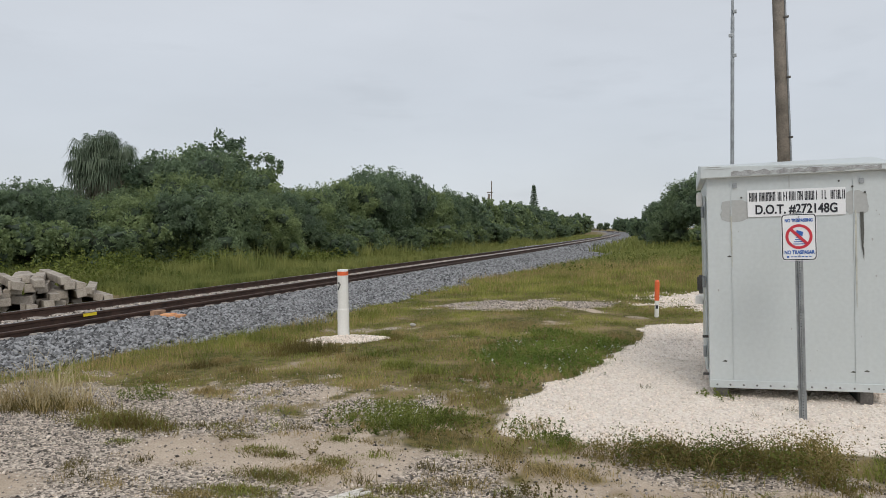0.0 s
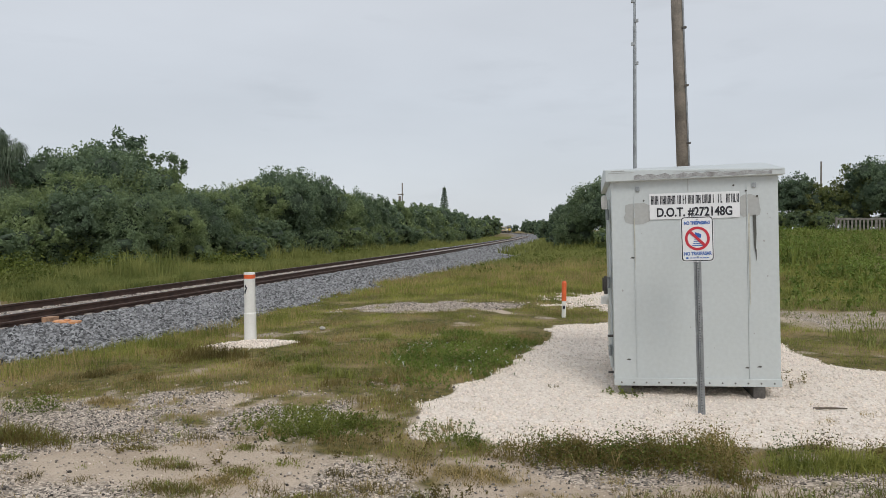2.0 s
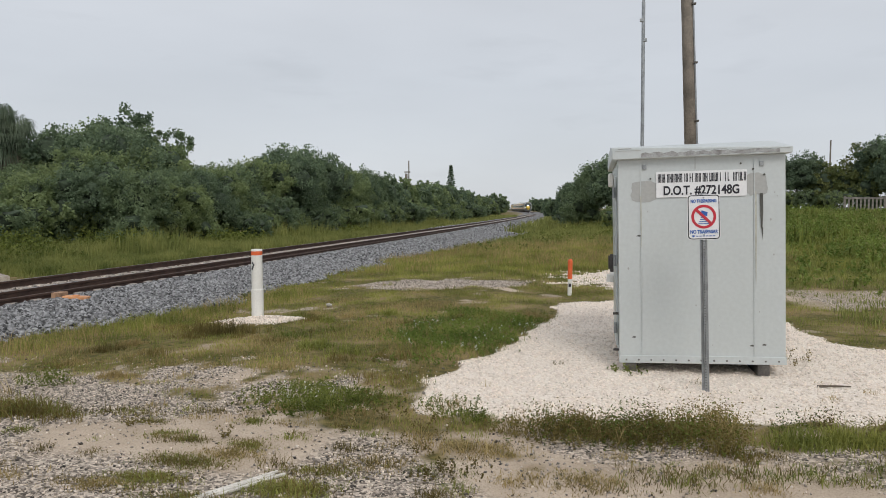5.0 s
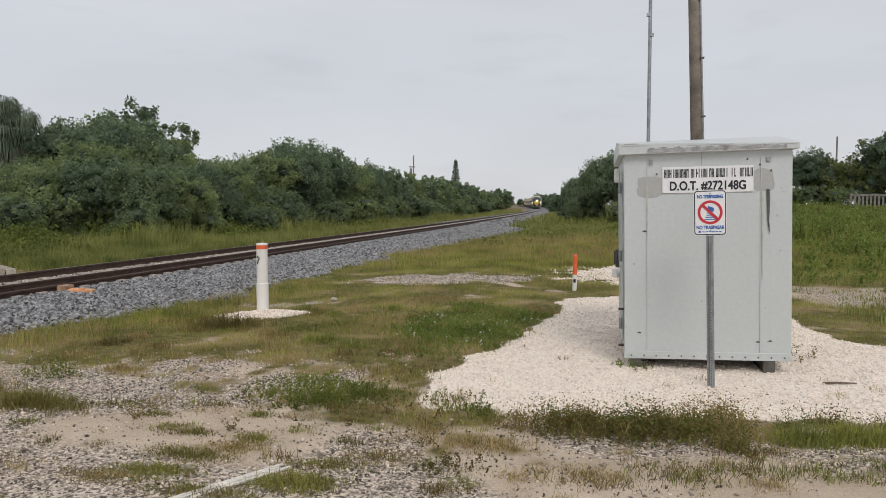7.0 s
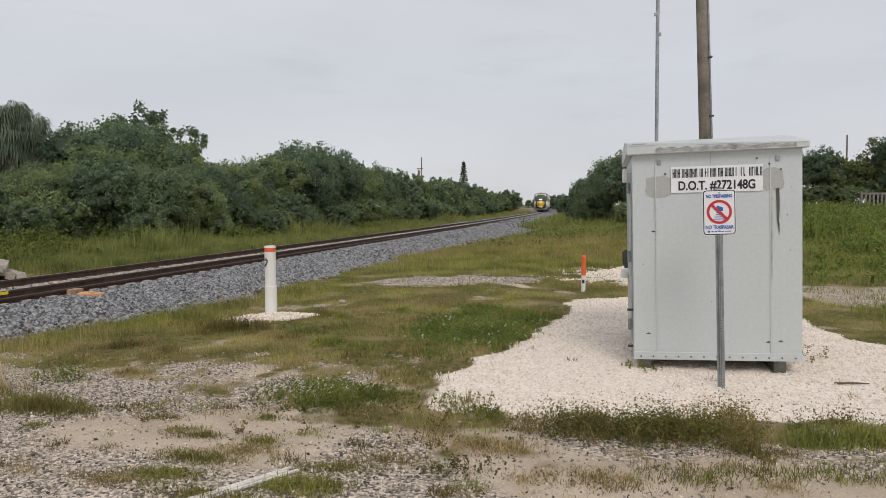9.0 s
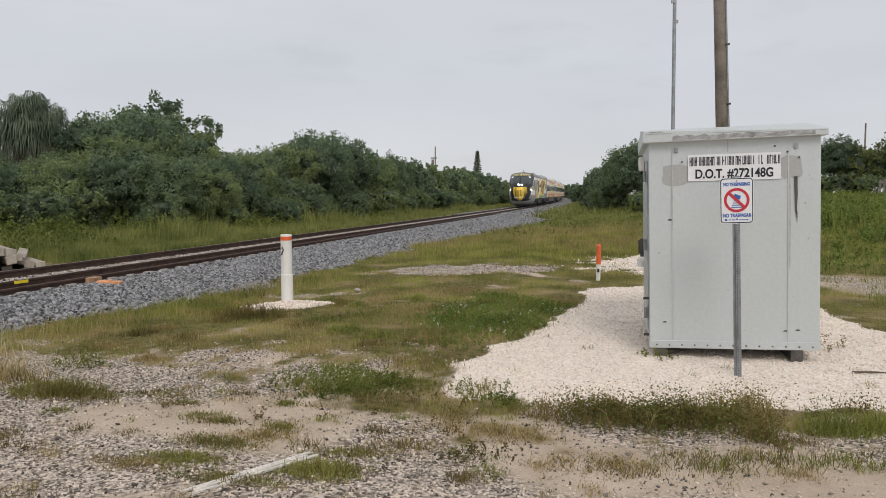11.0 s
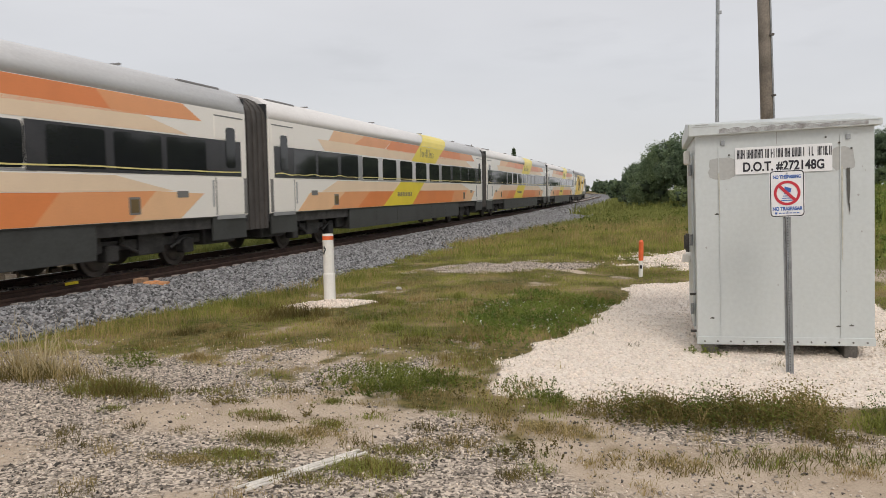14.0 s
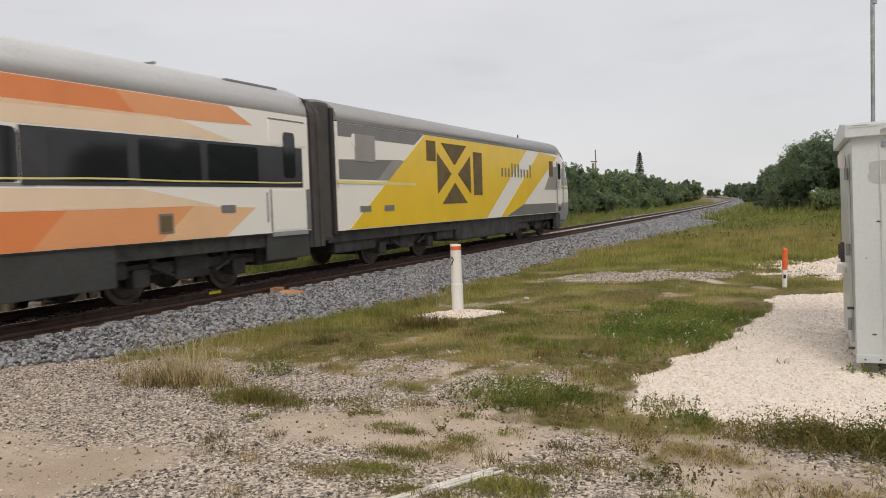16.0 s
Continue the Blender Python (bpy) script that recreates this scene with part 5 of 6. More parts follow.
def clump(x, y, rx, ry, n, height, material, label, category, width=0.004, bend=0.5, seed=0, name="grass_tuft"):
    return blades(name, n, (x - rx * 1.6, x + rx * 1.6, y - ry * 1.6, y + ry * 1.6), lambda a, b: np.exp(-(((a - x) / rx) ** 2 + ((b - y) / ry) ** 2) * 1.3), height, width, material, label, category, bend, 6, 0.03, seed)


CL = "clump of coarse grass growing on the sandy ground"
clump(-6.2, 6.25, 0.50, 0.30, 240, 0.62, M_STRAW, "large clump of tall dead straw-coloured grass", "grass", 0.0042, 0.9, 1)
clump(-6.2, 6.2, 0.55, 0.30, 260, 0.34, M_DRY, "dry tan grass at the foot of the tall clump", "grass", 0.004, 0.9, 9)
clump(-6.0, 6.1, 0.75, 0.26, 420, 0.20, M_BROWNWEED, CL, "grass", 0.004, 0.7, 2)
FRONT, LOWW = "browning weeds at the edge of the white gravel", "low weeds spreading on the ground"
# leafy green patch with small white flowers
for x, y, rx, ry, n, h, k in ((-2.62, 6.75, 0.42, 0.40, 15000, 0.15, 5), (-2.25, 6.50, 0.40, 0.34, 13000, 0.17, 6), (-2.45, 6.30, 0.34, 0.20, 9000, 0.17, 7), (-2.05, 6.75, 0.30, 0.25, 6000, 0.13, 17)):
    weedbed(x, y, rx, ry, n, h, M_WEED, LOWW, 0.022, k)
    clump(x, y, rx * 0.9, ry * 0.9, 150, h * 1.1, M_GRASS, "thin grass growing through low weeds", "grass", 0.0028, 0.8, k)
leafbed("weed_flowers", 420, (-3.0, -1.9, 6.4, 7.2), lambda x, y: np.exp(-(((x + 2.5) / 0.5) ** 2 + ((y - 6.75) / 0.35) ** 2)), 0.17, 0.018, M_FLOWER, "tiny white flowers on low weeds", "flowers", 18)
# edge of the shell rock
for x, y, rx, ry, n, h, k in ((-0.25, 5.92, 0.40, 0.22, 14000, 0.25, 10), (0.20, 5.95, 0.42, 0.24, 15000, 0.31, 11), (0.62, 6.02, 0.34, 0.24, 12000, 0.31, 12), (1.02, 6.20, 0.20, 0.26, 7000, 0.35, 13), (1.00, 5.75, 0.16, 0.14, 2400, 0.18, 14)):
    weedbed(x, y, rx, ry, n, h, M_BROWNWEED, FRONT, 0.019, k + 40)
    weedbed(x + 0.08, y, rx, ry, n // 2, h * 0.85, M_WEED, LOWW, 0.020, k)
    clump(x, y, rx, ry, 130, h * 0.9, M_DRY if k % 2 else M_BROWNWEED, "thin grass growing through low weeds", "grass", 0.0026, 0.8, k)
for x, y, rx, ry, n, h, k in ((1.55, 6.05, 0.30, 0.18, 380, 0.17, 20), (1.95, 6.10, 0.35, 0.20, 560, 0.19, 21), (2.45, 6.25, 0.45, 0.22, 560, 0.20, 22), (3.2, 6.5, 0.6, 0.3, 520, 0.2, 23)):
    clump(x, y, rx, ry, n, h, M_GRASS, "clump of green grass at the edge of the white gravel", "grass", 0.0034, 0.7, k)
    weedbed(x, y - 0.05, rx, ry * 0.8, n * 5, h * 0.6, M_WEED, LOWW, 0.020, k + 30)
for x, y, rx, ry, n, h, k in ((-0.92, 6.20, 0.30, 0.12, 5200, 0.13, 8), (-1.22, 6.55, 0.24, 0.20, 4000, 0.14, 9), (-1.22, 5.55, 0.20, 0.22, 4200, 0.17, 15), (-0.95, 4.95, 0.25, 0.18, 2600, 0.10, 16)):
    weedbed(x, y, rx, ry, n, h, M_WEED if k < 15 else M_BROWNWEED, LOWW, 0.019, k)
    clump(x, y, rx, ry, 110, h * 0.8, M_DRY if k % 2 else M_GRASS, "thin grass growing through low weeds", "grass", 0.0026, 0.8, k)
weedbed(-1.3, 10.6, 0.4, 1.2, 9000, 0.09, M_WEED, LOWW, 0.021, 19)
# flat mats of dry and green grass on the sand
MAT = "flat mat of dry grass on the sandy ground"
for x, y, rx, ry, n, h, k in ((-3.22, 5.32, 0.16, 0.07, 260, 0.05, 1), (-2.95, 5.25, 0.17, 0.07, 300, 0.05, 0), (-2.71, 5.84, 0.12, 0.09, 260, 0.05, 1), (-2.47, 5.22, 0.15, 0.10, 300, 0.06, 0), (-2.72, 4.78, 0.34, 0.15, 900, 0.055, 0), (-2.80, 4.43, 0.30, 0.09, 700, 0.06, 1),
                              (-2.50, 5.02, 0.24, 0.12, 560, 0.05, 2), (-3.0, 4.28, 0.34, 0.10, 700, 0.05, 2), (-1.45, 5.02, 0.30, 0.22, 300, 0.08, 2), (-1.75, 4.80, 0.30, 0.12, 420, 0.06, 0), (-1.80, 4.42, 0.24, 0.14, 760, 0.09, 1), (-3.55, 5.65, 0.20, 0.06, 260, 0.05, 0),
                              (-0.1, 4.9, 0.5, 0.2, 420, 0.07, 2), (-0.75, 5.45, 0.3, 0.16, 300, 0.09, 2), (0.5, 5.1, 0.5, 0.25, 460, 0.08, 0), (1.3, 5.3, 0.5, 0.2, 420, 0.10, 1), (-3.9, 5.9, 0.4, 0.1, 300, 0.06, 0), (-2.3, 4.15, 0.4, 0.10, 600, 0.06, 0), (2.2, 5.5, 0.6, 0.2, 420, 0.11, 1)):
    clump(x, y, rx, ry, n, h, (M_BROWNWEED, M_GRASS, M_DRY)[k], MAT, "grass", 0.0030, 1.1, int(abs(x * 100)))
    clump(x + 0.03, y, rx, ry, n // 2, h, (M_GRASS, M_BROWNWEED, M_BROWNWEED)[k], MAT, "grass", 0.0030, 1.1, int(abs(x * 100)) + 7)
clump(-4.75, 5.72, 0.50, 0.16, 700, 0.20, M_BROWNWEED, "swept clump of coarse brownish grass on gravel", "grass", 0.0034, 1.1, 61)
clump(-4.85, 5.75, 0.45, 0.15, 420, 0.20, M_GRASS, "swept clump of coarse green grass on gravel", "grass", 0.0034, 1.1, 62)
weedbed(-5.55, 6.95, 0.26, 0.22, 4200, 0.27, M_WEED, "low green weed growing at the edge of the gravel", 0.026, 63)
# brown and tan tufts over the lawn
rs = random.Random(123)
for i in range(46):
    x, y = rs.uniform(-6.4, -0.9), rs.uniform(7.4, 12.5)
    g = cover(np.array([x]), np.array([y]))
    if g[0][0] < 0.3:
        continue
    clump(x, y, rs.uniform(0.12, 0.38), rs.uniform(0.10, 0.26), rs.randint(120, 300), rs.uniform(0.09, 0.17), (M_BROWNWEED, M_GRASS, M_DRY, M_GRASS, M_BROWNWEED)[i % 5], "uneven tuft of longer grass in the lawn", "grass", 0.0032, 0.8, 700 + i)
clump(-5.35, 10.35, 0.55, 0.22, 700, 0.30, M_BROWNWEED, "patch of brown seeding grass before the marker post", "grass", 0.0034, 0.6, 64)
weedbed(0.42, 8.28, 0.22, 0.14, 1500, 0.10, M_WEED, "small green weeds against the foot of the cabinet", 0.022, 91)
weedbed(2.25, 9.1, 0.2, 0.3, 700, 0.18, M_BROWNWEED, "small straggling weeds beside the cabinet", 0.022, 92)
rs = random.Random(55)
for i in range(26):
    x = rs.uniform(-0.45, 1.35) if i < 16 else rs.uniform(1.5, 3.4)
    y = 6.02 + 0.22 * (x + 0.3) * 0.7 + rs.uniform(-0.2, 0.2)
    weedbed(x, y, rs.uniform(0.08, 0.17), rs.uniform(0.07, 0.13), 2600, rs.uniform(0.16, 0.30), (M_WEED, M_BROWNWEED, M_BROWNWEED)[i % 3], "bunchy weed at the edge of the white gravel", 0.018, 400 + i)
rs = random.Random(99)
for i in range(16):
    x, y = rs.uniform(-1.0, 3.2), rs.uniform(6.8, 9.5)
    if 0.2 < x < 2.1 and y > 8.2:
        continue
    clump(x, y, 0.06, 0.05, 16, 0.09, (M_DRY, M_BROWNWEED)[i % 2], "sparse sprigs growing through white gravel", "grass", 0.0026, 0.9, 300 + i)
rs = random.Random(77)
for i in range(110):
    x, y = rs.uniform(-4.6, 3.2), rs.uniform(3.6, 6.4)
    if float(pad_depth(np.array([x]), np.array([y]))[0]) > -0.1:
        continue
    k = rs.random()
    clump(x, y, rs.uniform(0.06, 0.2), rs.uniform(0.05, 0.12), rs.randint(25, 110), rs.uniform(0.04, 0.11), (M_DRY, M_BROWNWEED, M_DRY, M_GRASS, M_BROWNWEED)[i % 5], "sparse sprigs of dry grass on the sandy ground", "grass", 0.0026, 0.9, 100 + i)
for x, y, s in ((-1.88, 5.69, 1.1), (-1.65, 6.08, 1.25), (-1.25, 5.70, 1.2), (-3.6, 5.5, 0.5), (-2.7, 5.35, 0.5)):
    r = np.random.RandomState(int(s * 100))
    n = int(170 * s)
    a = r.uniform(0, 6.28, n)
    t = r.uniform(0.05, 1, n)
    st = r.randint(0, 9, n)
    c = np.stack([x + np.cos(st * 0.7) * t * 0.16 * s, y + np.sin(st * 0.7) * t * 0.16 * s, ground_z(np.full(n, x), np.full(n, y)) + t * 0.19 * s], 1) + r.normal(0, 0.008, (n, 3))
    v, f = leaves(r, c, np.tile((0, 0, 1.0), (n, 1)), 0.022)
    ob = mesh_object("small_weed", v, f, M_BROWNWEED)
    tagged(ob, "small brownish twiggy weed sprouting from the sand", "weed", kind="stuff")


# ---- train ----
M_TWHITE = mat("train_white", (0.91, 0.875, 0.81), 0.28, 0, 0.03, 1.2, 30, 0, (0.85, 0.81, 0.75))
M_TYELLOW = mat("train_yellow", (0.90, 0.60, 0.035), 0.3, 0, 0.03, 1.2, 30)
M_TLEMON = mat("train_lemon", (0.88, 0.70, 0.06), 0.3, 0, 0.03, 1.2, 30)
M_TPALE = mat("train_pale_yellow", (0.80, 0.70, 0.28), 0.3, 0, 0.03, 1.2, 30)
M_TORANGE = mat("train_orange", (0.84, 0.27, 0.09), 0.3, 0, 0.03, 1.2, 30)
M_TCORAL = mat("train_coral", (0.86, 0.38, 0.17), 0.3, 0, 0.03, 1.2, 30)
M_TPEACH = mat("train_peach", (0.90, 0.56, 0.32), 0.3, 0, 0.03, 1.2, 30)
M_TSAND = mat("train_sand", (0.90, 0.70, 0.50), 0.3, 0, 0.03, 1.2, 30)
M_TPILLAR = mat("train_pillar", (0.66, 0.66, 0.66), 0.35, 0.1, 0.05, 1.2, 30)
M_TGREY = mat("train_grey", (0.20, 0.195, 0.19), 0.35, 0, 0.05, 1.2, 30)
M_TTAUPE = mat("train_taupe", (0.33, 0.31, 0.29), 0.35, 0, 0.05, 1.2, 30)
M_TGREEN = mat("train_green", (0.16, 0.38, 0.15), 0.35, 0, 0.05, 1.2, 30)
M_TLOCOROOF = mat("locomotive_roof", (0.36, 0.36, 0.365), 0.4, 0.2, 0.07, 1.5, 20, 0, (0.28, 0.28, 0.28))
M_TBAND = mat("window_band_black", (0.045, 0.045, 0.050), 0.25, 0, 0.1, 2, 30)
# base lighter than the other glass: the sky's reflection is put into the colour
M_TWIND = mat("sky_toned_windshield", (0.075, 0.09, 0.09), 0.08, 0, 0.1, 2, 30)
M_TSKIRT = mat("train_skirt", (0.055, 0.058, 0.056), 0.5, 0.1, 0.15, 1.5, 20, 0, (0.032, 0.031, 0.029))
M_TBELLOWS = mat("bellows_rubber", (0.075, 0.066, 0.060), 0.7, 0, 0.15, 2, 30)
M_TROOF = mat("train_roof", (0.76, 0.75, 0.74), 0.4, 0.1, 0.07, 1.5, 20, 0, (0.64, 0.63, 0.62))
M_TSILVER = mat("train_silver", (0.33, 0.335, 0.34), 0.4, 0.15, 0.05, 2, 30)
M_TBLACK = mat("train_black", (0.022, 0.022, 0.024), 0.3, 0, 0.1, 2, 30)
M_TNOSE = mat("train_nose_black", (0.020, 0.021, 0.024), 0.42, 0, 0.06, 2, 30)
M_TGLASS = mat("tinted_glass", (0.018, 0.02, 0.022), 0.06, 0, 0.05, 2, 30)
M_TGRILLE = mat("brown_grille", (0.17, 0.115, 0.045), 0.6, 0.2, 0.15, 3, 80)
M_TUNDER = mat("underframe_black", (0.070, 0.066, 0.062), 0.7, 0.2, 0.25, 3, 30)
M_TWHEEL = mat("wheel_steel", (0.10, 0.085, 0.075), 0.5, 0.6, 0.2, 4, 30)
M_LAMP = mat("headlamp_glow", (1.0, 0.95, 0.82), 0.3, 0, 0, emit=14.0)
M_DITCH = mat("ditch_lamp_glow", (1.0, 0.97, 0.90), 0.3, 0, 0, emit=16.0)
M_LETTER = mat("grey_lettering", (0.22, 0.19, 0.12), 0.5, 0, 0.05)
M_NUMBER = mat("number_glow", (0.9, 0.92, 0.95), 0.3, 0, 0, emit=0.9)
HW = 1.53


def skin(name, parent, outline, material, side, layer, label=""):
    """A painted or glazed panel on the side of a car: outline in (along, height), a few millimetres proud per layer."""
    a = side * (HW - 0.004)
    b = side * (HW + 0.004 * layer)
    return part(name, prism(bmesh.new(), outline, (a, b), "x"), material, parent, label)


def rect(a, b, z0, z1, cut=0.0):
    if not cut:
        return [(a, z0), (b, z0), (b, z1), (a, z1)]
    c = cut
    return [(a + c, z0), (b - c, z0), (b - c * 0.3, z0 + c * 0.3), (b, z0 + c), (b, z1 - c), (b - c * 0.3, z1 - c * 0.3), (b - c, z1), (a + c, z1), (a + c * 0.3, z1 - c * 0.3), (a, z1 - c), (a, z0 + c), (a + c * 0.3, z0 + c * 0.3)]


def roof_profile(top, shoulder):
    pts = []
    for i in range(13):
        a = math.pi * i / 12
        pts.append((HW * math.copysign(abs(math.cos(a)) ** 0.62, math.cos(a)), shoulder + (top - shoulder) * math.sin(a) ** 0.85))
    return pts


def lettering(parent, a, z, length, height, side, layer, forward=1):
    """The brand lettering as plain bars in its colour."""
    bm = bmesh.new()
    step = length / 10
    for i in range(10):
        tall = i in (0, 4, 5, 6)
        prism(bm, rect(a + i * step, a + i * step + step * 0.34, z, z + height * (1.0 if tall else 0.62)), (side * (HW - 0.003), side * (HW + 0.004 * layer)), "x")
    return tagged(part("lettering_bars", bm, M_LETTER, parent), kind="stuff")


def bogie(parent, y, wheelbase=2.7, r=0.46):
    root = new("bogie", None)
    bm = bmesh.new()
    for s in (-1, 1):
        box(bm, s * 1.02 - 0.09, s * 1.02 + 0.09, -wheelbase / 2 - 0.55, wheelbase / 2 + 0.55, 0.50, 0.70, 0.02)
        box(bm, s * 1.04 - 0.12, s * 1.04 + 0.12, -0.42, 0.42, 0.36, 0.92, 0.03)
        for w in (-1, 1):
            box(bm, s * 1.08 - 0.12, s * 1.08 + 0.12, w * wheelbase / 2 - 0.18, w * wheelbase / 2 + 0.18, 0.30, 0.62, 0.04)
            rod(bm, (s * 1.08, w * (wheelbase / 2 - 0.35), 0.62), (s * 1.08, w * (wheelbase / 2 - 0.35), 0.92), 0.085, n=10)
            rod(bm, (s * 1.2, w * 0.55, 0.45), (s * 1.2, w * 1.05, 0.66), 0.035, n=8)
    box(bm, -0.66, 0.66, -wheelbase / 2 - 0.5, wheelbase / 2 + 0.5, 0.30, 0.95)
    box(bm, -1.0, 1.0, -0.3, 0.3, 0.45, 0.9)
    me = bpy.data.meshes.new("bogie")
    bm.to_mesh(me)
    bm.free()
    me.materials.append(M_TUNDER)
    root.data = None
    bpy.data.objects.remove(root)
    root = new("bogie", me)
    root.parent = parent
    root.location = (0, y, 0)
    for w in (-1, 1):
        bm = bmesh.new()
        for s in (-1, 1):
            rod(bm, (s * 0.69, 0, 0), (s * 0.80, 0, 0), r, r * 0.99, 24)
            rod(bm, (s * 0.80, 0, 0), (s * 0.83, 0, 0), r * 0.78, r * 0.70, 24)
        rod(bm, (-0.8, 0, 0), (0.8, 0, 0), 0.09, n=10)
        o = part("wheelset", bm, M_TWHEEL, root)
        o.location = (0, w * wheelbase / 2, r)
    return root


def car_shell(root, y0, y1, top, shoulder, bottom, material, roof_material):
    bm = bmesh.new()
    prism(bm, [(-HW, bottom), (HW, bottom), (HW, shoulder), (-HW, shoulder)], (y0, y1), "y")
    part("body", bm, material, root)
    bm = bmesh.new()
    prism(bm, roof_profile(top, shoulder), (y0, y1), "y")
    for f in bm.faces:
        f.smooth = len(f.verts) == 4
    return part("roof", bm, roof_material, root)


def yellow_line(root, s0, s1, z, side, mt, amp=0.03, layer=3):
    """The thin hand-drawn line that runs along the cars."""
    bm = bmesh.new()
    n = 26
    b = side * (HW + 0.004 * layer)
    prev = None
    for i in range(n + 1):
        y = s0 + (s1 - s0) * i / n
        zz = z + amp * math.sin(i * 1.1) * math.sin(i * 0.37 + 1)
        a = [bm.verts.new((b, y, zz - 0.014)), bm.verts.new((b, y, zz + 0.014))]
        if prev:
            bm.faces.new((prev[0], a[0], a[1], prev[1]))
        prev = a
    return part("pinstripe", bm, mt, root)


def coach(label):
    """A passenger coach, its middle at the origin, 25.9 m between couplings."""
    root = tagged(empty("train_coach"), label, "train car", "passenger train")
    L = 12.36
    car_shell(root, -L, L, 4.22, 3.52, 1.06, M_TWHITE, M_TROOF)
    part("underframe", boxed(-1.40, 1.40, -6.9, 6.9, 0.40, 1.06, 0.05), M_TUNDER, root)
    part("sill", boxed(-1.45, 1.45, -L + 0.05, L - 0.05, 0.80, 1.058), M_TUNDER, root)
    for side in (-1, 1):
        x0, x1 = sorted((side * 1.46, side * 1.515))
        bm = boxed(x0, x1, -7.05, 7.05, 0.40, 1.05, 0.012)
        part("skirt", bm, M_TSKIRT, root, "dark grey skirt panel")
        for y0, y1 in ((-12.3, -10.85), (10.85, 12.3)):
            part("skirt", boxed(x0, x1, y0, y1, 0.52, 1.05, 0.012), M_TSKIRT, root)
        for y in (-4.6, -2.3, 0.0, 2.3, 4.6):
            part("skirt_seam", boxed(*sorted((side * 1.514, side * 1.519)), y - 0.012, y + 0.012, 0.44, 1.02), M_TBLACK, root)
    for y in (-9.1, 9.1):
        bogie(root, y, 2.5)
    for y0, y1 in ((-12.3, -10.95), (10.95, 12.3)):
        part("coupler_gear", boxed(-1.2, 1.2, y0, y1, 0.42, 0.88, 0.05), M_TUNDER, root)
    for y0, y1 in ((-7.5, -6.7), (6.7, 7.5)):
        part("brake_gear", boxed(-1.25, 1.25, y0, y1, 0.48, 0.9, 0.05), M_TUNDER, root)
    for y0, y1 in ((-L - 0.05, -L), (L, L + 0.05)):
        part("end_wall", boxed(-1.49, 1.49, y0, y1, 0.9, 3.9, 0.01), M_TNOSE, root)
    for y0, y1 in ((-12.97, -L - 0.05), (L + 0.05, 12.97)):
        outline = [(p, q - 0.06) for p, q in [(-HW, 0.75), (HW, 0.75)] + roof_profile(4.20, 3.50)]
        for k in range(4):
            ya, yb = y0 + (y1 - y0) * k / 4, y0 + (y1 - y0) * (k + 1) / 4
            fold = prism(bmesh.new(), [(p * (0.965 if k % 2 else 0.945), q) for p, q in outline], (ya + 0.002, yb - 0.002), "y")
            part("bellows_fold", fold, M_TBELLOWS, root, "dark rubber gangway bellows")
    for y in (-11.0, 11.0):
        part("roof_hatch", boxed(0.62, 1.20, y - 0.8, y + 0.8, 3.90, 4.115, 0.03), M_TGREY, root)
    for y in (-8.7, -3, 3, 8.7):
        part("roof_joint", boxed(-0.9, 0.9, y - 0.02, y + 0.02, 4.19, 4.232), M_TGREY, root)
    for y in (-5.5, -1.8, 1.8):
        part("roof_stub", boxed(-0.12, 0.12, y - 0.12, y + 0.12, 4.2, 4.29, 0.02), M_TBLACK, root)
    for side in (1, -1):
        # colour fields
        skin("stripe", root, [(-8.9, 2.86), (10.0, 2.86), (8.4, 3.18), (-9.4, 3.18)], M_TSAND, side, 1)
        skin("stripe", root, [(-8.6, 3.18), (-6.6, 3.18), (-5.6, 3.51), (-8.2, 3.51)], M_TPEACH, side, 1)
        skin("stripe", root, [(-6.6, 3.18), (-3.6, 3.18), (-2.8, 3.51), (-5.6, 3.51)], M_TCORAL, side, 1)
        skin("stripe", root, [(-3.6, 3.14), (0.3, 3.14), (0.9, 3.51), (-2.8, 3.51)], M_TORANGE, side, 1)
        skin("stripe", root, [(3.2, 3.08), (7.6, 3.14), (7.2, 3.51), (3.9, 3.51)], M_TORANGE, side, 1)
        skin("stripe", root, [(7.6, 3.14), (10.5, 3.20), (9.8, 3.51), (7.2, 3.51)], M_TCORAL, side, 1)
        skin("stripe", root, [(-0.5, 2.84), (2.9, 2.84), (4.25, 3.515), (0.65, 3.515)], M_TLEMON, side, 2, "lemon yellow field")
        skin("stripe", root, [(-3.9, 1.08), (-0.5, 1.08), (1.2, 1.98), (-1.9, 1.98)], M_TLEMON, side, 2, "lemon yellow field")
        skin("stripe", root, [(-10.8, 1.08), (-8.6, 1.08), (-7.4, 1.62), (-10.0, 1.60)], M_TPEACH, side, 1)
        skin("stripe", root, [(-8.6, 1.08), (-6.4, 1.08), (-5.2, 1.62), (-7.4, 1.62)], M_TCORAL, side, 1)
        skin("stripe", root, [(-6.4, 1.08), (-3.4, 1.08), (-2.4, 1.62), (-5.2, 1.62)], M_TORANGE, side, 1)
        skin("stripe", root, [(-0.6, 1.08), (5.6, 1.08), (6.2, 1.64), (0.5, 1.64)], M_TORANGE, side, 1)
        skin("stripe", root, [(5.6, 1.08), (8.0, 1.08), (8.8, 1.66), (6.2, 1.64)], M_TCORAL, side, 1)
        skin("stripe", root, [(8.0, 1.08), (9.6, 1.08), (10.5, 1.60), (8.8, 1.66)], M_TPEACH, side, 1)
        skin("stripe", root, [(0.4, 1.64), (9.4, 1.66), (7.6, 1.96), (1.0, 1.96)], M_TSAND, side, 1)
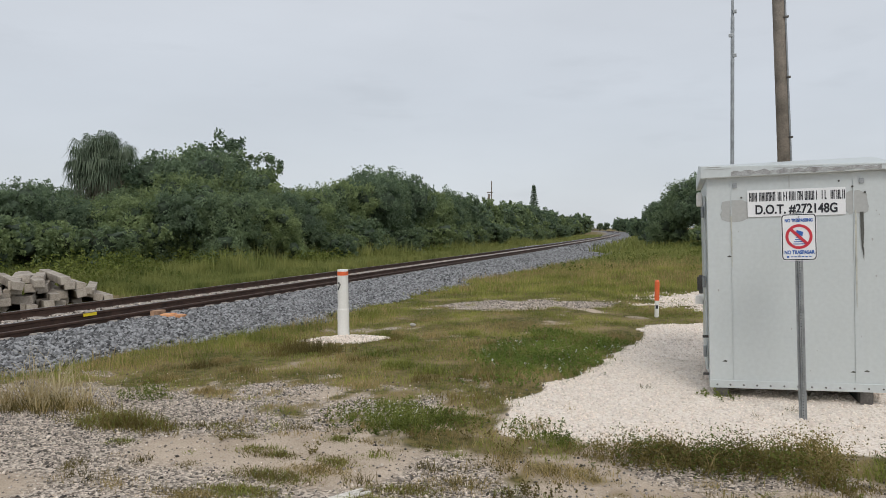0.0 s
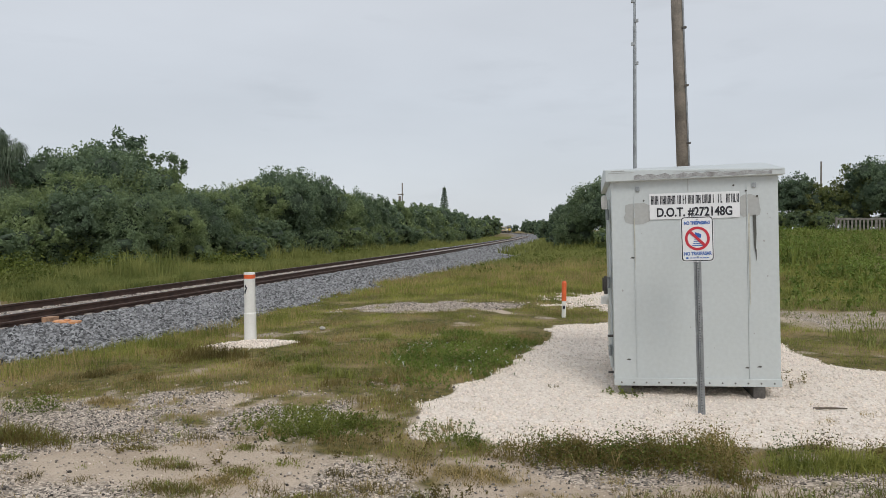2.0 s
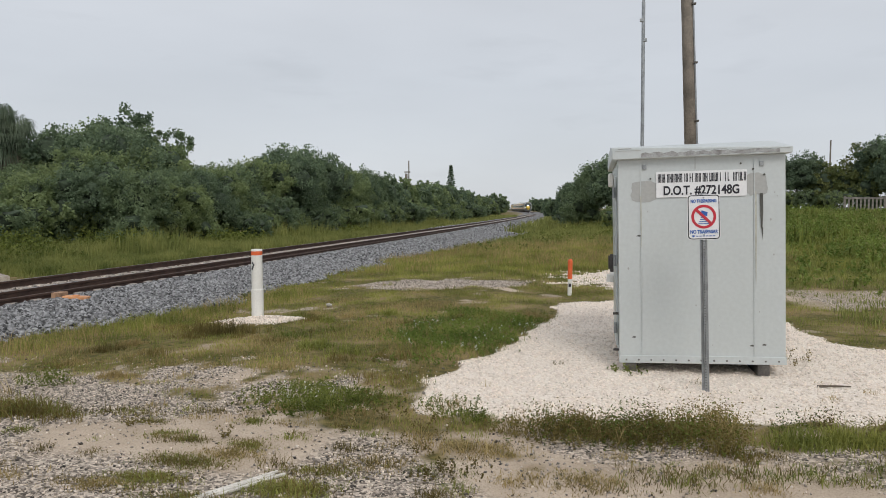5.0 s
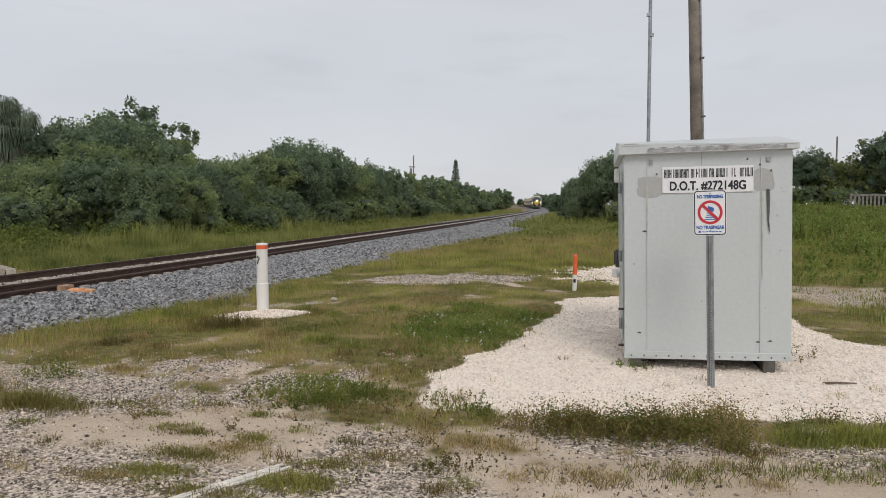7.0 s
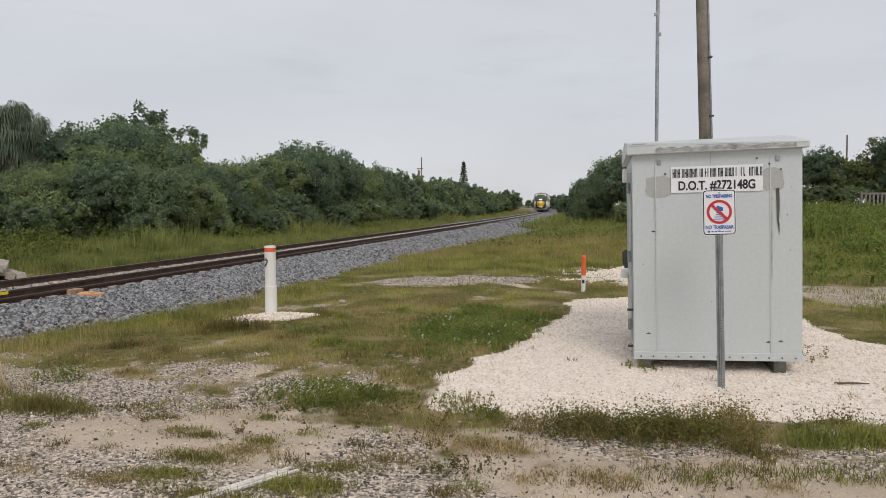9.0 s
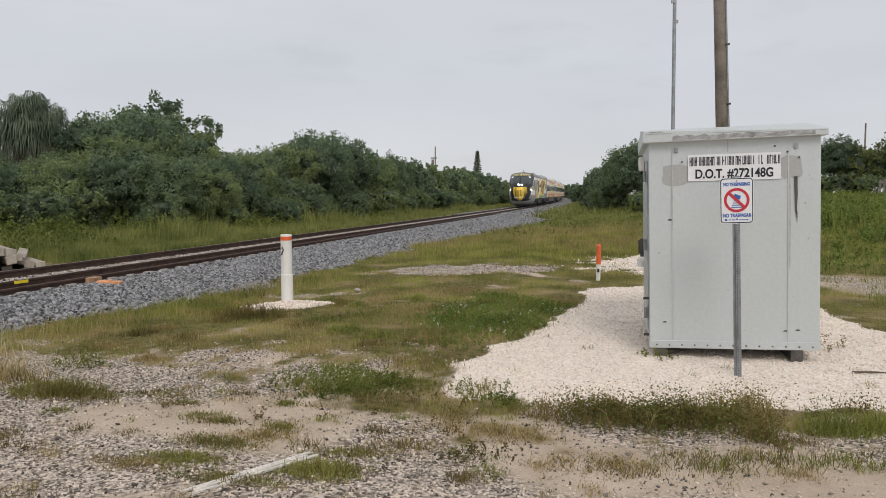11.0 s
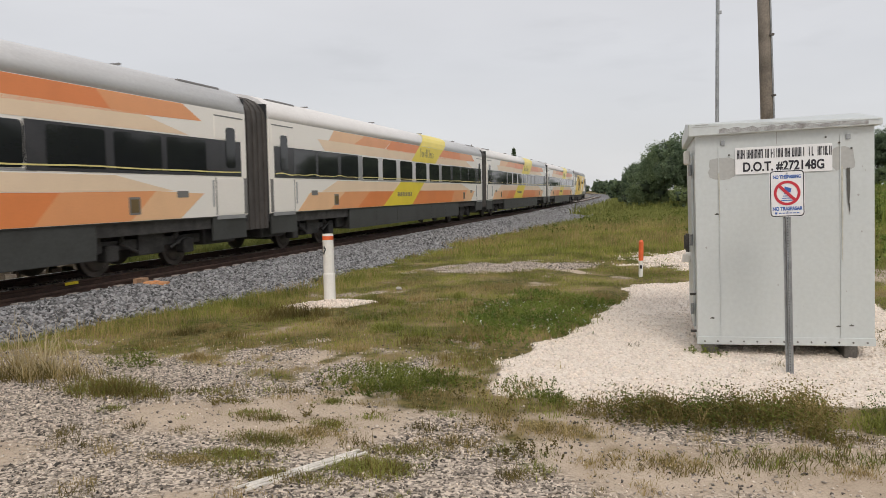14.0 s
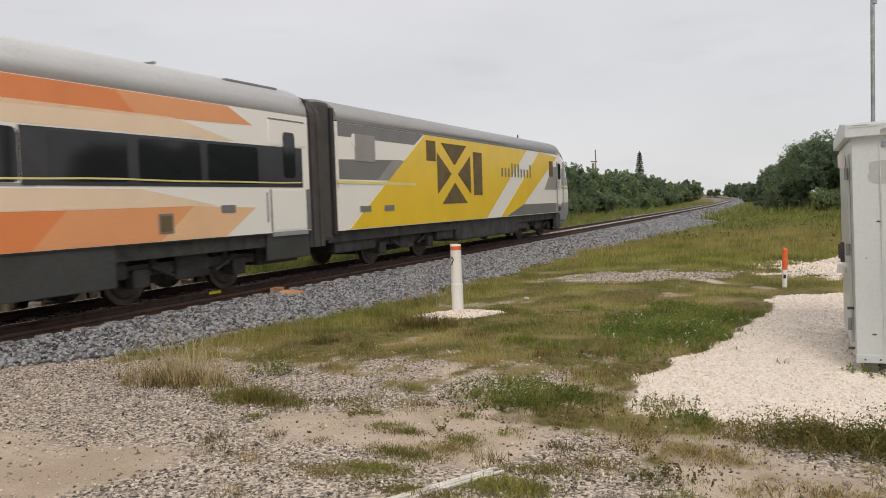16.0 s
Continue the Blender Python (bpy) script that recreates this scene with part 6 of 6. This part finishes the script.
        skin("stripe", root, [(-9.2, 1.62), (-2.4, 1.62), (-1.9, 1.96), (-8.0, 1.96)], M_TSAND, side, 1)
        # window band and panes
        skin("window_band", root, rect(-L + 0.25, -6.31, 2.0, 2.83), M_TBAND, side, 2)
        skin("window_band", root, rect(5.50, L - 0.25, 2.0, 2.83), M_TBAND, side, 2)
        for y in (-5.87, -3.90, -1.93, 0.04, 2.01, 3.98):
            skin("window_pillar", root, rect(y - 0.44, y - 0.03, 2.0, 2.83), M_TSILVER if y in (-5.87, 3.98) else M_TPILLAR, side, 1)
            skin("window", root, rect(y, y + 1.5, 2.04, 2.80, 0.09), M_TGLASS, side, 3)
        skin("window_band", root, rect(-6.05, 5.72, 1.985, 2.03), M_TSILVER, side, 1)
        for y in (-11.0, -9.4, -7.7, 5.95, 7.6, 9.2):
            skin("window", root, rect(y, y + 1.42, 2.06, 2.78, 0.06), M_TGLASS, side, 3)
        yellow_line(root, -L + 0.3, -6.1, 2.10, side, M_TPALE)
        yellow_line(root, -5.9, L - 0.3, 2.10, side, M_TPALE, 0.015, 4)
        for e in (-1, 1):
            a, b = sorted((e * 12.32, e * 10.9))
            door = skin("door", root, rect(a + 0.12, b - 0.12, 1.12, 1.94, 0.03), M_TWHITE, side, 3)
            skin("door_cap", root, rect(a + 0.1, b - 0.1, 2.86, 3.36, 0.05), M_TWHITE, side, 3)
            skin("door_window", root, rect((a + b) / 2 - 0.16, (a + b) / 2 + 0.24, 2.2, 3.14, 0.08), M_TGLASS, side, 5)
            skin("door_frame", root, rect(a + 0.08, a + 0.11, 1.1, 1.96), M_TGREY, side, 3)
            skin("door_frame", root, rect(b - 0.11, b - 0.08, 1.1, 1.96), M_TGREY, side, 3)
            skin("door_frame", root, rect(a + 0.1, b - 0.1, 3.37, 3.40), M_TGREY, side, 3)
            skin("step", root, rect(a + 0.1, b - 0.1, 1.0, 1.09), M_TSILVER, side, 6)
            skin("end_post", root, rect(*sorted((e * 12.35, e * 12.26)), 1.1, 1.96), M_TGREY, side, 4)
            skin("grab_rail", root, rect(*sorted((e * 10.85, e * 10.88)), 1.3, 1.9), M_TSILVER, side, 6)
            skin("number_plate_panel", root, rect(*sorted((e * 9.9, e * 9.5)), 1.52, 1.66, 0.02), M_TGREY, side, 3)
            skin("vent", root, rect(*sorted((e * 8.25, e * 8.0)), 1.24, 1.50), M_TGRILLE, side, 4)
            skin("vent_frame", root, rect(*sorted((e * 8.29, e * 7.96)), 1.20, 1.54, 0.02), M_TGREY, side, 3)
        skin("skirt_line", root, rect(-L, L, 1.045, 1.075), M_TBLACK, side, 2)
        lettering(root, 0.75, 3.06, 2.0, 0.36, side, 3)
        bm = bmesh.new()
        for i in range(9):
            prism(bm, rect(-2.3 + i * 0.2, -2.17 + i * 0.2, 1.42, 1.58), (side * (HW - 0.003), side * (HW + 0.012)), "x")
        tagged(part("lettering_bars", bm, M_LETTER, root), kind="stuff")
        # yellow field carried over the roof edge
        bm = bmesh.new()
        pr = [p for p in roof_profile(4.228, 3.522)]
        pr = pr[:5] if side > 0 else pr[::-1][:5]
        cols = []
        for j, (x, z) in enumerate(pr):
            k = (z - 3.52) / 0.7
            cols.append((bm.verts.new((x * 1.004, 0.65 + 1.5 * k, z + 0.004)), bm.verts.new((x * 1.004, 4.35 + 1.3 * k, z + 0.004))))
        for c0, c1 in zip(cols, cols[1:]):
            bm.faces.new((c0[0], c0[1], c1[1], c1[0]))
        part("roof_stripe", bm, M_TLEMON, root)
    return root


NOSE_Z = (0.30, 0.42, 0.62, 1.0, 1.6, 2.1, 2.5, 2.9, 3.3, 3.65, 3.9, 4.05, 4.14)
NOSE_FRONT = (-21.45, -21.8, -22.05, -22.2, -22.2, -22.05, -21.85, -21.6, -21.3, -20.95, -20.5, -20.0, -19.4)
NOSE_WIDTH = (1.15, 1.32, 1.44, 1.51, 1.53, 1.53, 1.53, 1.52, 1.50, 1.40, 1.20, 0.92, 0.5)
NOSE_START, NOSE_POWER = -18.6, 2.35


def nose_point(theta, z, off=0.0):
    """The nose surface: theta from 0 (near side) to pi (far side), z the height."""
    f, w = float(np.interp(z, NOSE_Z, NOSE_FRONT)), float(np.interp(z, NOSE_Z, NOSE_WIDTH))
    c, s = math.cos(theta), math.sin(theta)
    x = w * math.copysign(abs(c) ** (2 / NOSE_POWER), c)
    y = NOSE_START + (f - NOSE_START) * max(0, s) ** (2 / NOSE_POWER)
    d = Vector((c * 1.0, -max(0.15, s), 0.25 if z > 2.4 else 0.0)).normalized()
    return Vector((x, y, z)) + d * off


def cab_field(name, root, side, z0, z1, edge0, edge1, material, off, start=-18.62, bow=0.0):
    """A painted field on the cab side: from the body to a slanted front edge (edge0 at z0, edge1 at z1)."""
    bm = bmesh.new()
    nz, ns = 8, 12
    g = []
    for j in range(nz + 1):
        k = j / nz
        z = z0 + (z1 - z0) * k
        e = edge0 + (edge1 - edge0) * k - bow * math.sin(math.pi * k)
        f = float(np.interp(z, NOSE_Z, NOSE_FRONT))
        row = []
        for i in range(ns + 1):
            s = start + (e - start) * i / ns
            t = math.asin(min(1, max(0, (NOSE_START - s) / (NOSE_START - f))) ** (NOSE_POWER / 2))
            row.append(bm.verts.new(nose_point(t if side > 0 else math.pi - t, z, off)))
        g.append(row)
    for j in range(nz):
        for i in range(ns):
            bm.faces.new((g[j][i], g[j][i + 1], g[j + 1][i + 1], g[j + 1][i]))
    return part(name, bm, material, root, "", True)


def nose_patch(name, root, t0, t1, z0, z1, off, material, nt=8, nz=6, label="", slant=0.0):
    bm = bmesh.new()
    g = [[bm.verts.new(nose_point(radians(t0 + (t1 - t0) * i / nt + slant * (1 - j / nz) * (1 if t0 + t1 > 180 else -1)), z0 + (z1 - z0) * j / nz, off)) for i in range(nt + 1)] for j in range(nz + 1)]
    for j in range(nz):
        for i in range(nt):
            bm.faces.new((g[j][i], g[j][i + 1], g[j + 1][i + 1], g[j + 1][i]))
    return part(name, bm, material, root, label, True)


def locomotive(livery, label, lit=True):
    """A diesel locomotive: the coupling end at the origin, the nose towards -y."""
    root = tagged(empty("locomotive"), label, "locomotive", "passenger train")
    car_shell(root, -18.7, -0.60, 4.14, 3.56, 1.0, M_TWHITE, M_TLOCOROOF)
    part("underframe", boxed(-1.38, 1.38, -18.6, -0.3, 0.72, 1.0, 0.03), M_TUNDER, root)
    part("fuel_tank", boxed(-1.42, 1.42, -13.4, -7.6, 0.36, 1.02, 0.08), M_TUNDER, root)
    for y in (-16.6, -4.6):
        bogie(root, y, 2.9, 0.5)
    for y0, y1 in ((-2.6, -0.7), (-14.8, -13.5), (-7.5, -6.3)):
        part("equipment_box", boxed(-1.3, 1.3, y0, y1, 0.46, 0.9, 0.05), M_TUNDER, root)
    part("end_wall", boxed(-1.46, 1.46, -0.62, -0.48, 0.9, 3.85, 0.04), M_TNOSE, root)
    part("gangway", boxed(-1.40, 1.40, -0.5, 0.0, 0.8, 3.95, 0.08), M_TBELLOWS, root)
    # nose shell
    bm = bmesh.new()
    zl = [0.30, 0.36, 0.42, 0.52, 0.62, 0.8, 1.0, 1.2, 1.4, 1.6, 1.85, 2.1, 2.3, 2.5, 2.7, 2.9, 3.1, 3.3, 3.48, 3.65, 3.78, 3.9, 3.98, 4.05, 4.10, 4.14]
    nt = 40
    g = [[bm.verts.new(nose_point(math.pi * i / nt, z)) for i in range(nt + 1)] for z in zl]
    for j in range(len(zl) - 1):
        for i in range(nt):
            f = bm.faces.new((g[j][i], g[j][i + 1], g[j + 1][i + 1], g[j + 1][i]))
            th = abs(i + 0.5 - nt / 2) / (nt / 2)
            zc = (zl[j] + zl[j + 1]) / 2
            f.material_index = 0
            f.smooth = True
    bm.faces.new(g[0])
    bm.faces.new(g[-1][::-1])
    part("nose", bm, [M_TNOSE, M_TSILVER], root, "rounded black nose with a grey chin")
    part("pilot", boxed(-0.8, 0.8, -20.9, -20.0, 0.16, 0.5, 0.06), M_TUNDER, root)
    bm = bmesh.new()
    g = []
    for j in range(9):
        row = []
        for i in range(61):
            th = abs(i - 30) / 30
            zb = 0.66 + 0.80 * th ** 2.0
            row.append(bm.verts.new(nose_point(math.pi * i / 60, 0.31 + (zb - 0.31) * j / 8, 0.008)))
        g.append(row)
    for j in range(8):
        for i in range(60):
            bm.faces.new((g[j][i], g[j][i + 1], g[j + 1][i + 1], g[j + 1][i]))
    part("chin", bm, M_TSILVER, root, "grey chin sweeping up to the sides", True)
    nose_patch("windshield", root, 38, 88, 2.72, 3.62, 0.012, M_TWIND, 10, 8)
    nose_patch("windshield", root, 92, 142, 2.72, 3.62, 0.012, M_TWIND, 10, 8)
    for t in (48, 132):
        nose_patch("number_board", root, t - 5, t + 5, 3.50, 3.60, 0.02, M_NUMBER, 3, 2)
    for i in range(9):
        t = 90 + (i - 4) * 11.5
        nose_patch("crown_stripe", root, t - 3.2, t + 3.2, 3.74, 4.0 - 0.012 * abs(i - 4), 0.012, M_TPALE, 2, 4, slant=1.0)
    for i in range(13):
        k = i - 6
        t = 90 + k * 4.1
        lo = 0.80 + 0.045 * k * k if abs(k) < 4 else 1.35 + 0.16 * (abs(k) - 4)
        nose_patch("nose_stripe", root, t - 1.2, t + 1.2, lo, 2.32 + 0.01 * abs(k), 0.012, M_TYELLOW, 2, 8, slant=4.0 if abs(k) > 3 else 1.0)
    nose_patch("nose_field", root, 80, 100, 2.0, 2.34, 0.016, M_TYELLOW, 8, 6, "yellow sunburst")
    for i in range(9):
        t = 110 - i * 4.6
        nose_patch("lettering_bars", root, t - 0.8, t + 0.8, 1.05, 1.05 + (0.20 if i in (0, 4, 5, 6) else 0.13), 0.026, M_TWHITE, 1, 2)
    for t in (85.5, 94.5):
        c = nose_point(radians(t), 2.62, 0.02)
        bm = bmesh.new()
        bmesh.ops.create_uvsphere(bm, u_segments=14, v_segments=8, radius=0.09, matrix=Matrix.Translation(c) @ Matrix.Diagonal((1, 0.5, 1, 1)))
        part("headlight", bm, M_LAMP if lit else M_TGLASS, root, "", True)
    for t in (40, 140):
        c = nose_point(radians(t), 2.0, -0.03)
        bm = bmesh.new()
        bmesh.ops.create_uvsphere(bm, u_segments=14, v_segments=8, radius=0.09, matrix=Matrix.Translation(c) @ Matrix.Diagonal((0.7, 0.7, 1, 1)))
        part("ditch_light", bm, M_DITCH if lit else M_TGLASS, root, "", True)
    for e in (-1, 1):
        for k in range(5):
            t = 90 + e * (58 - k * 3.0)
            nose_patch("nose_squiggle", root, t - 1.0, t + 1.0, 2.2 + 0.05 * (k % 2), 2.46 - 0.03 * k, 0.014, M_TPALE, 1, 3)
    for t0, t1 in ((60, 75), (105, 120)):
        nose_patch("wiper", root, t0, t1, 2.78, 2.82, 0.03, M_TBLACK, 4, 1)
    for side in (1, -1):
        # cab side: white field with its curved edge, laid over the black nose
        skin("cab_field", root, [(-18.75, 1.02), (-18.75, 3.56), (-18.2, 3.62), (-18.0, 1.02)], M_TWHITE, side, 1)
        cab_field("cab_field", root, side, 0.98, 1.42, -21.55, -21.25, M_TTAUPE, 0.008)
        cab_field("cab_field", root, side, 1.42, 2.02, -21.2, -20.85, M_TWHITE, 0.008)
        cab_field("cab_field", root, side, 2.02, 2.92, -20.8, -20.15, M_TTAUPE, 0.008)
        cab_field("cab_field", root, side, 2.92, 3.56, -20.12, -19.0, M_TWHITE, 0.008, bow=0.18)
        cab_field("pinstripe", root, side, 2.10, 2.19, -21.3, -21.3, M_TPALE, 0.016)
        cab_field("cab_window", root, side, 2.52, 3.24, -19.95, -19.75, M_TGLASS, 0.022, -19.3)
        for y in (-19.05, -18.1):
            part("handrail", rod(bmesh.new(), (side * (HW + 0.06), y, 1.15), (side * (HW + 0.06), y, 3.2), 0.028, n=8), M_TSILVER, root)
        skin("cab_door", root, rect(-18.9, -18.2, 1.35, 3.28, 0.06), M_TWHITE, side, 3)
        skin("cab_door_window", root, rect(-18.78, -18.32, 2.45, 3.15, 0.1), M_TGLASS, side, 5)
        skin("step_recess", root, rect(-18.7, -18.4, 1.06, 1.26), M_TBLACK, side, 5)
        part("cab_steps", boxed(*sorted((side * 1.30, side * 1.50)), -18.8, -18.2, 0.35, 1.0, 0.03), M_TUNDER, root)
        for outline, mt, layer in livery:
            skin("stripe", root, outline, mt, side, layer)
        # grilles
        for a, b, z0, z1 in ((-15.25, -13.95, 1.80, 3.20), (-16.5, -15.85, 2.80, 3.35)) if livery is LIVERY_A else ((-17.6, -17.1, 2.55, 3.2),):
            skin("grille", root, rect(a, b, z0, z1), M_TGRILLE, side, 5)
        skin("grille", root, rect(-9.45, -8.72, 1.80, 3.20), M_TGRILLE, side, 5)
        if livery is LIVERY_A:
            skin("grille", root, rect(-5.75, -4.75, 2.55, 3.30), M_TGRILLE, side, 5)
            skin("grille", root, rect(-4.4, -3.75, 2.75, 3.28), M_TGRILLE, side, 5)
        else:
            skin("grille", root, rect(-5.85, -5.25, 2.80, 3.38), M_TGRILLE, side, 5)
            skin("panel", root, rect(-2.3, -1.35, 2.65, 3.3), M_TTAUPE, side, 5)
        for q in ([(-8.45, 3.05), (-7.45, 2.45), (-8.45, 1.85)], [(-5.95, 3.05), (-6.95, 2.45), (-5.95, 1.85)],
                  [(-8.15, 3.36), (-6.25, 3.36), (-7.2, 2.72)], [(-8.15, 1.55), (-6.25, 1.55), (-7.2, 2.18)]):
            skin("grille", root, q, M_TGRILLE, side, 5)
        bm = bmesh.new()
        for i in range(10):
            prism(bm, rect(-15.2, -14.0, 1.88 + i * 0.13, 1.90 + i * 0.13), (side * HW, side * (HW + 0.03)), "x")
        if livery is LIVERY_A:
            part("grille_slats", bm, M_TGRILLE, root)
        else:
            bm.free()
        lettering(root, -13.3 if livery is LIVERY_A else -14.6, 2.45, 3.5, 0.5, side, 5)
        skin("emblem", root, rect(-2.0, -1.2, 3.0, 3.3, 0.1), M_TWHITE, side, 4)
        for y in (-3.2, -2.0):
            skin("latch_box", root, rect(y, y + 0.5, 1.42, 1.56), M_TGREY, side, 6)
    for y in (-16.5, -3.6):
        part("roof_grille", boxed(0.3, 1.15, y - 0.9, y + 0.9, 3.93, 4.13, 0.04), M_TGREY, root)
    part("roof_walk", boxed(-0.5, 0.5, -15, -5.2, 4.1, 4.19, 0.03), M_TLOCOROOF, root)
    part("roof_antenna", rod(bmesh.new(), (0, -17.6, 4.1), (0, -17.6, 4.45), 0.03, n=8), M_TBLACK, root)
    part("roof_edge", boxed(-HW - 0.012, HW + 0.012, -18.5, -0.60, 3.53, 3.58, 0.01), M_TGREY, root)
    return root


LIVERY_A = [
    ([(-18.7, 1.02), (-18.3, 1.02), (-17.6, 1.42), (-18.7, 1.42)], M_TTAUPE, 1),
    ([(-18.7, 2.0), (-15.9, 2.0), (-14.8, 2.95), (-18.7, 2.98)], M_TTAUPE, 1),
    ([(-16.6, 2.0), (-15.4, 2.0), (-13.4, 3.30), (-14.9, 2.9)], M_TPALE, 2),
    ([(-18.2, 1.02), (-14.9, 1.02), (-10.2, 3.52), (-13.2, 3.52)], M_TYELLOW, 2),
    ([(-13.2, 1.02), (-6.4, 1.02), (-1.1, 3.52), (-7.6, 3.52)], M_TYELLOW, 2),
    ([(-13.2, 1.02), (-6.4, 1.02), (-5.7, 1.36), (-12.4, 1.36)], M_TGREEN, 3),
    ([(-6.0, 1.02), (-0.62, 1.02), (-0.62, 1.62), (-4.7, 1.62)], M_TGREY, 1),
    ([(-3.7, 2.2), (-0.62, 2.2), (-0.62, 2.95), (-2.4, 2.95)], M_TGREY, 1),
    ([(-3.6, 2.12), (-0.62, 2.12), (-0.62, 2.19), (-3.5, 2.19)], M_TPALE, 3),
]
LIVERY_B = [
    ([(-5.1, 3.52), (-0.62, 3.52), (-0.62, 3.20), (-4.5, 3.20)], M_TGREY, 1),
    ([(-3.7, 2.75), (-0.62, 2.66), (-0.62, 2.2), (-2.9, 2.2)], M_TGREY, 1),
    ([(-3.9, 2.75), (-3.2, 2.72), (-2.4, 2.2), (-3.0, 2.2)], M_TTAUPE, 2),
    ([(-9.8, 1.02), (-1.0, 1.02), (-5.2, 3.52), (-14.2, 3.52)], M_TYELLOW, 2),
    ([(-11.8, 1.02), (-11.2, 1.02), (-15.8, 3.52), (-18.2, 3.40), (-13.7, 1.42)], M_TYELLOW, 2),
    ([(-18.7, 1.02), (-11.9, 1.02), (-13.5, 1.42), (-18.7, 1.42)], M_TGREY, 1),
    ([(-18.7, 2.0), (-16.4, 2.0), (-17.6, 2.98), (-18.7, 2.98)], M_TTAUPE, 3),
    ([(-4.5, 2.08), (-0.5, 2.10), (-0.5, 2.17), (-4.5, 2.15)], M_TPALE, 3),
]

lead_loco = locomotive(LIVERY_A, "white and yellow locomotive with rounded black nose and lit headlights")
tail_loco = locomotive(LIVERY_B, "yellow and grey diesel locomotive coupled at the tail of the train", False)
first_coach = coach("white passenger coach with orange and yellow stripes and dark windows")
coaches = [first_coach] + [copy_thing(first_coach, Matrix.Identity(4)) for i in range(3)]

SPEED, GAP_AT_13, COACH_LENGTH = 40.28, 31.93, 25.9


def on_track(y):
    return Vector((float(track_x(y)), y, RAIL_Z))


def motions():
    times = [0.5 * i for i in range(33)]
    gap = [GAP_AT_13 - SPEED * (t - 13.0) for t in times]

    def between(y, back, front, turned=False):
        a, b = on_track(y + front), on_track(y + back)
        turn = math.degrees(math.atan2(-(b.x - a.x), b.y - a.y))
        at = a + (b - a) * (-front / (back - front))
        return pose(at.x, at.y, at.z, 0, 0, turn + (180 if turned else 0))
    walk(lead_loco, [(t, between(g, -4.6, -16.6)) for t, g in zip(times, gap)])
    for k, c in enumerate(coaches):
        walk(c, [(t, between(g + COACH_LENGTH * (k + 0.5), 9.1, -9.1)) for t, g in zip(times, gap)])
    walk(tail_loco, [(t, between(g + COACH_LENGTH * 4, 16.6, 4.6, True)) for t, g in zip(times, gap)])


motions()
